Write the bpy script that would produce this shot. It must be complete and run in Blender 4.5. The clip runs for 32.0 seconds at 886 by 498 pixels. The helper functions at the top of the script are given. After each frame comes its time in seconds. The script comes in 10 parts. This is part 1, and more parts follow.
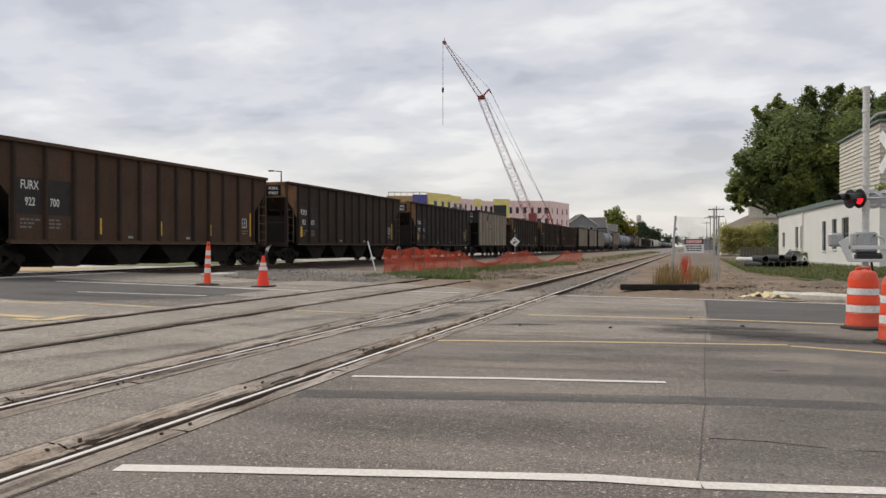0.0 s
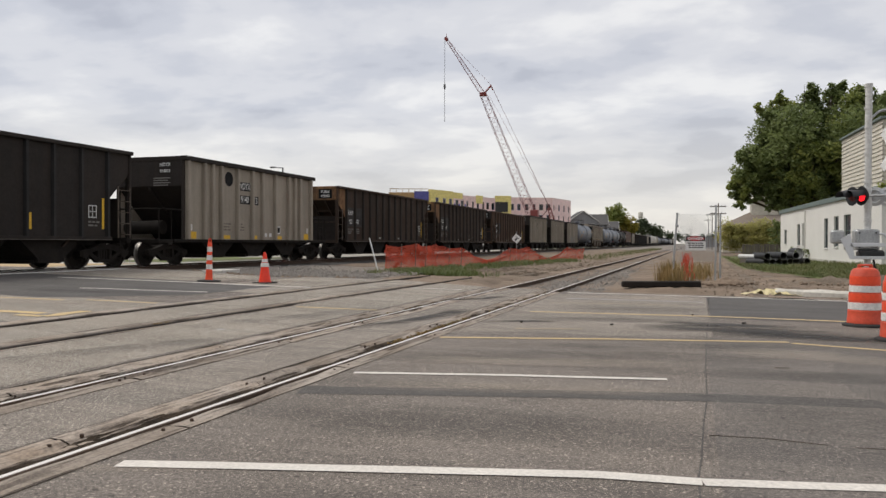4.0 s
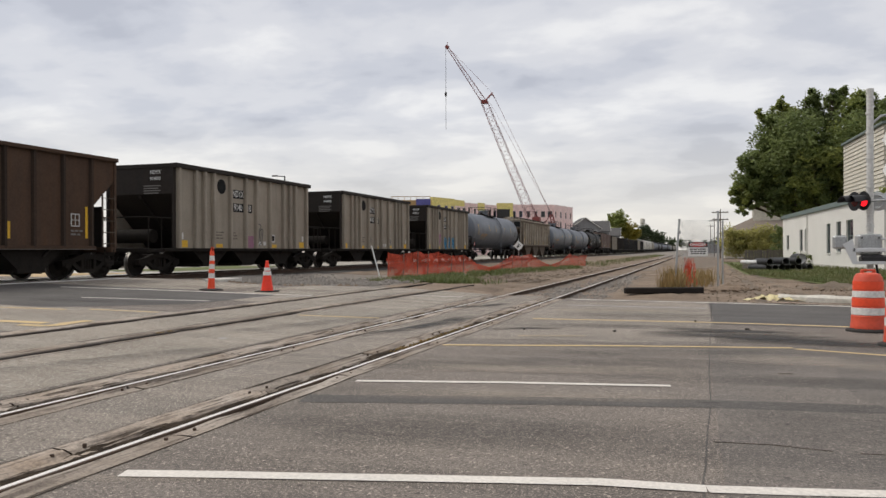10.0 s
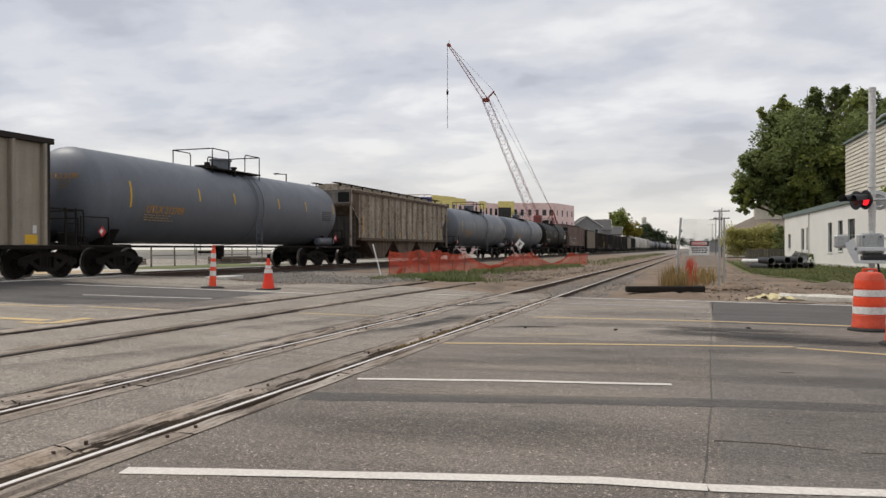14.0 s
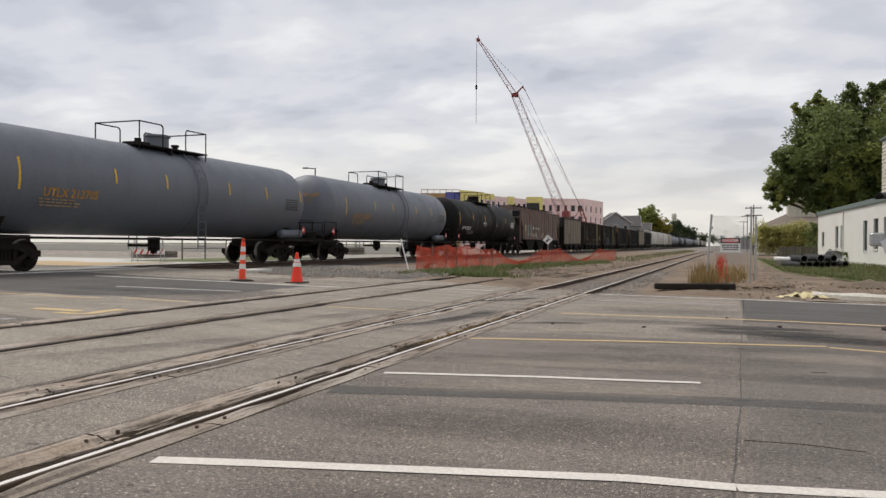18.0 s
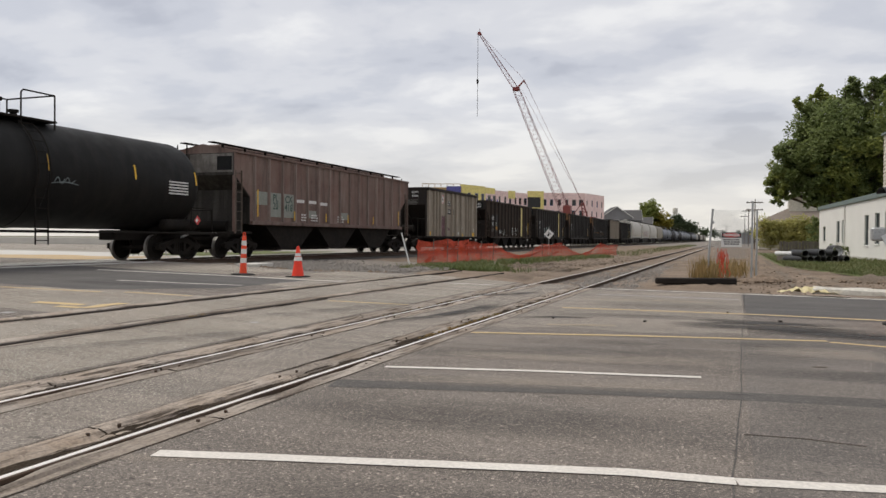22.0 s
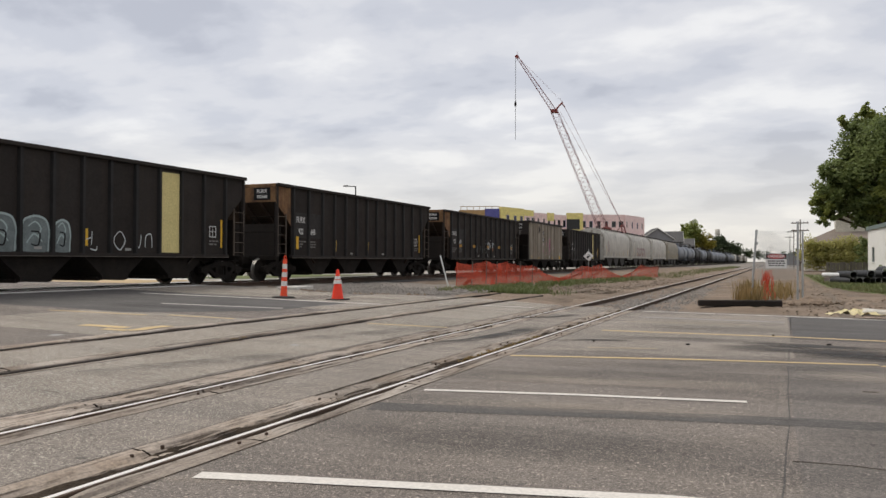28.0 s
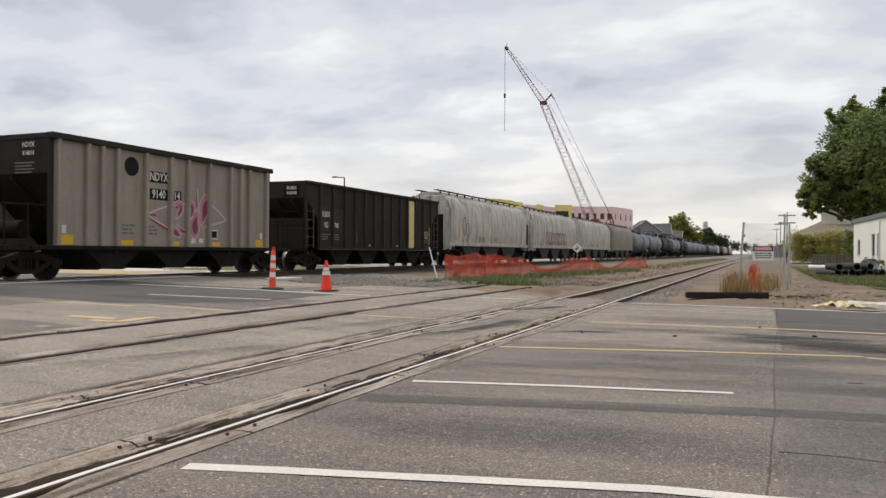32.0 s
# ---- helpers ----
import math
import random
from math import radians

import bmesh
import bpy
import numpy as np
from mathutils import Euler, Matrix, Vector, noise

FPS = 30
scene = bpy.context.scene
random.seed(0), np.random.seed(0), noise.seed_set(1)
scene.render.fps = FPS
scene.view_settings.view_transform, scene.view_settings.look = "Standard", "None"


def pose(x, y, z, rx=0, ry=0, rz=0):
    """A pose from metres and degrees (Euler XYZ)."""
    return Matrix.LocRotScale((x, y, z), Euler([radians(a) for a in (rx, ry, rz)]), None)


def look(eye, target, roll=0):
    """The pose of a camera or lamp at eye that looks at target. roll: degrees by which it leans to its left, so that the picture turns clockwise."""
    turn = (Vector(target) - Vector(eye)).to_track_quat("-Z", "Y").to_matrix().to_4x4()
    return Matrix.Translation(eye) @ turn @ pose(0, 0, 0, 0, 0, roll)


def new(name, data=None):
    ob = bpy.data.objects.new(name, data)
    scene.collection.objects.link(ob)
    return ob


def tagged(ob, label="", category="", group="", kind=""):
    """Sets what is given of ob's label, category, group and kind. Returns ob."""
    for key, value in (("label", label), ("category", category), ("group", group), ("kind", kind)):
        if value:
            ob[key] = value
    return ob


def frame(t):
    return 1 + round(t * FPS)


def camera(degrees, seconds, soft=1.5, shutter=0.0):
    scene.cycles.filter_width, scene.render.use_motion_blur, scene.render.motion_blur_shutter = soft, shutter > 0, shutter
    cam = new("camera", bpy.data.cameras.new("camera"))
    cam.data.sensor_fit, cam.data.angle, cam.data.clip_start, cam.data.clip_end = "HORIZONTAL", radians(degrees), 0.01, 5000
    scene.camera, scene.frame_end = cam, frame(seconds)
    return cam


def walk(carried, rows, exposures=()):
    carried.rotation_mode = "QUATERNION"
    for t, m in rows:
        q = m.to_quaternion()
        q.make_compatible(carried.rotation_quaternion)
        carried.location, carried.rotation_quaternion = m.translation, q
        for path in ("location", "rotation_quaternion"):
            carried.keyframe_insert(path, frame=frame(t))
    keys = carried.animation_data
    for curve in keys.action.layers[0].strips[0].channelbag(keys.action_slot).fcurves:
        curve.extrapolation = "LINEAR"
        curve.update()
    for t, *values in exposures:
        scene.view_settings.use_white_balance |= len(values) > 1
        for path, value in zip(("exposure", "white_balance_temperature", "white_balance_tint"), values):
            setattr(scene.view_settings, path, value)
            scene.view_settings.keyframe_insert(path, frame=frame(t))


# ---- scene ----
EYE = (0.0, 0.0, 1.255)
cam = camera(59.0, 32.0)
# seconds, turn to the left of the rails, tilt, lean
AIM = [
    (0, 17.654, -0.165, -0.000), (0.5, 17.591, -0.120, -0.078), (1, 17.585, -0.056, -0.098), (1.5, 17.628, -0.039, -0.082), (2, 17.713, -0.175, 0.048),
    (2.5, 17.787, -0.380, 0.178), (3, 17.817, -0.502, 0.219), (3.5, 17.790, -0.516, 0.181), (5.5, 17.794, 0.144, -0.219), (6, 17.806, 0.056, -0.091),
    (6.5, 17.808, -0.153, 0.006), (7, 17.784, -0.085, -0.087), (7.5, 17.807, -0.047, -0.106), (8, 17.824, -0.017, -0.100), (8.5, 17.813, -0.026, -0.080),
    (9, 17.907, -0.112, -0.010), (9.5, 17.954, -0.043, -0.131), (10, 17.920, 0.143, -0.250), (10.5, 17.972, 0.214, -0.232), (11, 17.962, 0.095, -0.085),
    (11.5, 17.987, -0.081, -0.009), (12, 17.986, -0.125, -0.055), (12.5, 18.008, -0.018, -0.127), (13, 17.995, 0.054, -0.172), (13.5, 18.027, 0.039, -0.095),
    (14, 18.014, 0.012, -0.131), (14.5, 18.034, -0.033, -0.057), (16.5, 19.340, -0.158, -0.022), (17, 19.442, 0.047, -0.074), (17.5, 19.722, -0.031, 0.100),
    (18, 20.032, -0.355, 0.335), (18.5, 20.082, -0.587, 0.410), (19, 20.083, -0.699, 0.368), (19.5, 20.093, -0.750, 0.378), (20, 20.096, -0.750, 0.367),
    (20.5, 20.080, -0.755, 0.370), (21, 20.085, -0.761, 0.375), (21.5, 20.094, -0.758, 0.358), (22, 20.099, -0.777, 0.394), (22.5, 19.828, -0.786, 0.203),
    (23, 18.677, -0.281, 0.095), (23.5, 17.825, 0.279, 0.099), (24, 17.755, 0.291, 0.145), (24.5, 17.793, 0.229, 0.152), (25, 18.144, 0.360, 0.047),
    (25.5, 18.918, 0.674, -0.086), (27.5, 22.819, 0.944, 0.112), (28, 22.938, 0.863, 0.152), (28.5, 22.987, 0.700, 0.259), (29, 22.921, 0.607, 0.303),
    (29.5, 22.815, 0.561, 0.306), (30, 22.644, 0.537, 0.280), (30.5, 22.485, 0.487, 0.309), (31, 22.361, 0.465, 0.271), (31.5, 22.246, 0.437, 0.291),
    (32, 22.122, 0.245, 0.288),
]

def aim(turn, tilt, lean):
    a, b = radians(turn), radians(tilt)
    way = Vector((-math.sin(a) * math.cos(b), math.cos(a) * math.cos(b), math.sin(b)))
    return look(EYE, Vector(EYE) + way * 10, lean)


walk(cam, [(t, aim(a, b, c)) for t, a, b, c in AIM], [(0, 0.10), (25.5, 0.10), (27.5, 0.14), (31, 0.14), (32, 0.20)])

# ---- sky and sun ----
world = bpy.data.worlds.new("overcast_sky")
scene.world = world
world.use_nodes = True


def sky_nodes(w):
    nt = w.node_tree
    nt.nodes.clear()
    N, L = nt.nodes.new, nt.links.new
    out, bg = N("ShaderNodeOutputWorld"), N("ShaderNodeBackground")
    sky = N("ShaderNodeTexSky")
    sky.sky_type, sky.sun_disc = "NISHITA", False
    sky.sun_elevation, sky.sun_rotation = radians(56), radians(275)
    tc, sep = N("ShaderNodeTexCoord"), N("ShaderNodeSeparateXYZ")
    L(tc.outputs["Generated"], sep.inputs[0])

    def m(op, a, b=None, clamp=False):
        n = N("ShaderNodeMath")
        n.operation, n.use_clamp = op, clamp
        for i, v in enumerate((a, b)):
            if v is None:
                continue
            if isinstance(v, (int, float)):
                n.inputs[i].default_value = v
            else:
                L(v, n.inputs[i])
        return n.outputs[0]

    up = m("ADD", m("MAXIMUM", sep.outputs[2], 0.0), 0.22)
    comb = N("ShaderNodeCombineXYZ")
    L(m("DIVIDE", sep.outputs[0], up), comb.inputs[0])
    L(m("DIVIDE", sep.outputs[1], up), comb.inputs[1])

    def noise_of(scale, detail, rough, shift, dist=0.0):
        mp, n = N("ShaderNodeMapping"), N("ShaderNodeTexNoise")
        mp.inputs["Location"].default_value = shift
        mp.inputs["Scale"].default_value = (1.0, 1.25, 1.0)
        mp.inputs["Rotation"].default_value = (0, 0, radians(-20))
        L(comb.outputs[0], mp.inputs[0])
        L(mp.outputs[0], n.inputs["Vector"])
        n.inputs["Scale"].default_value, n.inputs["Detail"].default_value = scale, detail
        n.inputs["Roughness"].default_value, n.inputs["Distortion"].default_value = rough, dist
        return n.outputs["Fac"]

    def ramp(fac, stops):
        r = N("ShaderNodeValToRGB")
        r.color_ramp.interpolation = "EASE"
        while len(r.color_ramp.elements) < len(stops):
            r.color_ramp.elements.new(0.5)
        for e, (p, c) in zip(r.color_ramp.elements, stops):
            e.position, e.color = p, (*c, 1)
        L(fac, r.inputs[0])
        return r.outputs[0]

    def mix(fac, a, b, blend="MIX"):
        n = N("ShaderNodeMix")
        n.data_type, n.blend_type = "RGBA", blend
        if isinstance(fac, (int, float)):
            n.inputs["Factor"].default_value = fac
        else:
            L(fac, n.inputs["Factor"])
        for i, v in ((6, a), (7, b)):
            if isinstance(v, tuple):
                n.inputs[i].default_value = (*v, 1)
            else:
                L(v, n.inputs[i])
        return n.outputs[2]

    body = m("ADD", m("MULTIPLY", noise_of(0.85, 3, 0.45, (7.3, 2.4, 0), 0.3), 0.40), m("MULTIPLY", noise_of(2.6, 8, 0.50, (1.2, 4.0, 2), 0.15), 0.60))
    cloud = ramp(body, [(0.36, (0.50, 0.515, 0.575)), (0.43, (0.605, 0.618, 0.672)), (0.50, (0.705, 0.708, 0.742)), (0.60, (0.87, 0.862, 0.862))])
    low = m("SUBTRACT", 1.0, m("MULTIPLY", m("MAXIMUM", sep.outputs[2], 0.0), 6.0, True), True)
    haze = mix(m("MULTIPLY", low, 0.72), cloud, (0.845, 0.79, 0.70))
    soft = N("ShaderNodeVectorMath")
    soft.operation = "SCALE"
    L(sky.outputs[0], soft.inputs[0])
    soft.inputs["Scale"].default_value = 0.08
    L(mix(0.12, haze, soft.outputs[0]), bg.inputs[0])
    bg.inputs[1].default_value = 1.0
    L(bg.outputs[0], out.inputs[0])


sky_nodes(world)
sun = new("sun", bpy.data.lights.new("sun", "SUN"))
sun.data.energy, sun.data.angle, sun.data.color = 2.05, radians(25), (1.0, 0.94, 0.855)
sun.matrix_world = look((-31, 3, 47), (0, 0, 0))

# ---- materials ----


def mat(name, base, second=None, rough=0.75, metal=0.0, grain=30.0, patch=1.2, grain_amount=0.35, patch_amount=0.5,
        streak=0.0, streak_colour=None, bump=0.15, bump_dist=0.01, spots=0.0, spot_colour=None, spot_cut=0.60, random_tone=0.0, coord="Object", rough_var=0.1):
    """A weathered surface: a base colour with patches, grain, streaks that run down and fine relief."""
    m = bpy.data.materials.new(name)
    m.use_nodes = True
    nt = m.node_tree
    N, L = nt.nodes.new, nt.links.new
    bsdf = nt.nodes["Principled BSDF"]
    second = second or tuple(c * 0.6 for c in base)
    tc, info = N("ShaderNodeTexCoord"), N("ShaderNodeObjectInfo")
    off, scl = N("ShaderNodeVectorMath"), N("ShaderNodeVectorMath")
    scl.operation = "SCALE"
    scl.inputs[0].default_value = (37.0, 19.0, 11.0)
    L(info.outputs["Random"], scl.inputs["Scale"])
    L(tc.outputs[coord], off.inputs[0])
    if coord == "Object":
        L(scl.outputs[0], off.inputs[1])

    def nz(scale, detail=4, rough_=0.6, squash=None):
        n = N("ShaderNodeTexNoise")
        v = off.outputs[0]
        if squash:
            mp = N("ShaderNodeMapping")
            mp.inputs["Scale"].default_value = squash
            L(v, mp.inputs[0])
            v = mp.outputs[0]
        L(v, n.inputs["Vector"])
        n.inputs["Scale"].default_value, n.inputs["Detail"].default_value, n.inputs["Roughness"].default_value = scale, detail, rough_
        return n.outputs["Fac"]

    def rng(v, a, b, c, d):
        n = N("ShaderNodeMapRange")
        L(v, n.inputs[0])
        for i, k in enumerate((a, b, c, d)):
            n.inputs[i + 1].default_value = k
        return n.outputs[0]

    def mix(fac, a, b, blend="MIX"):
        n = N("ShaderNodeMix")
        n.data_type, n.blend_type = "RGBA", blend
        if isinstance(fac, (int, float)):
            n.inputs["Factor"].default_value = fac
        else:
            L(fac, n.inputs["Factor"])
        for i, v in ((6, a), (7, b)):
            if isinstance(v, tuple):
                n.inputs[i].default_value = (*v, 1)
            else:
                L(v, n.inputs[i])
        return n.outputs[2]

    fine = nz(grain, 3)
    col = mix(rng(nz(patch, 5), 0.35, 0.68, 0.0, patch_amount), tuple(base), tuple(second))
    if streak:
        col = mix(rng(nz(3.0, 5, 0.65, (1.0, 1.0, 0.09)), 0.47, 0.72, 0.0, streak), col, tuple(streak_colour or second))
    if spots:
        col = mix(rng(nz(patch * 5, 6, 0.7), spot_cut, spot_cut + 0.10, 0.0, spots), col, tuple(spot_colour or second))
    grainy = N("ShaderNodeMix")
    grainy.data_type, grainy.blend_type = "RGBA", "MULTIPLY"
    grainy.inputs["Factor"].default_value = grain_amount
    L(col, grainy.inputs[6])
    g = N("ShaderNodeCombineColor")
    lv = rng(fine, 0.3, 0.7, 0.45, 1.45)
    for i in range(3):
        L(lv, g.inputs[i])
    L(g.outputs[0], grainy.inputs[7])
    col = grainy.outputs[2]
    if random_tone:
        hs = N("ShaderNodeHueSaturation")
        L(rng(info.outputs["Random"], 0, 1, 1 - random_tone, 1 + random_tone), hs.inputs["Value"])
        L(col, hs.inputs["Color"])
        col = hs.outputs[0]
    L(col, bsdf.inputs["Base Color"])
    L(rng(nz(patch * 2.3, 4), 0.3, 0.7, max(rough - rough_var, 0.02), min(rough + rough_var, 1.0)), bsdf.inputs["Roughness"])
    bsdf.inputs["Metallic"].default_value = metal
    bsdf.inputs["Specular IOR Level"].default_value = 0.35
    if bump:
        b = N("ShaderNodeBump")
        b.inputs["Strength"].default_value, b.inputs["Distance"].default_value = bump, bump_dist
        L(fine, b.inputs["Height"])
        L(b.outputs[0], bsdf.inputs["Normal"])
    return m


def plain(name, base, rough=0.6, metal=0.0, emit=0.0):
    m = bpy.data.materials.new(name)
    m.use_nodes = True
    b = m.node_tree.nodes["Principled BSDF"]
    b.inputs["Base Color"].default_value = (*base, 1)
    b.inputs["Roughness"].default_value, b.inputs["Metallic"].default_value = rough, metal
    if emit:
        b.inputs["Emission Color"].default_value = (*base, 1)
        b.inputs["Emission Strength"].default_value = emit
    return m




def asphalt(name, base, dark, pale, grainy=0.5, specks=0.5, streak=0.6):
    """Worn asphalt: broad patches, bands rubbed along the lanes, coarse grain and pale aggregate specks."""
    m = bpy.data.materials.new(name)
    m.use_nodes = True
    nt = m.node_tree
    N, L = nt.nodes.new, nt.links.new
    bsdf = nt.nodes["Principled BSDF"]
    tc = N("ShaderNodeTexCoord")

    def nz(scale, detail=4, rough_=0.6, squash=(1, 1, 1), turn=0.0):
        n, mp = N("ShaderNodeTexNoise"), N("ShaderNodeMapping")
        mp.inputs["Scale"].default_value = squash
        mp.inputs["Rotation"].default_value = (0, 0, radians(turn))
        L(tc.outputs["Object"], mp.inputs[0])
        L(mp.outputs[0], n.inputs["Vector"])
        n.inputs["Scale"].default_value, n.inputs["Detail"].default_value, n.inputs["Roughness"].default_value = scale, detail, rough_
        return n.outputs["Fac"]

    def rng(v, a, b, c, d):
        n = N("ShaderNodeMapRange")
        L(v, n.inputs[0])
        for k, q in enumerate((a, b, c, d)):
            n.inputs[k + 1].default_value = q
        return n.outputs[0]

    def mix(fac, a, b):
        n = N("ShaderNodeMix")
        n.data_type = "RGBA"
        L(fac, n.inputs["Factor"])
        for k, v in ((6, a), (7, b)):
            if isinstance(v, tuple):
                n.inputs[k].default_value = (*v, 1)
            else:
                L(v, n.inputs[k])
        return n.outputs[2]

    col = mix(rng(nz(0.45, 6, 0.65), 0.40, 0.64, 0, 0.7), base, dark)
    col = mix(rng(nz(1.1, 5, 0.6, (0.07, 1.0, 1.0), -11), 0.45, 0.58, 0, min(1.0, streak * 1.5)), col, dark)
    col = mix(rng(nz(1.0, 5, 0.65, (0.10, 1.2, 1.0), -9), 0.50, 0.70, 0, streak * 0.8), col, pale)
    col = mix(rng(nz(4.0, 4, 0.6, (0.05, 1.0, 1.0), -11), 0.52, 0.70, 0, streak * 0.6), col, dark)
    col = mix(rng(nz(2.6, 8, 0.75), 0.56, 0.72, 0, 0.55), col, pale)
    col = mix(rng(nz(9.0, 6, 0.75), 0.54, 0.72, 0, 0.5), col, dark)
    fine = nz(36, 5, 0.9)
    grit = rng(fine, 0.41, 0.52, grainy, 0)
    col = mix(grit, col, tuple(c * 0.4 for c in dark))
    col = mix(rng(nz(54, 4, 0.9), 0.575, 0.60, 0, specks), col, tuple(min(c * 1.9, 0.6) for c in pale))
    # single stones of the aggregate, pale, dark and a few large pale ones
    def stones(scale, low, high, strength, colour, before):
        v = N("ShaderNodeTexVoronoi")
        v.inputs["Scale"].default_value = scale
        L(tc.outputs["Object"], v.inputs["Vector"])
        sp = N("ShaderNodeSeparateColor")
        L(v.outputs["Color"], sp.inputs[0])
        return mix(rng(sp.outputs[0], low, high, 0.0, strength), before, colour)
    col = stones(95, 0.82, 0.99, specks * 0.45, tuple(min(c * 1.6, 0.55) for c in pale), col)
    col = stones(70, 0.26, 0.03, grainy * 0.5, tuple(c * 0.35 for c in dark), col)
    col = stones(75, 0.972, 0.985, specks * 0.7, tuple(min(c * 2.2, 0.65) for c in pale), col)
    # tar drips and dark pits
    col = mix(rng(nz(14, 2, 0.5), 0.70, 0.73, 0, 0.75), col, tuple(c * 0.4 for c in dark))
    col = mix(rng(nz(5.0, 3, 0.6, (0.4, 1.6, 1.0), -11), 0.69, 0.71, 0, 0.7), col, tuple(c * 0.45 for c in dark))
    L(col, bsdf.inputs["Base Color"])
    L(rng(nz(0.8, 3), 0.3, 0.7, 0.72, 0.95), bsdf.inputs["Roughness"])
    bsdf.inputs["Specular IOR Level"].default_value = 0.3
    b = N("ShaderNodeBump")
    b.inputs["Strength"].default_value, b.inputs["Distance"].default_value = 0.55, 0.005
    L(fine, b.inputs["Height"])
    L(b.outputs[0], bsdf.inputs["Normal"])
    return m


def stain(name, base_, strength):
    """A soft-edged stain whose rim thins out into the road below."""
    m = bpy.data.materials.new(name)
    m.use_nodes = True
    nt = m.node_tree
    N, L = nt.nodes.new, nt.links.new
    bsdf, out = nt.nodes["Principled BSDF"], nt.nodes["Material Output"]
    bsdf.inputs["Base Color"].default_value = (*base_, 1)
    bsdf.inputs["Roughness"].default_value = 0.8
    uv, tc = N("ShaderNodeUVMap"), N("ShaderNodeTexCoord")
    uv.uv_map = "spread"
    sep = N("ShaderNodeSeparateXYZ")
    L(uv.outputs[0], sep.inputs[0])

    def m2(op, a, b, clamp=False):
        n = N("ShaderNodeMath")
        n.operation, n.use_clamp = op, clamp
        for i, v in enumerate((a, b)):
            if isinstance(v, (int, float)):
                n.inputs[i].default_value = v
            else:
                L(v, n.inputs[i])
        return n.outputs[0]

    def bump_of(c):
        return m2("MULTIPLY", m2("MULTIPLY", c, m2("SUBTRACT", 1.0, c)), 4.0)

    def cloud(scale, squash):
        mp, n = N("ShaderNodeMapping"), N("ShaderNodeTexNoise")
        mp.inputs["Scale"].default_value = squash
        L(tc.outputs["Object"], mp.inputs[0])
        L(mp.outputs[0], n.inputs["Vector"])
        n.inputs["Scale"].default_value, n.inputs["Detail"].default_value, n.inputs["Roughness"].default_value = scale, 7, 0.7
        return n.outputs["Fac"]
    mask = m2("MULTIPLY", m2("POWER", bump_of(sep.outputs[0]), 0.8), m2("POWER", bump_of(sep.outputs[1]), 0.8))
    ragged = m2("MULTIPLY", m2("SUBTRACT", cloud(1.3, (0.5, 1.3, 1)), 0.30), 2.6, True)
    fine = m2("MULTIPLY", m2("SUBTRACT", cloud(30, (1, 1, 1)), 0.25), 2.4, True)
    fac = m2("MULTIPLY", m2("MULTIPLY", m2("MULTIPLY", mask, ragged), fine), strength, True)
    clear, mixer = N("ShaderNodeBsdfTransparent"), N("ShaderNodeMixShader")
    L(fac, mixer.inputs[0])
    L(clear.outputs[0], mixer.inputs[1])
    L(bsdf.outputs[0], mixer.inputs[2])
    L(mixer.outputs[0], out.inputs["Surface"])
    return m


OIL_STAIN = stain("oily_road_stain", (0.028, 0.025, 0.023), 2.1)
RUBBER_STAIN = stain("rubbed_dark_wheel_path", (0.060, 0.054, 0.049), 0.62)
DUST_STAIN = stain("pale_road_dust", (0.42, 0.355, 0.29), 0.85)
ASPHALT = asphalt("asphalt", (0.190, 0.163, 0.141), (0.106, 0.091, 0.079), (0.272, 0.234, 0.197), 0.75, 0.85)
ASPHALT_LIGHT = asphalt("sun_bleached_asphalt", (0.265, 0.228, 0.194), (0.155, 0.134, 0.115), (0.330, 0.283, 0.235), 0.75, 0.85)
ASPHALT_DULL = asphalt("dull_asphalt", (0.170, 0.149, 0.132), (0.104, 0.092, 0.083), (0.225, 0.196, 0.168), 0.7, 0.6)
ASPHALT_MID = asphalt("patched_asphalt", (0.140, 0.124, 0.111), (0.100, 0.090, 0.081), (0.180, 0.158, 0.136), 0.55, 0.5)
ASPHALT_NEW = asphalt("newer_asphalt", (0.100, 0.092, 0.087), (0.076, 0.071, 0.068), (0.140, 0.127, 0.114), 0.35, 0.25)
ASPHALT_PALE = asphalt("worn_pale_asphalt", (0.320, 0.272, 0.226), (0.205, 0.174, 0.145), (0.390, 0.333, 0.272), 0.75, 0.8)
TYRE_MARK = asphalt("tyre_rubbed_asphalt", (0.092, 0.084, 0.077), (0.070, 0.064, 0.059), (0.130, 0.117, 0.104), 0.6, 0.7)
DIRT = mat("dirt", (0.240, 0.180, 0.130), (0.125, 0.091, 0.064), 0.95, grain=14, patch=0.45, grain_amount=0.6, patch_amount=0.95, bump=0.9, bump_dist=0.05, spots=0.4, spot_colour=(0.27, 0.225, 0.175))
DIRT_DARK = mat("damp_dark_dirt", (0.125, 0.096, 0.070), (0.19, 0.152, 0.115), 0.95, grain=14, patch=0.8, grain_amount=0.6, patch_amount=0.9, bump=0.8, bump_dist=0.04)
FIELD = mat("field_ground", (0.17, 0.145, 0.10), (0.10, 0.115, 0.055), 0.95, grain=3, patch=0.03, grain_amount=0.4, patch_amount=0.9, bump=0.5, bump_dist=0.06)
GRASS_SOIL = mat("grassy_soil", (0.125, 0.155, 0.052), (0.17, 0.150, 0.080), 0.95, grain=14, patch=0.6, grain_amount=0.5, bump=0.8, bump_dist=0.06)
BALLAST = mat("ballast_bed", (0.225, 0.198, 0.170), (0.150, 0.125, 0.100), 0.95, grain=14, patch=0.5, grain_amount=0.7, bump=1.0, bump_dist=0.06)
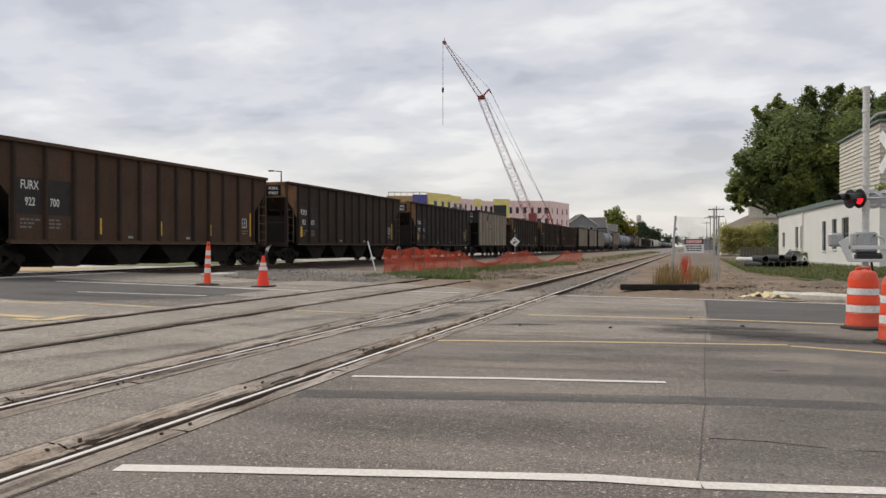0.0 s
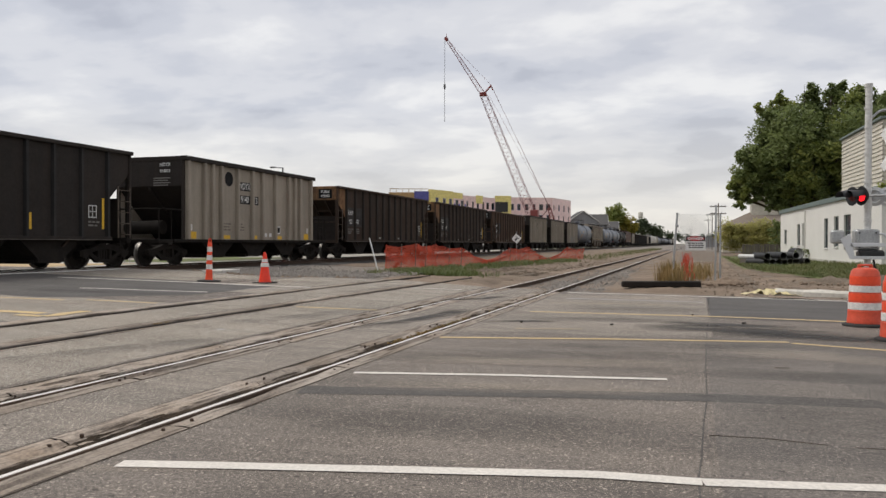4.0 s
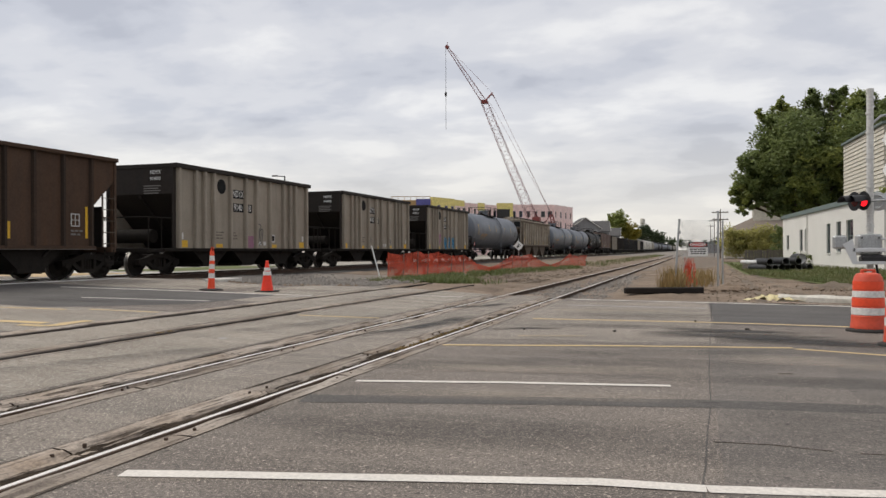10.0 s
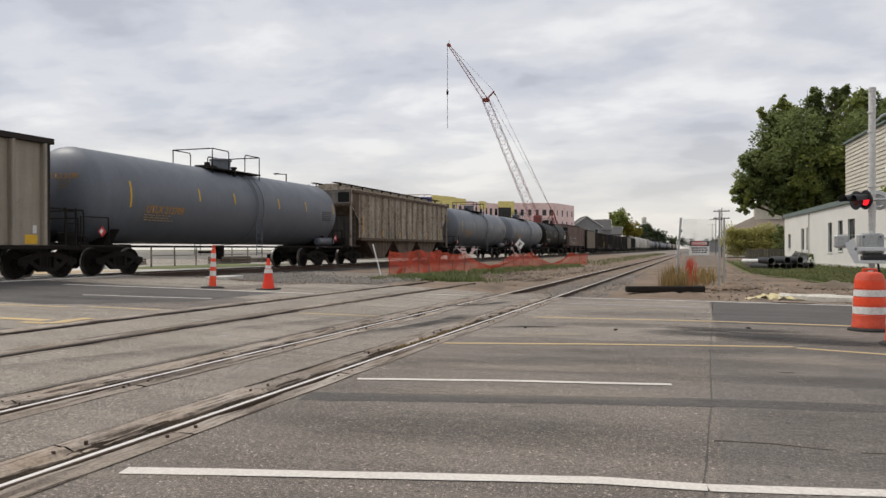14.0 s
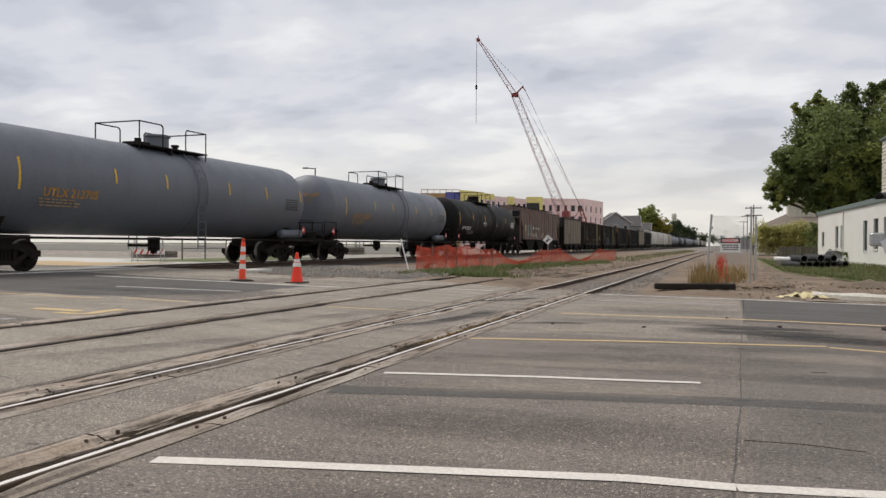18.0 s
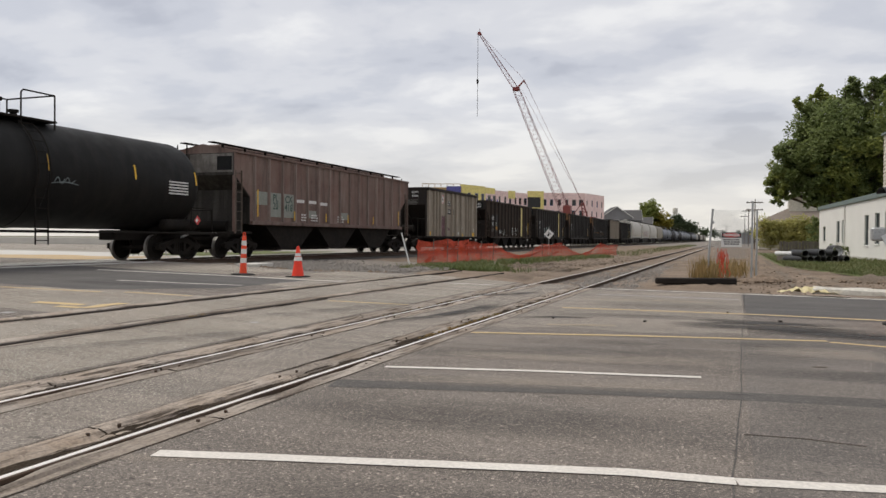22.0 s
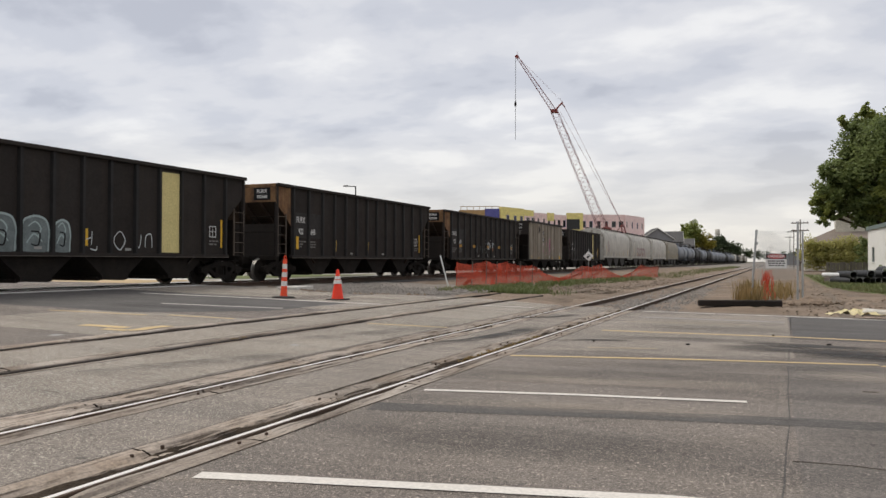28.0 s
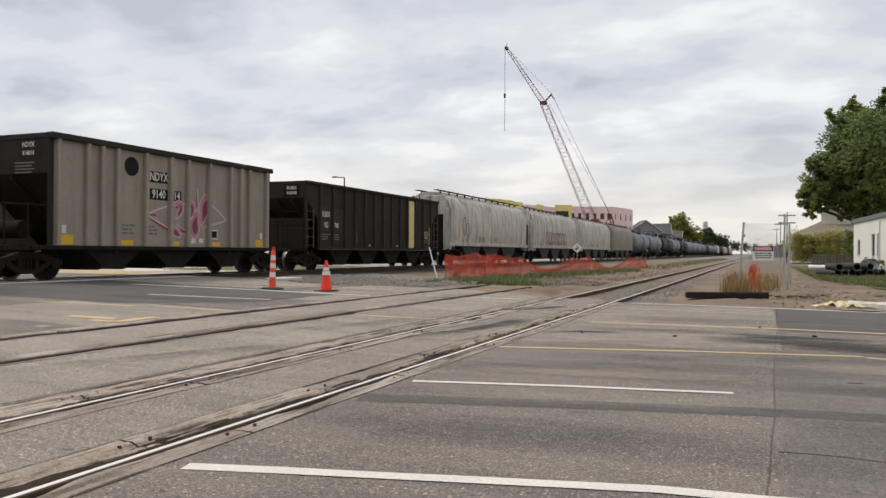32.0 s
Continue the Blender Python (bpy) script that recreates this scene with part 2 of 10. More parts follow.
STONE = mat("ballast_stone", (0.26, 0.238, 0.214), (0.17, 0.152, 0.132), 0.9, grain=20, patch=2.0, random_tone=0.25)
DARK_BALLAST = mat("oily_ballast", (0.055, 0.05, 0.046), (0.085, 0.078, 0.07), 0.9, grain=14, patch=0.5, grain_amount=0.6, bump=0.9, bump_dist=0.05)
CONCRETE = mat("concrete", (0.52, 0.50, 0.46), (0.42, 0.40, 0.37), 0.85, grain=18, patch=0.5, grain_amount=0.2, bump=0.2)
SITE_GRAVEL = mat("site_gravel", (0.34, 0.315, 0.275), (0.24, 0.22, 0.185), 0.9, grain=8, patch=0.25, grain_amount=0.5, patch_amount=0.9, bump=0.5, bump_dist=0.04)
MAST_PAINT = mat("pale_grey_mast_paint", (0.62, 0.615, 0.59), (0.50, 0.49, 0.465), 0.5, 0.1, grain=20, patch=2.5, streak=0.3, streak_colour=(0.36, 0.34, 0.31), bump=0.05)
RAIL_TOP = plain("polished_rail", (0.88, 0.84, 0.79), 0.42, 0.75)
RAIL_RUST = mat("rusty_rail", (0.085, 0.055, 0.038), (0.05, 0.036, 0.028), 0.85, grain=25, patch=1.5)
def timber(name, base_, worn, crack):
    """Old timber with its grain and dark splits along y."""
    m = mat(name, base_, worn, 0.92, grain=40, patch=1.1, grain_amount=0.5, patch_amount=0.95, bump=0.9, bump_dist=0.012, spots=0.7, spot_colour=crack, random_tone=0.18)
    nt = m.node_tree
    bsdf = nt.nodes["Principled BSDF"]
    tc, mp, n, r, x = (nt.nodes.new(k) for k in ("ShaderNodeTexCoord", "ShaderNodeMapping", "ShaderNodeTexNoise", "ShaderNodeMapRange", "ShaderNodeMix"))
    mp.inputs["Scale"].default_value = (1.0, 0.045, 1.0)
    n.inputs["Scale"].default_value, n.inputs["Detail"].default_value, n.inputs["Roughness"].default_value = 26.0, 6, 0.65
    for k, v in enumerate((0.50, 0.63, 0.0, 0.9)):
        r.inputs[k + 1].default_value = v
    x.data_type = "RGBA"
    old = bsdf.inputs["Base Color"].links[0].from_socket
    nt.links.new(tc.outputs["Object"], mp.inputs[0])
    nt.links.new(mp.outputs[0], n.inputs["Vector"])
    nt.links.new(n.outputs["Fac"], r.inputs[0])
    nt.links.new(r.outputs[0], x.inputs["Factor"])
    nt.links.new(old, x.inputs[6])
    x.inputs[7].default_value = (*crack, 1)
    nt.links.new(x.outputs[2], bsdf.inputs["Base Color"])
    return m


PLANK = timber("weathered_crossing_timber", (0.395, 0.345, 0.295), (0.245, 0.190, 0.142), (0.055, 0.038, 0.027))
GAP_DIRT = mat("flangeway_dirt", (0.026, 0.019, 0.013), (0.085, 0.062, 0.042), 0.95, grain=60, patch=7, grain_amount=0.8, patch_amount=0.95, bump=1.0, bump_dist=0.03, spots=0.5, spot_colour=(0.16, 0.125, 0.09))
RAIL_DULL = mat("dull_buried_rail", (0.036, 0.027, 0.021), (0.020, 0.016, 0.013), 0.95, grain=25, patch=1.5)
TIE = mat("creosoted_tie", (0.07, 0.055, 0.042), (0.11, 0.09, 0.07), 0.9, grain=20, patch=1.5, bump=0.5)
PAINT_WHITE = mat("worn_white_road_paint", (0.64, 0.60, 0.545), (0.50, 0.465, 0.425), 0.8, grain=40, patch=1.6, grain_amount=0.3, spots=0.35, spot_colour=(0.30, 0.29, 0.27))
PAINT_FAINT = mat("faded_white_road_paint", (0.36, 0.35, 0.335), (0.24, 0.23, 0.22), 0.85, grain=40, patch=1.6, spots=0.5, spot_colour=(0.2, 0.19, 0.18))
PAINT_YELLOW = mat("worn_yellow_road_paint", (0.56, 0.415, 0.215), (0.42, 0.325, 0.190), 0.85, grain=40, patch=1.2, spots=0.5, spot_colour=(0.23, 0.20, 0.15))
PAINT_YELLOW_FAINT = mat("rubbed_yellow_road_paint", (0.34, 0.275, 0.190), (0.26, 0.22, 0.17), 0.85, grain=40, patch=3, patch_amount=0.9, spots=0.7, spot_colour=(0.22, 0.19, 0.155))
COAL_BROWN = mat("sooty_brown_car_paint", (0.082, 0.052, 0.037), (0.043, 0.030, 0.023), 0.72, grain=14, patch=0.8, streak=0.75, streak_colour=(0.092, 0.052, 0.032), bump=0.12, grain_amount=0.25, spots=0.35, spot_colour=(0.028, 0.021, 0.017), random_tone=0.10)
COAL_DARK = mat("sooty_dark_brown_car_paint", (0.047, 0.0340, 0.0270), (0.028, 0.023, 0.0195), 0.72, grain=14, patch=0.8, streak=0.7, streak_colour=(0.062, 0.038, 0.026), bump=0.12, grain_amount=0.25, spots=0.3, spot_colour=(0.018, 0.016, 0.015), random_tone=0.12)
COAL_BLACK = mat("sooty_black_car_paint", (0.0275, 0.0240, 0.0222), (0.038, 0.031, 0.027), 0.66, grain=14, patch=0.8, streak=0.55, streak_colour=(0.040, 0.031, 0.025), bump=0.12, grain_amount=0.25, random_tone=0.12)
# sooty black, darkened further to paint in the ribs' shaded sides
RIB_BLACK_SHADED = mat("sooty_black_rib_paint", (0.0115, 0.0110, 0.0112), (0.019, 0.017, 0.016), 0.66, grain=14, patch=0.8, streak=0.5, streak_colour=(0.026, 0.021, 0.018), bump=0.12, grain_amount=0.25, random_tone=0.12)
EDGE_WORN = mat("worn_steel_edge", (0.125, 0.108, 0.095), (0.055, 0.045, 0.038), 0.6, 0.2, grain=20, patch=1.5, patch_amount=0.9)
PANEL_SOFT = mat("dull_black_touch_up_paint", (0.021, 0.0185, 0.018), (0.026, 0.022, 0.020), 0.7, grain=20, patch=2)
PANEL_BLACK = mat("black_stencil_panel", (0.014, 0.014, 0.015), (0.02, 0.02, 0.02), 0.7, grain=20, patch=2)
END_RUST = mat("orange_rust", (0.270, 0.150, 0.066), (0.105, 0.052, 0.027), 0.85, grain=18, patch=2.2, patch_amount=1.0, streak=0.8, streak_colour=(0.035, 0.024, 0.017), bump=0.3)
NDY_TAN = mat("taupe_car_paint", (0.315, 0.275, 0.222), (0.240, 0.208, 0.167), 0.50, grain=14, patch=0.9, patch_amount=0.7, streak=0.45, streak_colour=(0.15, 0.126, 0.098), bump=0.05, grain_amount=0.12, spots=0.3, spot_colour=(0.11, 0.090, 0.070), random_tone=0.06)
UNDER = mat("grimy_running_gear", (0.015, 0.0132, 0.012), (0.030, 0.024, 0.019), 0.85, grain=22, patch=2.5, bump=0.3)
GRAB_STEEL = mat("worn_grab_iron", (0.10, 0.078, 0.06), (0.055, 0.04, 0.03), 0.7, grain=20, patch=2)
for dull in (UNDER, COAL_BLACK, COAL_BROWN, COAL_DARK, GAP_DIRT, PANEL_BLACK):
    dull.node_tree.nodes["Principled BSDF"].inputs["Specular IOR Level"].default_value = 0.10
WHEEL_STEEL = plain("worn_wheel_tread", (0.22, 0.205, 0.19), 0.45, 0.8)
TANK_GREY = mat("grey_tank_paint", (0.120, 0.134, 0.160), (0.096, 0.108, 0.128), 0.50, grain=10, patch=0.5, streak=0.35, streak_colour=(0.085, 0.088, 0.092), bump=0.03, grain_amount=0.12)
TANK_GREY.node_tree.nodes["Principled BSDF"].inputs["Specular IOR Level"].default_value = 0.5
TANK_BLACK = mat("black_tank_paint", (0.0080, 0.0078, 0.0077), (0.014, 0.013, 0.012), 0.58, grain=10, patch=0.5, streak=0.5, streak_colour=(0.022, 0.019, 0.016), bump=0.04, grain_amount=0.15)
TANK_BLACK.node_tree.nodes["Principled BSDF"].inputs["Specular IOR Level"].default_value = 0.14
HOP_END = mat("grimy_black_end_sheet", (0.028, 0.025, 0.022), (0.05, 0.043, 0.037), 0.8, grain=14, patch=1.5, streak=0.7, streak_colour=(0.10, 0.09, 0.08))
END_GRIME = mat("smeared_pale_end_paint", (0.24, 0.225, 0.205), (0.12, 0.108, 0.095), 0.8, grain=14, patch=1.5, patch_amount=1.0, streak=0.8, streak_colour=(0.06, 0.052, 0.045))
HOP_RIB = mat("rusted_brown_steel", (0.100, 0.070, 0.048), (0.048, 0.034, 0.025), 0.85, grain=14, patch=1.0, streak=0.6, streak_colour=(0.22, 0.18, 0.135), spots=0.5, spot_colour=(0.14, 0.070, 0.032))
HOP_TAN = mat("rust_streaked_cream_paint", (0.40, 0.365, 0.300), (0.27, 0.225, 0.170), 0.75, grain=12, patch=1.1, patch_amount=0.9, streak=0.95, streak_colour=(0.125, 0.078, 0.046), bump=0.12, spots=0.85, spot_colour=(0.080, 0.042, 0.024), random_tone=0.14, spot_cut=0.53)
HOP_BROWN = mat("weathered_red_brown_paint", (0.155, 0.092, 0.076), (0.215, 0.165, 0.142), 0.75, grain=12, patch=0.8, patch_amount=0.8, streak=0.85, streak_colour=(0.060, 0.040, 0.034), bump=0.05, grain_amount=0.15, spots=0.45, spot_colour=(0.055, 0.036, 0.030), random_tone=0.14)
# paler than the body to paint highlights on the ribs; streaks are weathering
BROWN_RIB_LIT = mat("worn_brown_rib", (0.25, 0.195, 0.170), (0.15, 0.100, 0.085), 0.75, grain=14, patch=1.2, streak=0.8, streak_colour=(0.085, 0.058, 0.048), bump=0.04, grain_amount=0.15, random_tone=0.15)
HOP_WHITE = mat("dirty_pale_grey_paint", (0.58, 0.555, 0.50), (0.40, 0.375, 0.33), 0.65, grain=12, patch=0.6, patch_amount=0.8, streak=1.0, streak_colour=(0.13, 0.11, 0.09), bump=0.06, spots=0.5, spot_colour=(0.16, 0.13, 0.10))
HOP_SAND = mat("dirty_sand_paint", (0.30, 0.27, 0.21), (0.23, 0.205, 0.16), 0.7, grain=12, patch=0.6, streak=0.85, streak_colour=(0.12, 0.095, 0.07), bump=0.06)
DECAL_WHITE = mat("white_stencil_paint", (0.66, 0.655, 0.64), (0.5, 0.49, 0.47), 0.7, grain=30, patch=5, bump=0)
DECAL_GREY = plain("dusty_grey_label", (0.30, 0.29, 0.27), 0.7)
DECAL_FAINT = plain("faint_dark_stencil_paint", (0.13, 0.11, 0.09), 0.8)
DECAL_DIM = plain("dim_grey_stencil_paint", (0.16, 0.15, 0.14), 0.8)
DECAL_YELLOW = mat("yellow_reflective_strip", (0.70, 0.42, 0.03), (0.58, 0.33, 0.03), 0.5, grain=30, patch=6, bump=0)
DECAL_PALE_YELLOW = mat("pale_yellow_panel_paint", (0.66, 0.56, 0.25), (0.55, 0.46, 0.20), 0.7, grain=20, patch=2, streak=0.3, bump=0)
DECAL_GREEN = plain("dark_green_stencil_paint", (0.02, 0.06, 0.045), 0.7)
PANEL_SAGE = mat("grey_green_panel_paint", (0.27, 0.29, 0.26), (0.21, 0.22, 0.19), 0.75, grain=20, patch=3, streak=0.5, bump=0)
SAND = mat("yellow_sand", (0.46, 0.34, 0.19), (0.38, 0.28, 0.16), 0.95, grain=8, patch=0.5)
DECAL_OCHRE = plain("dull_ochre_stencil_paint", (0.22, 0.15, 0.07), 0.7)
DECAL_ORANGE = plain("ochre_stencil_paint", (0.44, 0.22, 0.03), 0.7)
GRAF_BLUE = plain("bright_blue_spray_paint", (0.02, 0.24, 0.46), 0.6)
GRAF_NAVY = plain("dark_blue_spray_paint", (0.012, 0.03, 0.09), 0.6)
GRAF_PINK = mat("pink_spray_paint", (0.46, 0.20, 0.27), (0.38, 0.14, 0.20), 0.6, grain=30, patch=3, bump=0)
GRAF_MAROON = plain("maroon_spray_paint", (0.19, 0.035, 0.065), 0.6)
GRAF_DUSTY = mat("dusty_pink_spray_paint", (0.30, 0.135, 0.215), (0.27, 0.19, 0.20), 0.7, grain=30, patch=4, bump=0)
GRAF_PLUM = mat("dim_plum_spray_paint", (0.105, 0.045, 0.062), (0.16, 0.11, 0.105), 0.7, grain=30, patch=3, patch_amount=0.9, spots=0.5, spot_colour=(0.2, 0.16, 0.14), bump=0)
GRAF_INK = plain("thin_black_spray_paint", (0.03, 0.03, 0.034), 0.6)
GRAF_LILAC = plain("pale_pink_spray_paint", (0.56, 0.40, 0.44), 0.6)
GRAF_GREY = mat("grey_green_spray_paint", (0.115, 0.135, 0.135), (0.20, 0.235, 0.235), 0.7, grain=30, patch=3, patch_amount=0.9, bump=0)
GRAF_RUST = plain("orange_brown_spray_paint", (0.26, 0.105, 0.035), 0.7)
GRAF_SILVER = plain("silver_spray_paint", (0.55, 0.58, 0.58), 0.5)
GRAF_MINT = plain("pale_mint_spray_paint", (0.33, 0.40, 0.39), 0.6)
GALV = mat("galvanised_steel", (0.42, 0.43, 0.43), (0.33, 0.335, 0.335), 0.5, 0.55, grain=30, patch=3, bump=0.08)
ORANGE_PLASTIC = mat("sun_faded_orange_plastic", (0.84, 0.088, 0.032), (0.72, 0.070, 0.026), 0.5, grain=20, patch=3, spots=0.35, spot_colour=(0.30, 0.07, 0.03), bump=0.05, grain_amount=0.15)
DRUM_RED = mat("scuffed_red_orange_plastic", (0.62, 0.085, 0.040), (0.46, 0.060, 0.032), 0.55, grain=20, patch=4, patch_amount=0.8, spots=0.65, spot_colour=(0.10, 0.045, 0.030), bump=0.1, grain_amount=0.25)
RED_PLASTIC = mat("red_orange_cone_plastic", (0.84, 0.050, 0.020), (0.70, 0.04, 0.018), 0.5, grain=20, patch=4, bump=0.05, grain_amount=0.15)
REFLECT_WHITE = mat("scuffed_white_sheeting", (0.72, 0.71, 0.68), (0.58, 0.56, 0.53), 0.5, grain=24, patch=5, spots=0.4, spot_colour=(0.35, 0.31, 0.27), bump=0)
RUBBER = mat("black_rubber", (0.022, 0.021, 0.020), (0.04, 0.036, 0.032), 0.8, grain=30, patch=4)
NET_ORANGE = mat("orange_safety_net", (0.60, 0.085, 0.040), (0.44, 0.055, 0.030), 0.7, grain=20, patch=1.5, bump=0)
CRANE_STEEL = mat("weathered_crane_steel", (0.23, 0.050, 0.052), (0.12, 0.026, 0.028), 0.9, 0.0, grain=8, patch=0.3, patch_amount=0.9, bump=0)
CRANE_RED = plain("crane_red_paint", (0.20, 0.035, 0.03), 0.5)
PINK_BOARD = mat("pink_sheathing_board", (0.85, 0.64, 0.61), (0.80, 0.57, 0.55), 0.85, grain=2, patch=0.25, patch_amount=0.6, bump=0)
YELLOW_BOARD = mat("yellow_sheathing_board", (0.80, 0.68, 0.26), (0.72, 0.60, 0.22), 0.85, grain=2, patch=0.3, bump=0)
BLUE_WRAP = mat("blue_wall_wrap", (0.10, 0.10, 0.30), (0.14, 0.13, 0.36), 0.8, grain=2, patch=0.3, bump=0)
PLYWOOD = mat("raw_plywood", (0.42, 0.27, 0.13), (0.32, 0.20, 0.09), 0.85, grain=4, patch=0.4, bump=0)
DARK_GLASS = plain("dark_window_glass", (0.02, 0.022, 0.028), 0.12)
WHITE_WALL = mat("white_painted_masonry", (0.70, 0.685, 0.65), (0.60, 0.585, 0.55), 0.85, grain=16, patch=0.4, grain_amount=0.12, streak=0.10, streak_colour=(0.50, 0.48, 0.44), bump=0.2)
CREAM_SIDING = mat("cream_metal_siding", (0.55, 0.515, 0.43), (0.47, 0.44, 0.37), 0.6, grain=6, patch=0.5, streak=0.3, bump=0.05)
GREEN_TRIM = plain("grey_green_trim", (0.12, 0.155, 0.145), 0.6)
GREY_SIDING = mat("grey_house_siding", (0.24, 0.24, 0.25), (0.19, 0.19, 0.20), 0.8, grain=4, patch=0.4, bump=0)
SHINGLE = mat("dark_roof_shingle", (0.075, 0.072, 0.072), (0.11, 0.105, 0.10), 0.9, grain=6, patch=0.5, bump=0.2)
SHINGLE_TAN = mat("brown_roof_shingle", (0.20, 0.165, 0.135), (0.15, 0.125, 0.10), 0.9, grain=6, patch=0.5, bump=0.2)
WOOD_GREY = mat("grey_weathered_wood", (0.19, 0.165, 0.14), (0.13, 0.11, 0.095), 0.9, grain=12, patch=1.5, random_tone=0.15)
BEAM_WOOD = mat("blackened_timber", (0.013, 0.010, 0.008), (0.026, 0.018, 0.013), 0.85, grain=16, patch=1.5, bump=0.5)
BARK = mat("grey_brown_bark", (0.12, 0.095, 0.07), (0.08, 0.062, 0.045), 0.95, grain=10, patch=1.5, bump=0.8, bump_dist=0.03)


def leaves(name, base, second, glow=0.42, patch_=0.35):
    """Thin leaves that let part of the light through."""
    m = mat(name, base, second, 0.6, grain=3, patch=patch_, patch_amount=0.9, bump=0, grain_amount=0.3)
    nt = m.node_tree
    b, out = nt.nodes["Principled BSDF"], nt.nodes["Material Output"]
    t, x = nt.nodes.new("ShaderNodeBsdfTranslucent"), nt.nodes.new("ShaderNodeMixShader")
    nt.links.new(b.inputs["Base Color"].links[0].from_socket, t.inputs["Color"])
    x.inputs[0].default_value = glow
    nt.links.new(b.outputs[0], x.inputs[1])
    nt.links.new(t.outputs[0], x.inputs[2])
    nt.links.new(x.outputs[0], out.inputs["Surface"])
    return m


LEAF_DEEP = leaves("deep_green_leaves", (0.225, 0.270, 0.100), (0.140, 0.180, 0.068), 0.48)
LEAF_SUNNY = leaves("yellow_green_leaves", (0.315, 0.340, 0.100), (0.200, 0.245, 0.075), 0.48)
LEAF_YELLOW = leaves("autumn_yellow_leaves", (0.38, 0.30, 0.05), (0.19, 0.19, 0.04))
LEAF_FAR = leaves("far_dark_leaves", (0.085, 0.110, 0.055), (0.060, 0.082, 0.042), 0.3, 0.1)
BUSH_LEAF = leaves("yellowing_bush_leaves", (0.46, 0.42, 0.15), (0.36, 0.36, 0.13), 0.58, 0.3)
GRASS_BLADE = leaves("grass_blades", (0.105, 0.140, 0.045), (0.19, 0.170, 0.080), 0.35, 0.8)
GRASS_FRESH = leaves("fresh_grass_blades", (0.110, 0.150, 0.048), (0.175, 0.160, 0.075), 0.4, 0.8)
DRY_GRASS = leaves("dry_ochre_weeds", (0.31, 0.205, 0.085), (0.19, 0.155, 0.065), 0.3, 2.0)
PIPE_BLACK = mat("black_corrugated_pipe", (0.018, 0.018, 0.019), (0.03, 0.03, 0.03), 0.5, grain=14, patch=2, bump=0.05)
PIPE_WHITE = mat("white_pipe_lining", (0.62, 0.62, 0.61), (0.5, 0.5, 0.49), 0.5, grain=14, patch=2, bump=0)
SHEET_WHITE = mat("dusty_white_sheet", (0.56, 0.53, 0.47), (0.42, 0.39, 0.335), 0.7, grain=12, patch=1.2, bump=0.2)
CLOTH_YELLOW = mat("pale_yellow_tarp", (0.62, 0.54, 0.30), (0.52, 0.46, 0.30), 0.75, grain=14, patch=2.5, bump=0.3)
SIGN_WHITE = plain("white_sign_face", (0.72, 0.72, 0.70), 0.45)
SIGN_RED = plain("red_sign_paint", (0.50, 0.03, 0.03), 0.45)
SIGN_BLACK = plain("black_sign_paint", (0.02, 0.02, 0.02), 0.5)
SIGNAL_BLACK = plain("black_signal_enamel", (0.012, 0.012, 0.013), 0.45)
LAMP_RED = plain("lit_red_signal_lens", (1.0, 0.012, 0.02), 0.3, emit=1.6)
LAMP_OFF = plain("unlit_dark_red_lens", (0.10, 0.008, 0.010), 0.15)
ALU = plain("brushed_aluminium", (0.62, 0.63, 0.64), 0.4, 0.7)

# ---- mesh tools ----


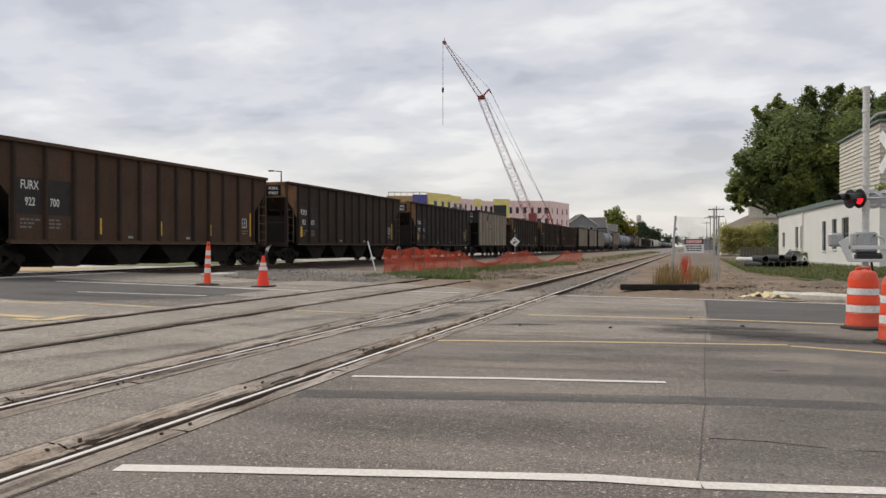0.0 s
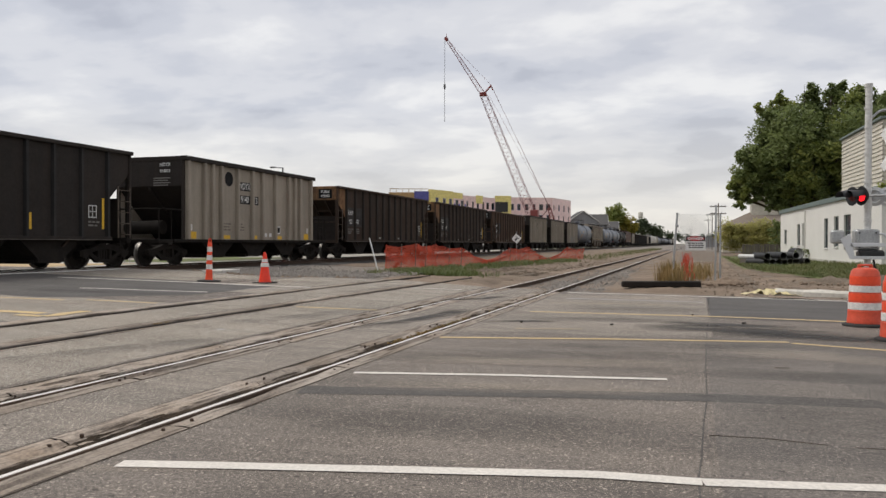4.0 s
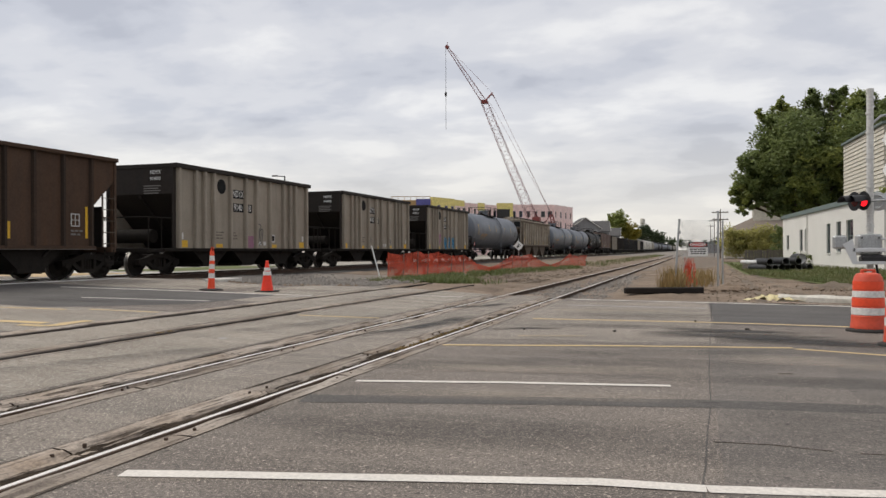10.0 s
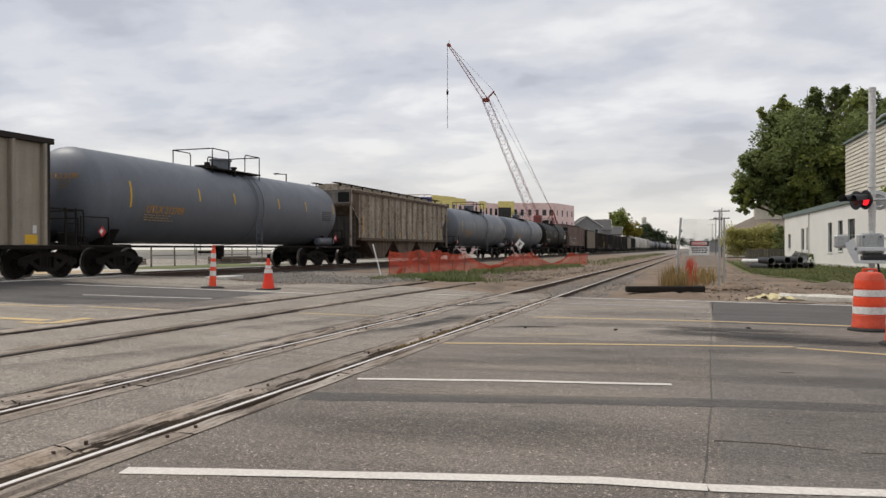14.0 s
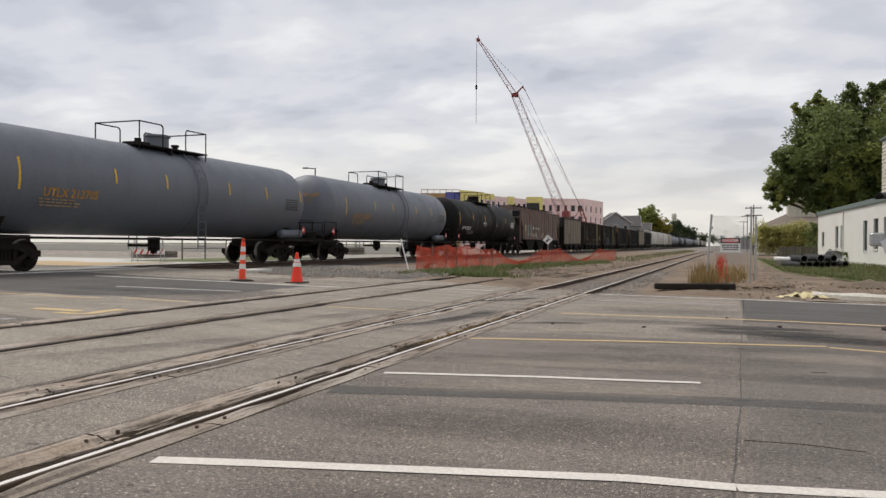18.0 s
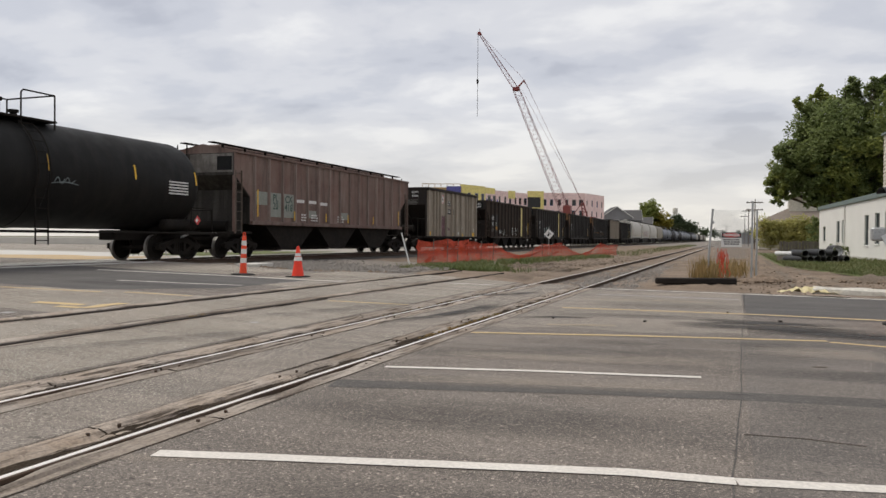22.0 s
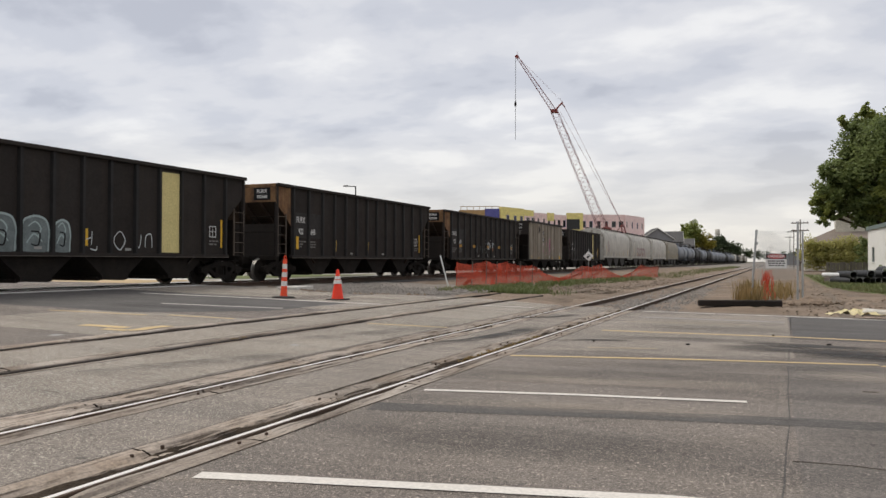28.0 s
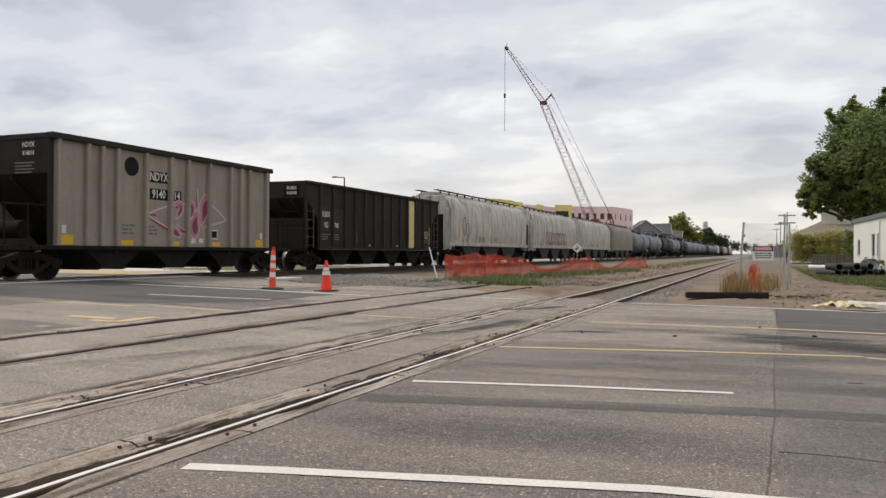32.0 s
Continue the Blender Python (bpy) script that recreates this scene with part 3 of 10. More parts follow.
class Geo:
    """Gathers the vertices and faces of one mesh."""

    def __init__(self):
        self.v, self.f = [], []

    def add(self, verts, faces, m=None):
        n = len(self.v)
        self.v += [tuple(m @ Vector(p)) for p in verts] if m else [tuple(p) for p in verts]
        self.f += [tuple(i + n for i in f) for f in faces]
        return self

    def box(self, lo, hi, m=None):
        (a, b, c), (d, e, f) = lo, hi
        return self.add([(a, b, c), (d, b, c), (d, e, c), (a, e, c), (a, b, f), (d, b, f), (d, e, f), (a, e, f)],
                        [(0, 3, 2, 1), (4, 5, 6, 7), (0, 1, 5, 4), (1, 2, 6, 5), (2, 3, 7, 6), (3, 0, 4, 7)], m)

    def cbox(self, lo, hi, c=0.01, m=None):
        """A box with chamfered edges."""
        mid = [(a + b) / 2 for a, b in zip(lo, hi)]
        half = [abs(b - a) / 2 for a, b in zip(lo, hi)]
        c = min(c, min(half) * 0.9)
        verts, idx = [], {}
        for sx in (-1, 1):
            for sy in (-1, 1):
                for sz in (-1, 1):
                    s = (sx, sy, sz)
                    for ax in range(3):
                        idx[s, ax] = len(verts)
                        verts.append(tuple(mid[k] + s[k] * (half[k] - (0 if k == ax else c)) for k in range(3)))
        faces = []
        for ax in range(3):
            u, w = [k for k in range(3) if k != ax]
            for sg in (-1, 1):
                loop = []
                for su, sw in ((-1, -1), (1, -1), (1, 1), (-1, 1)):
                    s = [0, 0, 0]
                    s[ax], s[u], s[w] = sg, su, sw
                    loop.append(idx[tuple(s), ax])
                faces.append(tuple(loop))
            for su in (-1, 1):
                for sw in (-1, 1):
                    s, r = [0, 0, 0], [0, 0, 0]
                    s[ax], s[u], s[w] = -1, su, sw
                    r[ax], r[u], r[w] = 1, su, sw
                    faces.append((idx[tuple(s), u], idx[tuple(r), u], idx[tuple(r), w], idx[tuple(s), w]))
        for sx in (-1, 1):
            for sy in (-1, 1):
                for sz in (-1, 1):
                    faces.append(tuple(idx[(sx, sy, sz), k] for k in range(3)))
        return self.add(verts, faces, m)

    def tube(self, p, q, r, r2=None, n=8, caps=True, m=None):
        """A round bar from p to q."""
        p, q = Vector(p), Vector(q)
        r2 = r if r2 is None else r2
        t = (q - p).to_track_quat("Z", "Y").to_matrix()
        verts = []
        for c, rr in ((p, r), (q, r2)):
            verts += [c + t @ Vector((rr * math.cos(2 * math.pi * k / n), rr * math.sin(2 * math.pi * k / n), 0)) for k in range(n)]
        faces = [(k, (k + 1) % n, n + (k + 1) % n, n + k) for k in range(n)]
        if caps:
            faces += [tuple(range(n))[::-1], tuple(range(n, 2 * n))]
        return self.add(verts, faces, m)

    def path(self, pts, r, n=6, m=None):
        for a, b in zip(pts, pts[1:]):
            self.tube(a, b, r, n=n, m=m)
        return self

    def lathe(self, prof, n=24, m=None, closed=False):
        """prof: (radius, height) pairs turned round z."""
        verts, faces = [], []
        for r, z in prof:
            verts += [(r * math.cos(2 * math.pi * k / n), r * math.sin(2 * math.pi * k / n), z) for k in range(n)]
        for j in range(len(prof) - 1):
            faces += [(j * n + k, j * n + (k + 1) % n, (j + 1) * n + (k + 1) % n, (j + 1) * n + k) for k in range(n)]
        if closed:
            faces += [tuple(range(n))[::-1], tuple(range((len(prof) - 1) * n, len(prof) * n))]
        return self.add(verts, faces, m)

    def prism(self, poly, a, b, axis=0, m=None):
        """A flat outline pushed from a to b along an axis; the outline gives the other two coordinates."""
        n = len(poly)

        def put(p, d):
            c = list(p)
            c.insert(axis, d)
            return tuple(c)
        verts = [put(p, a) for p in poly] + [put(p, b) for p in poly]
        faces = [tuple(range(n)), tuple(range(n, 2 * n))[::-1]] + [(k, (k + 1) % n, n + (k + 1) % n, n + k) for k in range(n)]
        return self.add(verts, faces, m)

    def grid(self, rows):
        """A sheet from rows of points."""
        w = len(rows[0])
        return self.add([p for r in rows for p in r], [(j * w + i, j * w + i + 1, (j + 1) * w + i + 1, (j + 1) * w + i) for j in range(len(rows) - 1) for i in range(w - 1)])

    def mesh(self, name, material, smooth=True, fix=True):
        me = bpy.data.meshes.new(name)
        me.from_pydata(self.v, [], self.f)
        if fix and len(self.f) < 6000:
            bm = bmesh.new()
            bm.from_mesh(me)
            bmesh.ops.recalc_face_normals(bm, faces=bm.faces)
            bm.to_mesh(me)
            bm.free()
        if smooth:
            me.polygons.foreach_set("use_smooth", [True] * len(me.polygons))
            me.set_sharp_from_angle(angle=radians(34))
        me.materials.append(material)
        return me


def part(name, geo, material, parent, label="", smooth=True, fix=True):
    ob = new(name, geo.mesh(name, material, smooth, fix))
    ob.parent = parent
    return tagged(ob, label) if label else ob


def thing(name, geo, material, label, category, kind="", group="", at=None, smooth=True, fix=True):
    ob = new(name, geo.mesh(name, material, smooth, fix))
    if at:
        ob.matrix_basis = at
    return tagged(ob, label, category, group, kind)


def base(name, label, category, at, group="", kind=""):
    ob = new(name)
    ob.empty_display_size = 0.3
    ob.matrix_basis = at
    return tagged(ob, label, category, group, kind)


def share(ob, parent, m):
    """A further piece on the same mesh."""
    o = new(ob.name.split(".")[0], ob.data)
    o.parent = parent
    o.matrix_basis = m
    for k in ("label",):
        if k in ob:
            o[k] = ob[k]
    return o


TEXTS = {}


def lettering(text, size, material, bold=0.0):
    """A flat mesh of letters from the built-in font; it faces +x and reads along +y seen from +x."""
    key = (text, size, material.name)
    if key not in TEXTS:
        cu = bpy.data.curves.new("letters", "FONT")
        cu.body, cu.size, cu.align_x, cu.align_y, cu.offset, cu.resolution_u = text, size, "CENTER", "CENTER", bold, 2
        ob = bpy.data.objects.new("letters", cu)
        scene.collection.objects.link(ob)
        dg = bpy.context.evaluated_depsgraph_get()
        me = bpy.data.meshes.new_from_object(ob.evaluated_get(dg))
        bpy.data.objects.remove(ob)
        me.transform(Matrix(((0, 0, 1, 0), (1, 0, 0, 0), (0, 1, 0, 0), (0, 0, 0, 1))))
        me.materials.clear()
        me.materials.append(material)
        TEXTS[key] = me
    return TEXTS[key]


def gz(x):
    """The height of the ground: level by the near track, then rising to the main track."""
    return float(np.interp(x, [-60, -21.5, -18.2, -12, -8, -4.3, 0], [0.40, 0.40, 0.38, 0.25, 0.14, 0, 0]))

# ---- ground, road and tracks ----
EDGE_X = [-60, -21, -15.4, -13.6, -11.9, -9.6, -6, -3, 4, 40, 90]
EDGE_Y = [26, 22.0, 22.6, 21.3, 20.7, 22.4, 21.3, 20.6, 19.3, 12.6, 3.5]


def road_edge(x):
    return float(np.interp(x, EDGE_X, EDGE_Y))


def rough(x, y, amount, scale=0.7):
    return noise.noise(Vector((x * scale, y * scale, 3.7))) * amount


def soil(x, y):
    """The unpaved ground beyond the road, a little lower than the rails."""
    k = min(max((y - road_edge(x) + 0.3) / 1.2, 0), 1)
    return gz(x) - 0.012 - k * 0.11


def sheet(x0, x1, y0, y1, nx, ny, height):
    """Rows of points over a stretch of ground; y0 and y1 may follow x."""
    rows = []
    for j in range(ny + 1):
        row = []
        for i in range(nx + 1):
            x = x0 + (x1 - x0) * i / nx
            a = y0(x) if callable(y0) else y0
            b = y1(x) if callable(y1) else y1
            y = a + (b - a) * j / ny
            row.append((x, y, height(x, y)))
        rows.append(row)
    return rows


def build_ground():
    xs = [-2500, -700, -200, -90, -60, -40, -21.5, -18.2, -12, -8, -4.3, 0, 8, 20, 40, 90, 300, 900, 2500]
    ys = [-1500, -500, -150, -40, -9, 0, 10, 18, 24, 30, 45, 70, 120, 200, 400, 800, 1600, 3500]
    rows = [[(x, y, gz(x) - 0.30) for x in xs] for y in ys]
    thing("ground", Geo().grid(rows), FIELD, "wide flat ground of bare earth and thin grass", "ground", "structure", fix=False)
    dirt = sheet(-16.5, 9.5, lambda x: road_edge(x) - 0.4, lambda x: 150.0, 70, 170, lambda x, y: soil(x, y) + rough(x, y, 0.05) + rough(x, y, 0.03, 2.5))
    thing("dirt_strip", Geo().grid(dirt), DIRT, "rutted brown dirt along the railway tracks", "dirt", "structure", fix=False)
    far = sheet(-16.5, 9.5, 149.5, 900, 6, 20, lambda x, y: gz(x) - 0.14)
    thing("far_track_bed", Geo().grid(far), BALLAST, "long grey-brown track bed running to the horizon", "track bed", "structure", fix=False)
    sand = sheet(-33, -23.4, 21.0, lambda x: 28.5 + 0.6 * math.sin(x), 14, 6, lambda x, y: 0.345)
    thing("sand_patch", Geo().grid(sand), SAND, "yellow sand spread beside the main track", "sand", "structure", fix=False)
    lot = sheet(-120, -32, 40, 130, 6, 6, lambda x, y: 0.34)
    thing("parking_lot", Geo().grid(lot), ASPHALT_PALE, "pale grey paved lot behind the train", "paved lot", "structure", fix=False)
    yard = sheet(-75, -22.6, 21.5, lambda x: 34.0 + 0.15 * abs(x + 23), 12, 8, lambda x, y: 0.33)
    thing("concrete_yard", Geo().grid(yard), CONCRETE, "pale new concrete of a building site behind the train", "concrete yard", "structure", fix=False)
    site = sheet(-75, -22.6, lambda x: 34.0 + 0.15 * abs(x + 23), 140, 12, 12, lambda x, y: 0.328)
    thing("site_ground", Geo().grid(site), SITE_GRAVEL, "grey-brown gravel ground of the building site", "gravel", "structure", fix=False)
    verge = sheet(-28.5, -23.6, lambda x: 31.0 + 0.3 * math.sin(x * 2), lambda x: 44 + math.sin(x), 12, 10, lambda x, y: 0.36 + rough(x, y, 0.03, 1.5))
    thing("site_verge", Geo().grid(verge), GRASS_SOIL, "thin yellowed grass strip beside the main track", "grass verge", "structure", fix=False)


SLOTS = [(-20.95, -20.2), (-19.45, -18.7), (-8.95, -8.50), (-7.45, -7.00), (-5.43, -4.755), (-3.92, -3.265)]
RAILS = [-20.55, -19.05, -8.7, -7.2, -5.04, -3.54]


def build_road():
    cuts = [-60, -40, -30, -24, -21.5] + [e for s in SLOTS for e in s] + [-18.2, -16, -14, -13, -12, -11, -10, -6, -4.3, -2, 0, 1.5, 3, 4, 8, 16, 28, 40, 90]
    cuts = sorted(set(cuts))
    g = Geo()
    for a, b in zip(cuts, cuts[1:]):
        if any(s[0] <= a and b <= s[1] for s in SLOTS):
            continue
        n = 12
        g.grid([[(x, -9 + (road_edge(x) + 9) * j / n, gz(x)) for x in (a, b)] for j in range(n + 1)])
    thing("road", g, ASPHALT, "cracked grey asphalt of a wide road at a level crossing", "road", "structure", smooth=False)
    bed = Geo()
    for a, b in SLOTS:
        bed.grid([[(x, y, gz(x) - 0.07) for x in (a - 0.03, b + 0.03)] for y in (-9, 4, 12, road_edge(a) - 0.3)])
    for x, gap in ((-3.54, 0.16), (-5.04, 0.16), (-7.2, 0.11), (-8.7, 0.11)):
        deep = 0.020 if gap > 0.15 else 0.032
        bed.grid([[(q, y, gz(q) - deep - 0.02 * (q - x + gap) + 0.016 * noise.noise(Vector((q * 14, y * 2.2, 0))) + 0.008 * noise.noise(Vector((q * 40, y * 9, 3)))) for q in (x - gap - 0.08, x - gap - 0.04, x - gap, x - gap * 0.7, x - gap * 0.45, x - 0.03)] for y in [-2 + 0.1 * k for k in range(236) if -2 + 0.1 * k < road_edge(x) - 0.3]])
        bed.grid([[(q, y, gz(q) - 0.03) for q in (x + 0.03, x + 0.075)] for y in (-8, 5, 12, road_edge(x) - 0.3)])
    thing("flangeway_bed", bed, GAP_DIRT, "dark dirt-filled slots beside the rails in the road", "flangeway", "structure", smooth=False)


def rail_geo(y0, y1):
    g = Geo()
    prof = [(-0.07, -0.17), (0.07, -0.17), (0.07, -0.155), (0.012, -0.135), (0.012, -0.045), (0.037, -0.035), (0.037, -0.004), (0.030, 0.0), (-0.030, 0.0), (-0.037, -0.004), (-0.037, -0.035), (-0.012, -0.045), (-0.012, -0.135), (-0.07, -0.155)]
    n = len(prof)
    g.add([(x, y, z) for y in (y0, y1) for x, z in prof], [(k, (k + 1) % n, n + (k + 1) % n, n + k) for k in range(n)] + [tuple(range(n)), tuple(range(n, 2 * n))[::-1]])
    return g


def build_tracks():
    spans = (("main_track", "railway main line with dark steel rails carrying the train", RAILS[:2], -420, 1500, 0.40),
             ("siding_track", "disused siding rails sunk into the road surface", RAILS[2:4], -9, 25.6, -0.004),
             ("near_track", "single railway track with shiny rails crossing the road", RAILS[4:], -9, 900, -0.002))
    tie = Geo().cbox((-1.3, -0.11, -0.34), (1.3, 0.11, -0.165), 0.02)
    for name, label, xs, y0, y1, z in spans:
        t = base(name, label, "railway track", pose(0, 0, 0), kind="structure")
        for x in xs:
            h = z if name == "main_track" else gz(x) + z
            r = part("rail", rail_geo(y0, y1), RAIL_RUST if name != "siding_track" else RAIL_DULL, t)
            r.matrix_basis = pose(x, 0, h)
            part("rail_head", Geo().box((x - 0.015, y0, h - 0.002), (x + 0.024, y1, h + 0.003)), RAIL_TOP if name != "siding_track" else RAIL_DULL, t, "bright worn running surface")
        if name == "siding_track":
            continue
        if name == "main_track":
            for x, w in ((-18.42, 0.25), (-19.8, 0.66), (-21.2, 0.25)):
                for k in range(8):
                    part("crossing_panel", Geo().cbox((x - w, -8.8 + k * 3.85, 0.30), (x + w, -5.0 + k * 3.85, 0.398), 0.012), CONCRETE, t, "worn concrete crossing panel")
        cx = sum(xs) / 2
        first = part("tie", tie, TIE, t)
        first.matrix_basis = pose(cx, 23.0, z)
        for k in range(1, 110):
            share(first, t, pose(cx + random.uniform(-0.04, 0.04), 23.0 + k * 0.54, z + random.uniform(-0.012, 0.01), 0, 0, random.uniform(-1.2, 1.2)))
        rest = Geo()
        for k in range(110, 700):
            rest.box((cx - 1.3, 22.9 + k * 0.54, z - 0.34), (cx + 1.3, 23.1 + k * 0.54, z - 0.165))
        tagged(part("ties", rest, TIE, t, smooth=False, fix=False), kind="stuff")
    # stone beds
    g = Geo()
    g.grid([[(x, y, h) for x, h in ((-23.2, 0.16), (-22.2, 0.215), (-17.4, 0.215), (-16.4, 0.12))] for y in (22.2, 60, 200, 1500)])
    thing("main_ballast", g, DARK_BALLAST, "dark crushed-stone bed under the main track", "ballast", "structure", smooth=False)
    g = Geo().grid([[(x, y, h) for x, h in ((-23.2, 0.16), (-22.2, 0.215), (-17.4, 0.215), (-16.4, 0.12))] for y in (-420, -200, -60, -9.2)])
    thing("rear_ballast", g, DARK_BALLAST, "dark crushed-stone bed under the main track", "ballast", "structure", smooth=False)
    g = Geo().grid(sheet(-6.3, -2.2, lambda x: road_edge(x) - 0.2, 150, 16, 120, lambda x, y: -0.135 + rough(x, y, 0.03, 2.0) - max(0, abs(x + 4.29) - 1.6) * 0.12))
    thing("near_ballast", g, BALLAST, "grey-brown crushed stone under the near track", "ballast", "structure", fix=False)

    def slope(x, y):
        return gz(x) - 0.03 - (0.10 if x < -16 else 0) + rough(x, y, 0.05, 1.6)
    g = Geo().grid(sheet(-18.3, -9.4, lambda x: road_edge(x) - 0.15, lambda x: 31 if x < -11 else 27.5, 40, 36, slope))
    thing("gravel_bank", g, BALLAST, "bank of pale grey crushed stone beside the road", "gravel", "structure", fix=False)
    g = Geo().grid(sheet(-9.5, -5.4, lambda x: road_edge(x) - 0.12, lambda x: 28.5 + 0.8 * math.sin(x * 2), 24, 26, lambda x, y: gz(x) - 0.035 - max(0, x + 6.3) * 0.3 - max(0, y - 25) * 0.024 + rough(x, y, 0.035, 1.6)))
    thing("dirt_apron", g, DIRT, "trodden brown dirt where the siding rails end", "dirt", "structure", fix=False)
    # loose stones on the bank
    st = Geo()
    rs = random.Random(5)
    for k in range(8200):
        if k < 3900:
            x = rs.uniform(-17.0, -9.6)
            y = road_edge(x) + abs(rs.gauss(0, 2.6)) + 0.05
            if x > -12 and y > 28:
                continue
            h = slope(x, y)
        else:
            x, y = rs.uniform(-6.2, -0.9), 20.8 + abs(rs.gauss(0, 11))
            h = -0.135 - max(0, abs(x + 4.29) - 1.6) * 0.12
        r = rs.uniform(0.025, 0.065)
        m = pose(x, y, h + r * 0.3, rs.uniform(0, 360), rs.uniform(0, 360), rs.uniform(0, 360))
        vs = [(r, 0, 0), (-r, 0, 0), (0, r * 0.8, 0), (0, -r * 0.9, 0), (0, 0, r * 0.7), (0, 0, -r * 0.7)]
        st.add([(a * rs.uniform(0.8, 1.2), b * rs.uniform(0.8, 1.2), c) for a, b, c in vs], [(0, 2, 4), (2, 1, 4), (1, 3, 4), (3, 0, 4), (2, 0, 5), (1, 2, 5), (3, 1, 5), (0, 3, 5)], m)
    thing("ballast_stones", st, STONE, "loose grey crushed stones beside the tracks", "stones", "stuff", smooth=False, fix=False)


def strip(name, pts, width, material, label, category="road marking", lift=0.0062):
    """A painted band along points on the ground; the ends are cut along the travel way."""
    g = Geo()
    fine = []
    for (x0, y0), (x1, y1) in zip(pts, pts[1:]):
        n = max(1, int(math.hypot(x1 - x0, y1 - y0) / 0.4))
        fine += [(x0 + (x1 - x0) * k / n, y0 + (y1 - y0) * k / n) for k in range(n)]
    fine.append(pts[-1])
    rows = []
    for k, (x, y) in enumerate(fine):
        a, b = fine[max(k - 1, 0)], fine[min(k + 1, len(fine) - 1)]
        d = Vector((b[0] - a[0], b[1] - a[1], 0)).normalized()
        nrm = Vector((-d.y, d.x, 0))
        w = width / 2 * (1 + 0.10 * noise.noise(Vector((x * 2.3, y * 2.3, 1))))
        j = 0.012 * noise.noise(Vector((x * 1.5, y * 1.5, 7)))
        rows.append([(x + nrm.x * (s * w + j), y + nrm.y * (s * w + j), gz(x) + lift) for s in (-1, 1)])
    g.grid(rows)
    return thing(name, g, material, label, category, "structure", smooth=False, fix=False)


def patch(name, x0, x1, y0, y1, material, label, lift=0.004, wobble=0.12):
    def lo(x):
        return (y0(x) if callable(y0) else y0) + wobble * noise.noise(Vector((x * 0.9, 1.7, 0)))

    def hi(x):
        return (y1(x) if callable(y1) else y1) + wobble * noise.noise(Vector((x * 0.9, 8.1, 0)))
    g = Geo().grid(sheet(x0, x1, lo, hi, 24, 4, lambda x, y: gz(x) + lift))
    return thing(name, g, material, label, "road patch", "structure", smooth=False, fix=False)


def smear(pts, width, material, label, lift=0.0055):
    """A soft stain along points on the ground; its sheet carries how far across and along a spot lies."""
    g = Geo()
    rows, n = [], len(pts)
    for k, (x, y) in enumerate(pts):
        a, b = pts[max(k - 1, 0)], pts[min(k + 1, n - 1)]
        d = Vector((b[0] - a[0], b[1] - a[1], 0)).normalized()
        rows.append([(x - d.y * q * width, y + d.x * q * width, gz(x) + lift) for q in (-0.5, 0.0, 0.5)])
    g.grid(rows)
    o = thing("road_stain", g, material, label, "stain", "structure", smooth=False, fix=False)
    uv = o.data.uv_layers.new(name="spread")
    for lp in o.data.loops:
        uv.data[lp.index].uv = ((lp.vertex_index // 3) / (n - 1), (lp.vertex_index % 3) / 2)
    return o


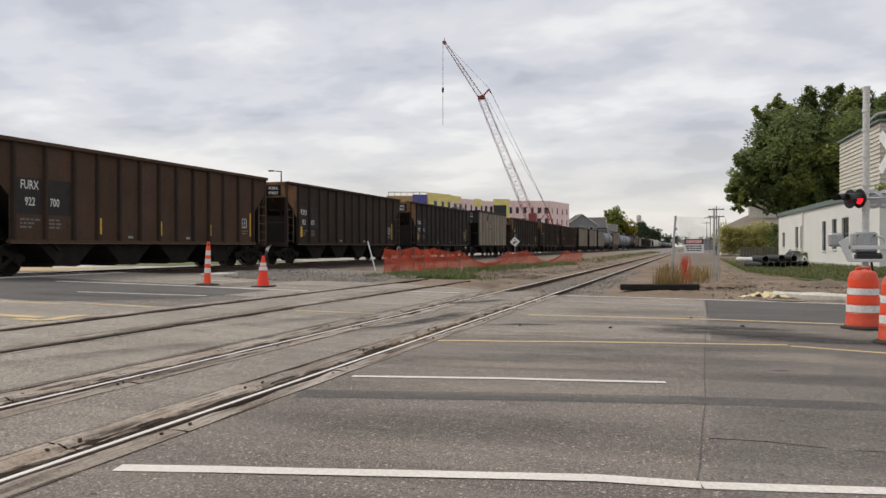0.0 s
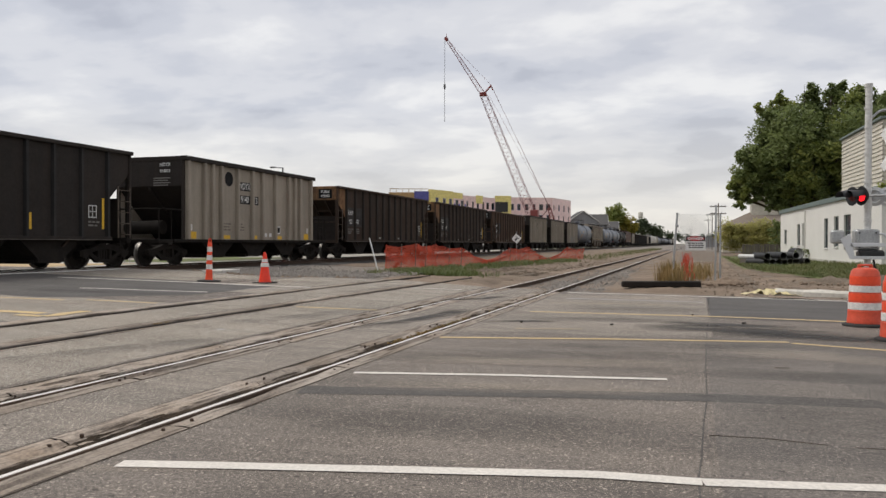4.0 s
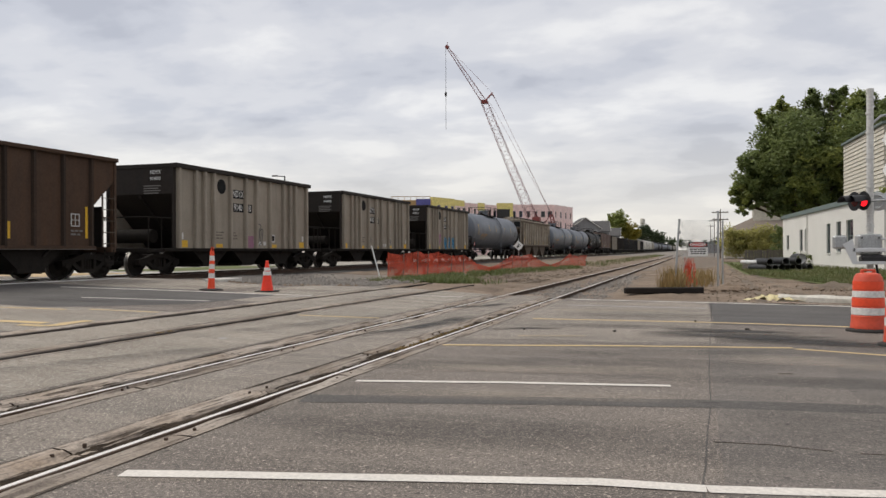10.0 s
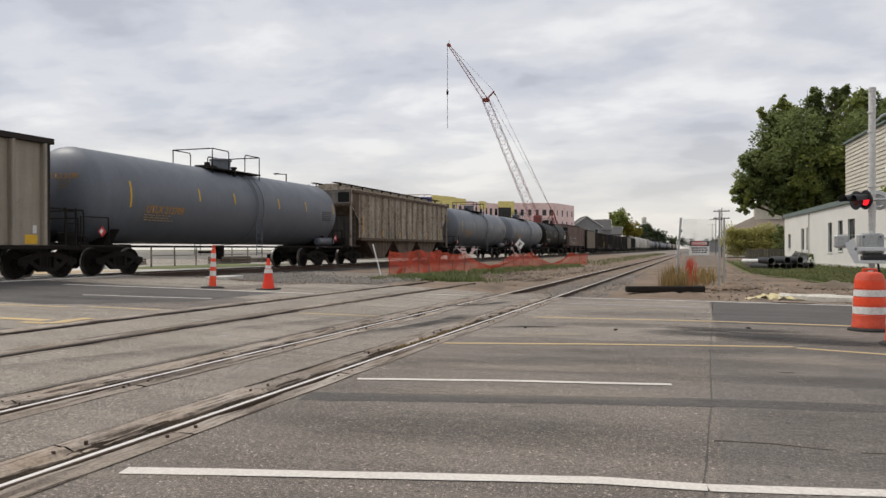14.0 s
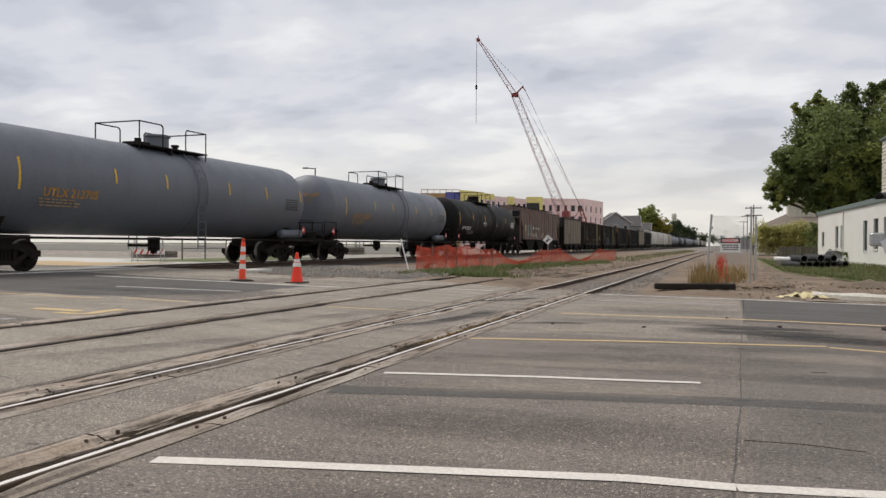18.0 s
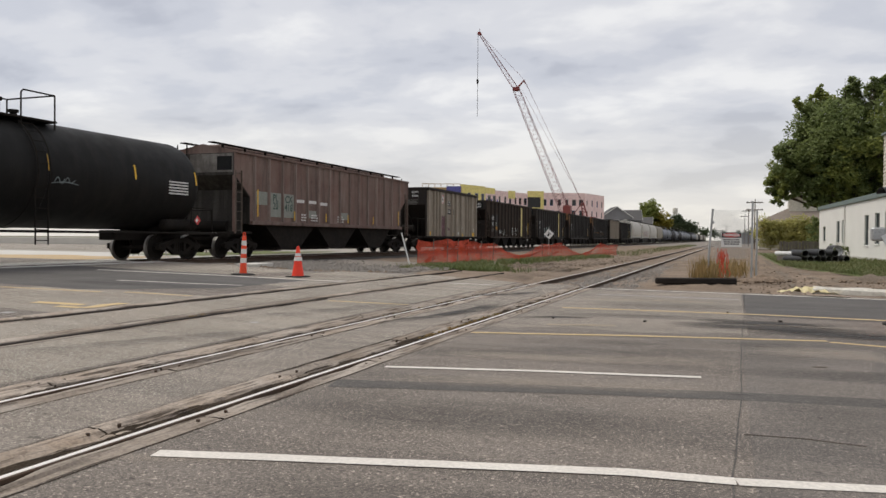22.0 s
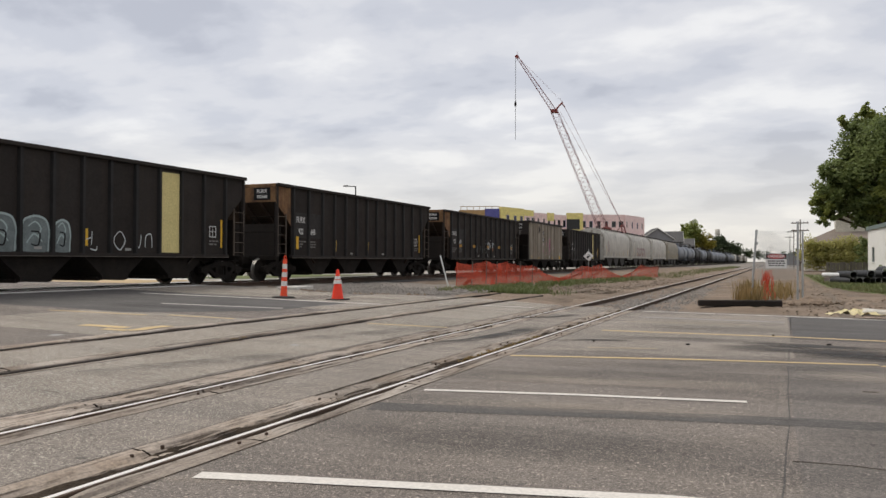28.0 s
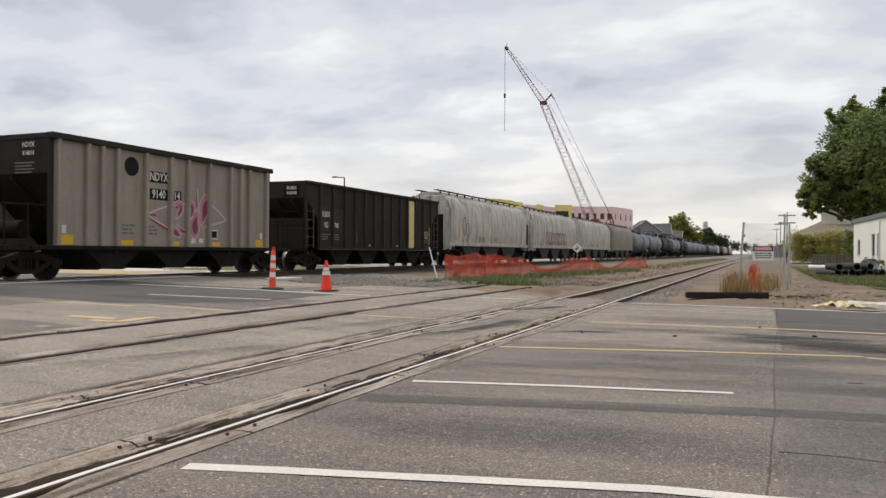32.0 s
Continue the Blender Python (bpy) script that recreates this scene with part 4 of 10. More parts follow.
def build_stains():
    for k, (pts, w) in enumerate((([(-3.0, 5.0), (-1.5, 5.25), (0.1, 5.5)], 1.1), ([(-3.1, 8.4), (-1.0, 8.9), (1.2, 9.2)], 0.9), ([(-2.8, 9.3), (-0.6, 9.8), (1.2, 10.2)], 0.8), ([(0.15, 6.0), (2.0, 6.2), (5.0, 6.6)], 1.3),
                                 ([(0.2, 8.0), (2.0, 8.2), (4.0, 8.3)], 0.7), ([(-2.8, 12.9), (-1.4, 13.1), (0.2, 13.2)], 0.9), ([(-2.6, 15.3), (-1.0, 15.4), (0.3, 15.3)], 1.2), ([(-2.6, 3.3), (-1.0, 3.5), (0.1, 3.7)], 0.5),
                                 ([(-7.0, 5.0), (-6.2, 7.5), (-5.6, 9.0)], 1.0), ([(-13.5, 13.0), (-11.8, 13.3), (-10.2, 13.6)], 0.9), ([(-8.3, 14.0), (-7.6, 17.5), (-7.6, 20.5)], 0.7), ([(-6.9, 9.0), (-6.2, 11.5), (-5.7, 14.0)], 1.1))):
        smear(pts, w, RUBBER_STAIN, "faint dark band rubbed into the asphalt by wheels", 0.0042 + 0.00005 * k)
    for k, (pts, w) in enumerate((([(-0.9, 12.0), (0.2, 12.2), (1.2, 12.0), (2.6, 11.7)], 1.1), ([(0.2, 11.6), (1.4, 11.5), (2.9, 11.3)], 0.8), ([(-0.5, 12.9), (0.5, 12.8), (1.5, 12.6)], 0.7), ([(-4.9, 10.3), (-4.5, 11.6), (-4.25, 13.2), (-4.2, 14.4)], 0.65),
                                 ([(1.5, 7.0), (2.4, 7.4), (3.6, 7.6)], 0.9), ([(-3.3, 12.0), (-2.7, 12.4), (-2.0, 12.5)], 0.35), ([(-5.2, 16.0), (-4.6, 17.0), (-4.3, 18.4)], 0.6))):
        smear(pts, w, OIL_STAIN, "black oily stain soaked into the asphalt", 0.0048 + 0.00005 * k)
    for k, (pts, w) in enumerate((([(-3.1, 7.9), (-1.2, 8.25), (0.1, 8.5)], 0.6), ([(-3.0, 6.35), (-1.2, 6.7), (0.1, 6.95)], 0.5), ([(0.2, 9.6), (1.3, 9.6), (2.3, 9.2)], 0.9), ([(-2.8, 18.8), (-0.8, 18.7), (0.3, 18.5)], 1.2), ([(0.4, 20.1), (2.2, 19.8), (4.5, 19.3)], 0.6),
                                 ([(-14.0, 18.8), (-11.5, 18.9), (-9.2, 19.3)], 1.3), ([(-12.4, 10.4), (-10.8, 11.0), (-9.2, 11.4)], 0.9), ([(0.3, 12.55), (0.9, 12.5), (1.6, 12.45)], 0.22), ([(-3.3, 3.5), (-2.9, 3.62), (-2.5, 3.75)], 0.16))):
        smear(pts, w, DUST_STAIN, "pale sandy dust on the asphalt", 0.0052 + 0.00005 * k)


def build_markings():
    # asphalt of other ages
    patch("newer_asphalt", 0.28, 9.0, lambda x: 13.95 - 0.1 * x, lambda x: 19.6 - 0.19 * x, ASPHALT_NEW, "darker newer asphalt of the road's far lane", 0.003)
    patch("newer_asphalt", -18.6, -9.8, lambda x: 11.6 if x < -11.5 else 11.6 + (x + 11.5) * 1.2, lambda x: 17.3 - 0.1 * (x + 12), ASPHALT_NEW, "darker newer asphalt beside the main track", 0.003)
    for a, b, y0, y1 in ((-12.6, -9.0, 8.5, 12.0), (-8.48, -7.48, -6.0, 23.5), (-6.97, -5.53, -6.0, 22.5), (-11.2, -9.0, 14.9, 21.5), (-18.0, -12.0, 17.6, 22.0)):
        patch("pale_asphalt", a, b, y0, (lambda x, top=y1: min(top, road_edge(x) - 0.05)), ASPHALT_PALE, "sandy worn asphalt between the tracks", 0.002, 0.15)
    patch("pale_asphalt", -3.23, 0.25, 10.95, 19.4, ASPHALT_LIGHT, "sandy worn asphalt beside the near track", 0.0018, 0.5)
    patch("light_asphalt", -4.73, -3.95, -6.0, 21.4, ASPHALT_LIGHT, "bleached asphalt between the rails", 0.002, 0.1)
    patch("dull_asphalt", 0.14, 9.0, 5.3, 11.0, ASPHALT_DULL, "duller asphalt past the joint", 0.0015, 0.1)
    patch("newer_asphalt", 1.28, 9.0, lambda x: 6.4 + 1.0 * math.exp(-(x - 1.28) * 6), lambda x: 10.65 - 0.22 * (x - 1.2) - 2.2 * math.exp(-(x - 1.28) * 6), ASPHALT_MID, "dark asphalt repair past the lane edge", 0.003, 0.35)
    patch("newer_asphalt", 0.14, 9.0, -6.0, lambda x: 5.4, ASPHALT_DULL, "slightly darker asphalt past the joint", 0.002, 0.1)
    strip("tyre_band", [(-3.2, 6.0), (-1.05, 6.5), (0.1, 6.73), (2.2, 6.95)], 0.34, TYRE_MARK, "dark band rubbed into the asphalt by tyres", "tyre mark", 0.0025)
    # joints and cracks
    strip("road_joint", [(0.05, 3.2), (0.03, 4.4), (0.10, 6.6), (0.14, 10.0), (0.24, 13.8), (0.33, 19.7)], 0.011, TYRE_MARK, "dark cracked joint across the asphalt", "road joint", 0.003)
    strip("road_crack", [(0.10, 5.40), (0.45, 5.42), (0.80, 5.36)], 0.016, GAP_DIRT, "thin dark crack in the asphalt", "crack", 0.003)
    strip("road_crack", [(0.95, 5.35), (1.35, 5.38)], 0.018, GAP_DIRT, "thin dark crack in the asphalt", "crack", 0.003)
    strip("road_crack", [(0.78, 8.55), (0.92, 8.58)], 0.05, GAP_DIRT, "small dark pothole in the asphalt", "crack", 0.003)
    for x in (-3.925, -3.255, -5.44, -4.745, -7.46, -6.99, -8.96, -8.49):
        strip("road_joint", [(x, -8.0), (x + 0.01, 4.0), (x - 0.008, 9.0), (x, road_edge(x) - 0.2)], 0.013, GAP_DIRT, "dark crack between asphalt and crossing timbers", "road joint", 0.003)
    # paint
    strip("white_line", [(-3.10, 3.66), (-2.0, 3.93), (-0.5, 4.285), (0.045, 4.32)], 0.13, PAINT_WHITE, "solid white lane line on the asphalt")
    strip("white_line", [(0.05, 4.318), (0.9, 4.49), (2.6, 4.75), (6.0, 5.2)], 0.13, PAINT_WHITE, "solid white lane line on the asphalt")
    strip("white_dash", [(-3.13, 6.94), (-1.7, 7.26), (-0.23, 7.50)], 0.095, PAINT_WHITE, "white lane dash on the asphalt")
    strip("yellow_line", [(-3.22, 9.92), (-1.0, 10.45), (1.16, 10.82)], 0.11, PAINT_YELLOW, "faded yellow centre line on the asphalt")
    strip("yellow_line", [(1.18, 10.72), (2.17, 10.34), (4.5, 9.9)], 0.10, PAINT_YELLOW, "faded yellow centre line on the asphalt")
    strip("yellow_line", [(-2.87, 14.2), (0.23, 14.25), (2.78, 13.94), (5.5, 13.4)], 0.14, PAINT_YELLOW, "faded yellow centre line on the asphalt")
    strip("yellow_line", [(-2.9, 16.5), (-1.2, 16.7), (-0.3, 16.6)], 0.12, PAINT_YELLOW_FAINT, "worn yellow line remnant on the asphalt")
    strip("yellow_line", [(-2.5, 11.3), (-1.55, 11.55)], 0.16, PAINT_YELLOW_FAINT, "worn yellow line remnant on the asphalt")
    strip("white_edge_line", [(-3.06, 20.05), (0.32, 19.55), (3.98, 18.8), (9, 17.8)], 0.15, PAINT_WHITE, "faded white edge line of the road")
    strip("faint_line", [(-2.8, 17.9), (0.2, 17.6)], 0.16, PAINT_FAINT, "faint white line on the asphalt")
    strip("white_line", [(-16.14, 16.75), (-13.5, 16.95), (-11.7, 17.03), (-10.3, 17.1), (-9.0, 17.35)], 0.17, PAINT_WHITE, "thin white line on the asphalt by the main track")
    strip("white_line", [(-12.82, 13.9), (-11.2, 14.2), (-9.99, 14.54)], 0.12, PAINT_WHITE, "white lane dash on the dark asphalt")
    strip("faint_line", [(-6.96, 19.03), (-5.72, 19.48)], 0.16, PAINT_WHITE, "short pale paint remnant on the asphalt")
    strip("yellow_line", [(-13.02, 11.08), (-12.26, 11.17), (-11.55, 11.28), (-10.87, 11.40)], 0.11, PAINT_YELLOW, "faded yellow line on the asphalt")
    strip("yellow_line", [(-10.58, 11.66), (-9.17, 11.80)], 0.11, PAINT_YELLOW, "faded yellow line on the asphalt")
    strip("yellow_line", [(-10.28, 9.37), (-9.90, 9.45), (-9.43, 9.48)], 0.24, PAINT_YELLOW, "smeared yellow paint on the asphalt", lift=0.0066)
    strip("yellow_line", [(-9.58, 9.14), (-9.13, 9.18)], 0.20, PAINT_YELLOW, "smeared yellow paint on the asphalt", lift=0.0072)
    strip("yellow_line", [(-9.13, 9.18), (-9.07, 9.34), (-9.15, 9.71), (-9.14, 10.07)], 0.26, PAINT_YELLOW, "smeared yellow paint on the asphalt", lift=0.0082)
    strip("faint_line", [(-9.50, 8.12), (-9.34, 8.15)], 0.20, PAINT_FAINT, "short pale paint remnant on the asphalt")
    strip("faint_line", [(-6.20, 9.23), (-6.12, 9.29)], 0.14, PAINT_FAINT, "short pale paint remnant on the asphalt")
    strip("faint_line", [(-9.9, 15.9), (-8.8, 17.2)], 0.14, PAINT_FAINT, "worn white paint remnant beside the siding")
    strip("yellow_line", [(-6.88, 12.72), (-5.45, 13.1)], 0.12, PAINT_YELLOW, "faded yellow line between the tracks")


def build_clods():
    """Small clods and stones trodden into the dirt."""
    g = Geo()
    rs = random.Random(44)
    for k in range(4200):
        y = 21.5 + abs(rs.gauss(0, 16))
        x = rs.uniform(-10.2, -6.1) + max(0, y - 30) * 0.02 if k % 4 else rs.uniform(0.2, 5.5)
        if y < road_edge(x) + 0.1 or (x > 2.6 and y > 31):
            continue
        r = rs.uniform(0.010, 0.034) * (1 + y / 60)
        vs = [(r, 0, 0), (-r, 0, 0), (0, r * 0.9, 0), (0, -r * 0.8, 0), (0, 0, r * 0.6), (0, 0, -r * 0.6)]
        g.add([(a * rs.uniform(0.7, 1.3), b * rs.uniform(0.7, 1.3), c) for a, b, c in vs], [(0, 2, 4), (2, 1, 4), (1, 3, 4), (3, 0, 4), (2, 0, 5), (1, 2, 5), (3, 1, 5), (0, 3, 5)], pose(x, y, soil(x, y) + r * 0.25, 0, 0, rs.uniform(0, 360)))
    thing("dirt_clods", g, DIRT_DARK, "dark clods and small stones scattered on the dirt", "clods", "stuff", smooth=False, fix=False)
    # muddy ruts
    for pts, w in (([(-7.2, 24.5), (-7.6, 32), (-7.4, 45)], 0.5), ([(-8.8, 26.5), (-9.0, 36), (-8.4, 50)], 0.45), ([(-6.7, 22.5), (-6.6, 30), (-6.5, 60)], 0.3), ([(1.6, 21.8), (2.0, 30), (2.3, 60)], 0.45), ([(3.2, 23.0), (2.9, 32), (3.0, 60)], 0.4)):
        rows = []
        n = 60
        for k in range(n + 1):
            t = k / n * (len(pts) - 1)
            j = min(int(t), len(pts) - 2)
            x = pts[j][0] + (pts[j + 1][0] - pts[j][0]) * (t - j)
            y = pts[j][1] + (pts[j + 1][1] - pts[j][1]) * (t - j)
            h = w * (0.6 + 0.7 * noise.noise(Vector((x, y * 0.5, w))))
            rows.append([(x + q * h, y, soil(x + q * h, y) + 0.012) for q in (-0.5, 0, 0.5)])
        thing("wheel_rut", Geo().grid(rows), DIRT_DARK, "dark damp wheel rut in the dirt", "rut", "structure", fix=False)


def build_planks():
    """Crossing timbers laid along the rails, each a piece of its own."""
    rs = random.Random(9)
    for n, (x, wide) in enumerate(((-3.54, 1), (-5.04, 1), (-7.2, 0), (-8.7, 0))):
        own = base("crossing_timbers", "weathered grey crossing timbers bolted along a rail in the road", "crossing timber", pose(0, 0, 0), kind="structure")
        for side in (-1, 1):
            w = (0.25 if side < 0 else 0.205) if wide else 0.12
            gap = 0.115 if wide else 0.09
            slot = [s_ for s_ in SLOTS if s_[0] < x < s_[1]][0]
            a = slot[0] + 0.010 if side < 0 else x + 0.060
            w = (x - gap - a) if side < 0 else (slot[1] - 0.010 - a)
            y = -4.0 + rs.uniform(0, 2)
            while y < road_edge(x) - 0.5:
                ln = min(rs.uniform(2.2, 3.2), road_edge(x) - y)
                g = Geo()
                k = 40 if wide else 22
                rows = []
                tilt, drop = rs.uniform(-0.006, 0.002), rs.uniform(-0.003, 0.006)
                for j in range(k + 1):
                    yy = y + (ln - 0.018) * j / k
                    rough_ = 1.0 if wide else 0.15
                    e = 0.030 * rough_ * noise.noise(Vector((x * 3 + side, yy * 1.7, 2)))
                    top = gz(x) + (0.004 if side < 0 or wide else -0.012) + drop + 0.010 * rough_ * noise.noise(Vector((x + side, yy * 2.1, 9)))
                    lo, hi = a - (0.008 + abs(e) * 0.5 if side < 0 else 0), a + w + (0.008 if side > 0 else 0)
                    bite = max(0, noise.noise(Vector((yy * 1.9, x * 2, 5 + side))) - 0.02) * 0.07 * rough_ + 0.016 * abs(noise.noise(Vector((yy * 9, x, side))))
                    if side < 0:
                        hi -= bite
                    row = [(lo, yy, gz(lo) - gz(x) + top - 0.06)]
                    for c in range(9):
                        q = lo + 0.006 + (hi - lo - 0.012) * c / 8
                        groove = max(0, abs(noise.noise(Vector((q * 16, yy * 0.9, x)))) - 0.16) * 0.10 * rough_ * min(1.0, (c if side < 0 else 8 - c) / 3)
                        if side < 0 and wide and c > 3:
                            rot = max(0, 0.22 + 0.9 * noise.noise(Vector((yy * 0.8, x * 5, 4))))
                            groove += (c - 3) * rot * (0.001 + 0.014 * abs(noise.noise(Vector((q * 55, yy * 1.6, x + 6)))))
                        edge = 0.002 if c == (0 if side < 0 else 8) else 0.008 if c in (0, 8) else 0
                        row.append((q, yy, gz(q) - gz(x) + top + tilt * (c - 4) / 4 - groove - edge))
                    row.append((hi, yy, gz(hi) - gz(x) + top - 0.07))
                    rows.append(row)
                g.grid(rows)
                p_ = part("plank", g, PLANK, own, fix=False)
                if wide:
                    for f in (0.06, 0.94):
                        part("bolt", Geo().tube((a + w * 0.5, y + ln * f, gz(x) - 0.01), (a + w * 0.5, y + ln * f, gz(x) + 0.014), 0.013, n=8), RAIL_RUST, p_, "rusty bolt head")
                y += ln


build_ground()
build_road()
build_tracks()
build_markings()
build_stains()
build_planks()
build_clods()

# ---- the train ----
TRACK_X, RAIL_Z = -19.8, 0.40
CARS, WHEELSETS, STORE = [], [], {}


def travel(t):
    """Metres that the train has gone at t seconds, towards -y."""
    return 10.6191 * t + 1.01616 * t * t / 32 - 0.48713 * t ** 3 / 1024


def piece(name, key, parent, material, make, m=None, label=""):
    """A part whose mesh is built once for all cars."""
    k = (key, material.name)
    if k not in STORE:
        STORE[k] = make().mesh(name, material)
    o = new(name, STORE[k])
    o.parent = parent
    if m is not None:
        o.matrix_basis = m
    return tagged(o, label) if label else o


def polish_treads(mesh):
    """The rolled rims shine where they run on the rails."""
    mesh.materials.append(WHEEL_STEEL)
    for p in mesh.polygons:
        if math.hypot(p.center.y, p.center.z) > 0.435:
            p.material_index = 1


def wheelset_geo():
    g = Geo()
    turn = pose(0, 0, 0, 0, 90, 0)
    for s in (-1, 1):
        m = pose(s * 0.75, 0, 0) @ turn
        prof = [(0.06, -0.085), (0.13, -0.085), (0.16, -0.03), (0.36, -0.02), (0.395, -0.065), (0.452, -0.065), (0.457, 0.03), (0.482, 0.045), (0.482, 0.068), (0.40, 0.068), (0.36, 0.03), (0.16, 0.035), (0.12, 0.07), (0.06, 0.07)]
        g.lathe([(r, z * -s) for r, z in prof], 28, m)
        for k in range(3):
            a = k * 2.094
            g.cbox((s * 0.80, -0.03, 0.22), (s * 0.815, 0.03, 0.34), 0.004, pose(0, 0, 0, math.degrees(a), 0, 0))
    g.tube((-1.06, 0, 0), (1.06, 0, 0), 0.085, n=12)
    for s in (-1, 1):
        g.tube((s * 1.03, 0, 0), (s * 1.13, 0, 0), 0.11, n=12)
        for k in range(3):
            a = k * 2.094
            g.tube((s * 1.125, 0.06 * math.cos(a), 0.06 * math.sin(a)), (s * 1.15, 0.06 * math.cos(a), 0.06 * math.sin(a)), 0.018, n=6)
    return g


def side_frame_geo():
    g = Geo()
    top = [(-1.12, 0.42), (-1.12, 0.60), (-0.75, 0.66), (-0.30, 0.80), (0.30, 0.80), (0.75, 0.66), (1.12, 0.60), (1.12, 0.42), (0.70, 0.50), (0.28, 0.64), (-0.28, 0.64), (-0.70, 0.50)]
    g.prism(top, -0.09, 0.09, 0)
    low = [(-0.80, 0.52), (-0.30, 0.20), (0.30, 0.20), (0.80, 0.52), (0.62, 0.56), (0.24, 0.32), (-0.24, 0.32), (-0.62, 0.56)]
    g.prism(low, -0.08, 0.08, 0)
    for y in (-0.27, 0.27):
        g.cbox((-0.085, y - 0.06, 0.28), (0.085, y + 0.06, 0.72), 0.015)
    for y in (-0.12, 0.0, 0.12):
        g.tube((0.0, y, 0.32), (0.0, y, 0.62), 0.05, n=8)
    for y in (-0.889, 0.889):
        g.cbox((-0.11, y - 0.15, 0.36), (0.11, y + 0.15, 0.56), 0.03)
        g.cbox((0.06, y - 0.05, 0.30), (0.12, y + 0.05, 0.40), 0.01)
    return g


def truck(parent, y):
    t = piece("truck", "bolster", parent, UNDER, lambda: Geo().cbox((-1.05, -0.19, 0.50), (1.05, 0.19, 0.78), 0.03).tube((0, 0, 0.7), (0, 0, 0.92), 0.2, n=12), pose(0, y, 0), "four-wheeled truck in grimy cast steel")
    for s in (-1, 1):
        piece("side_frame", "side_frame", t, UNDER, side_frame_geo, pose(s * 1.06, 0, 0, 0, 0, 0 if s > 0 else 180))
        w = piece("wheelset", "wheelset", t, UNDER, wheelset_geo, None, "pair of steel wheels on an axle")
        w.matrix_parent_inverse = Matrix.Translation((0, s * 0.889, 0.457))
        if not WHEELSETS:
            polish_treads(w.data)
        WHEELSETS.append(w)
    piece("brake_beam", "brake_beam", t, UNDER, lambda: Geo().cbox((-0.8, -0.42, 0.36), (0.8, -0.36, 0.44), 0.01).cbox((-0.8, 0.36, 0.36), (0.8, 0.42, 0.44), 0.01))
    return t


def coupler(parent, y, s, reach):
    def make():
        g = Geo().cbox((-0.09, -0.35, 0.78), (0.09, reach - 0.12, 0.95), 0.02)
        g.prism([(-0.13, reach - 0.20), (0.16, reach - 0.20), (0.19, reach + 0.02), (0.06, reach + 0.09), (-0.02, reach - 0.03), (-0.12, reach + 0.05)], 0.72, 1.0, 2)
        return g
    piece("coupler", ("coupler", reach), parent, UNDER, make, pose(0, y, 0, 0, 0, 0 if s > 0 else 180))
    piece("air_hose", "air_hose", parent, RUBBER, lambda: Geo().path([(0.22, -0.1, 0.82), (0.24, 0.15, 0.70), (0.20, 0.30, 0.50), (0.12, 0.42, 0.42)], 0.025), pose(0, y, 0, 0, 0, 0 if s > 0 else 180))


def ladder_geo(height, width=0.45, rungs=7):
    """A ladder in the y-z plane, from z = 0 up."""
    g = Geo()
    for s in (-1, 1):
        g.cbox((-0.012, s * width / 2 - 0.025, 0), (0.03, s * width / 2 + 0.025, height), 0.004)
    for k in range(rungs):
        z = 0.12 + (height - 0.24) * k / (rungs - 1)
        g.tube((0.02, -width / 2, z), (0.02, width / 2, z), 0.014, n=6)
    return g


def decal(name, parent, x, y0, y1, z0, z1, material, label=""):
    """A painted rectangle on a car's side that faces the road."""
    g = Geo().box((x, y0, z0), (x + 0.004, y1, z1))
    return part(name, g, material, parent, label, smooth=False)


def words(parent, text, x, y, z, size, material, label="", squeeze=1.0):
    o = new("lettering", lettering(text, size, material, 0.006))
    o.parent = parent
    o.matrix_basis = pose(x, y, z) @ Matrix.Diagonal((1, squeeze, 1, 1))
    return tagged(o, label or "white stencilled lettering")


def bars(parent, x, y, z, rows, width, material, height=0.055, step=0.11):
    """Small writing as plain bars."""
    g = Geo()
    rs = random.Random(int(y * 100 + z * 10))
    for k in range(rows):
        a = y
        while a < y + width * rs.uniform(0.6, 1.0):
            w = rs.uniform(0.08, 0.26)
            g.box((x, a, z - k * step), (x + 0.003, a + w, z - k * step + height))
            a += w + 0.05
    return part("small_lettering", g, material, parent, "small stencilled data lines", smooth=False)


def smooth_line(pts, steps=5):
    """Points along a soft curve through the given ones."""
    if len(pts) < 3:
        return list(pts)
    out = []
    ext = [pts[0], *pts, pts[-1]]
    for k in range(1, len(ext) - 2):
        p0, p1, p2, p3 = (Vector(q) for q in ext[k - 1:k + 3])
        for n in range(steps):
            t = n / steps
            out.append(tuple(0.5 * (2 * p1 + (p2 - p0) * t + (2 * p0 - 5 * p1 + 4 * p2 - p3) * t * t + (3 * p1 - p0 - 3 * p2 + p3) * t ** 3)))
    return out + [tuple(pts[-1])]


def spray(parent, x, material, strokes, width, name="graffiti_stroke", label=""):
    """Sprayed bands along (y, z) paths on the side that faces the road, one part each."""
    for n, pts in enumerate(strokes):
        g = Geo()
        pts = smooth_line(pts)
        rows = []
        for k, (y, z) in enumerate(pts):
            a, b = pts[max(k - 1, 0)], pts[min(k + 1, len(pts) - 1)]
            d = Vector((b[0] - a[0], b[1] - a[1]))
            d = d.normalized() if d.length else Vector((1, 0))
            w = width * (0.55 + 0.45 * math.sin(math.pi * min(max(k / max(len(pts) - 1, 1), 0.12), 0.88)))
            rows.append([(x + 0.0004 * n, y - d.y * q * w / 2, z + d.x * q * w / 2) for q in (-1, 1)])
        g.grid(rows)
        part(name, g, material, parent, label, smooth=False, fix=False)


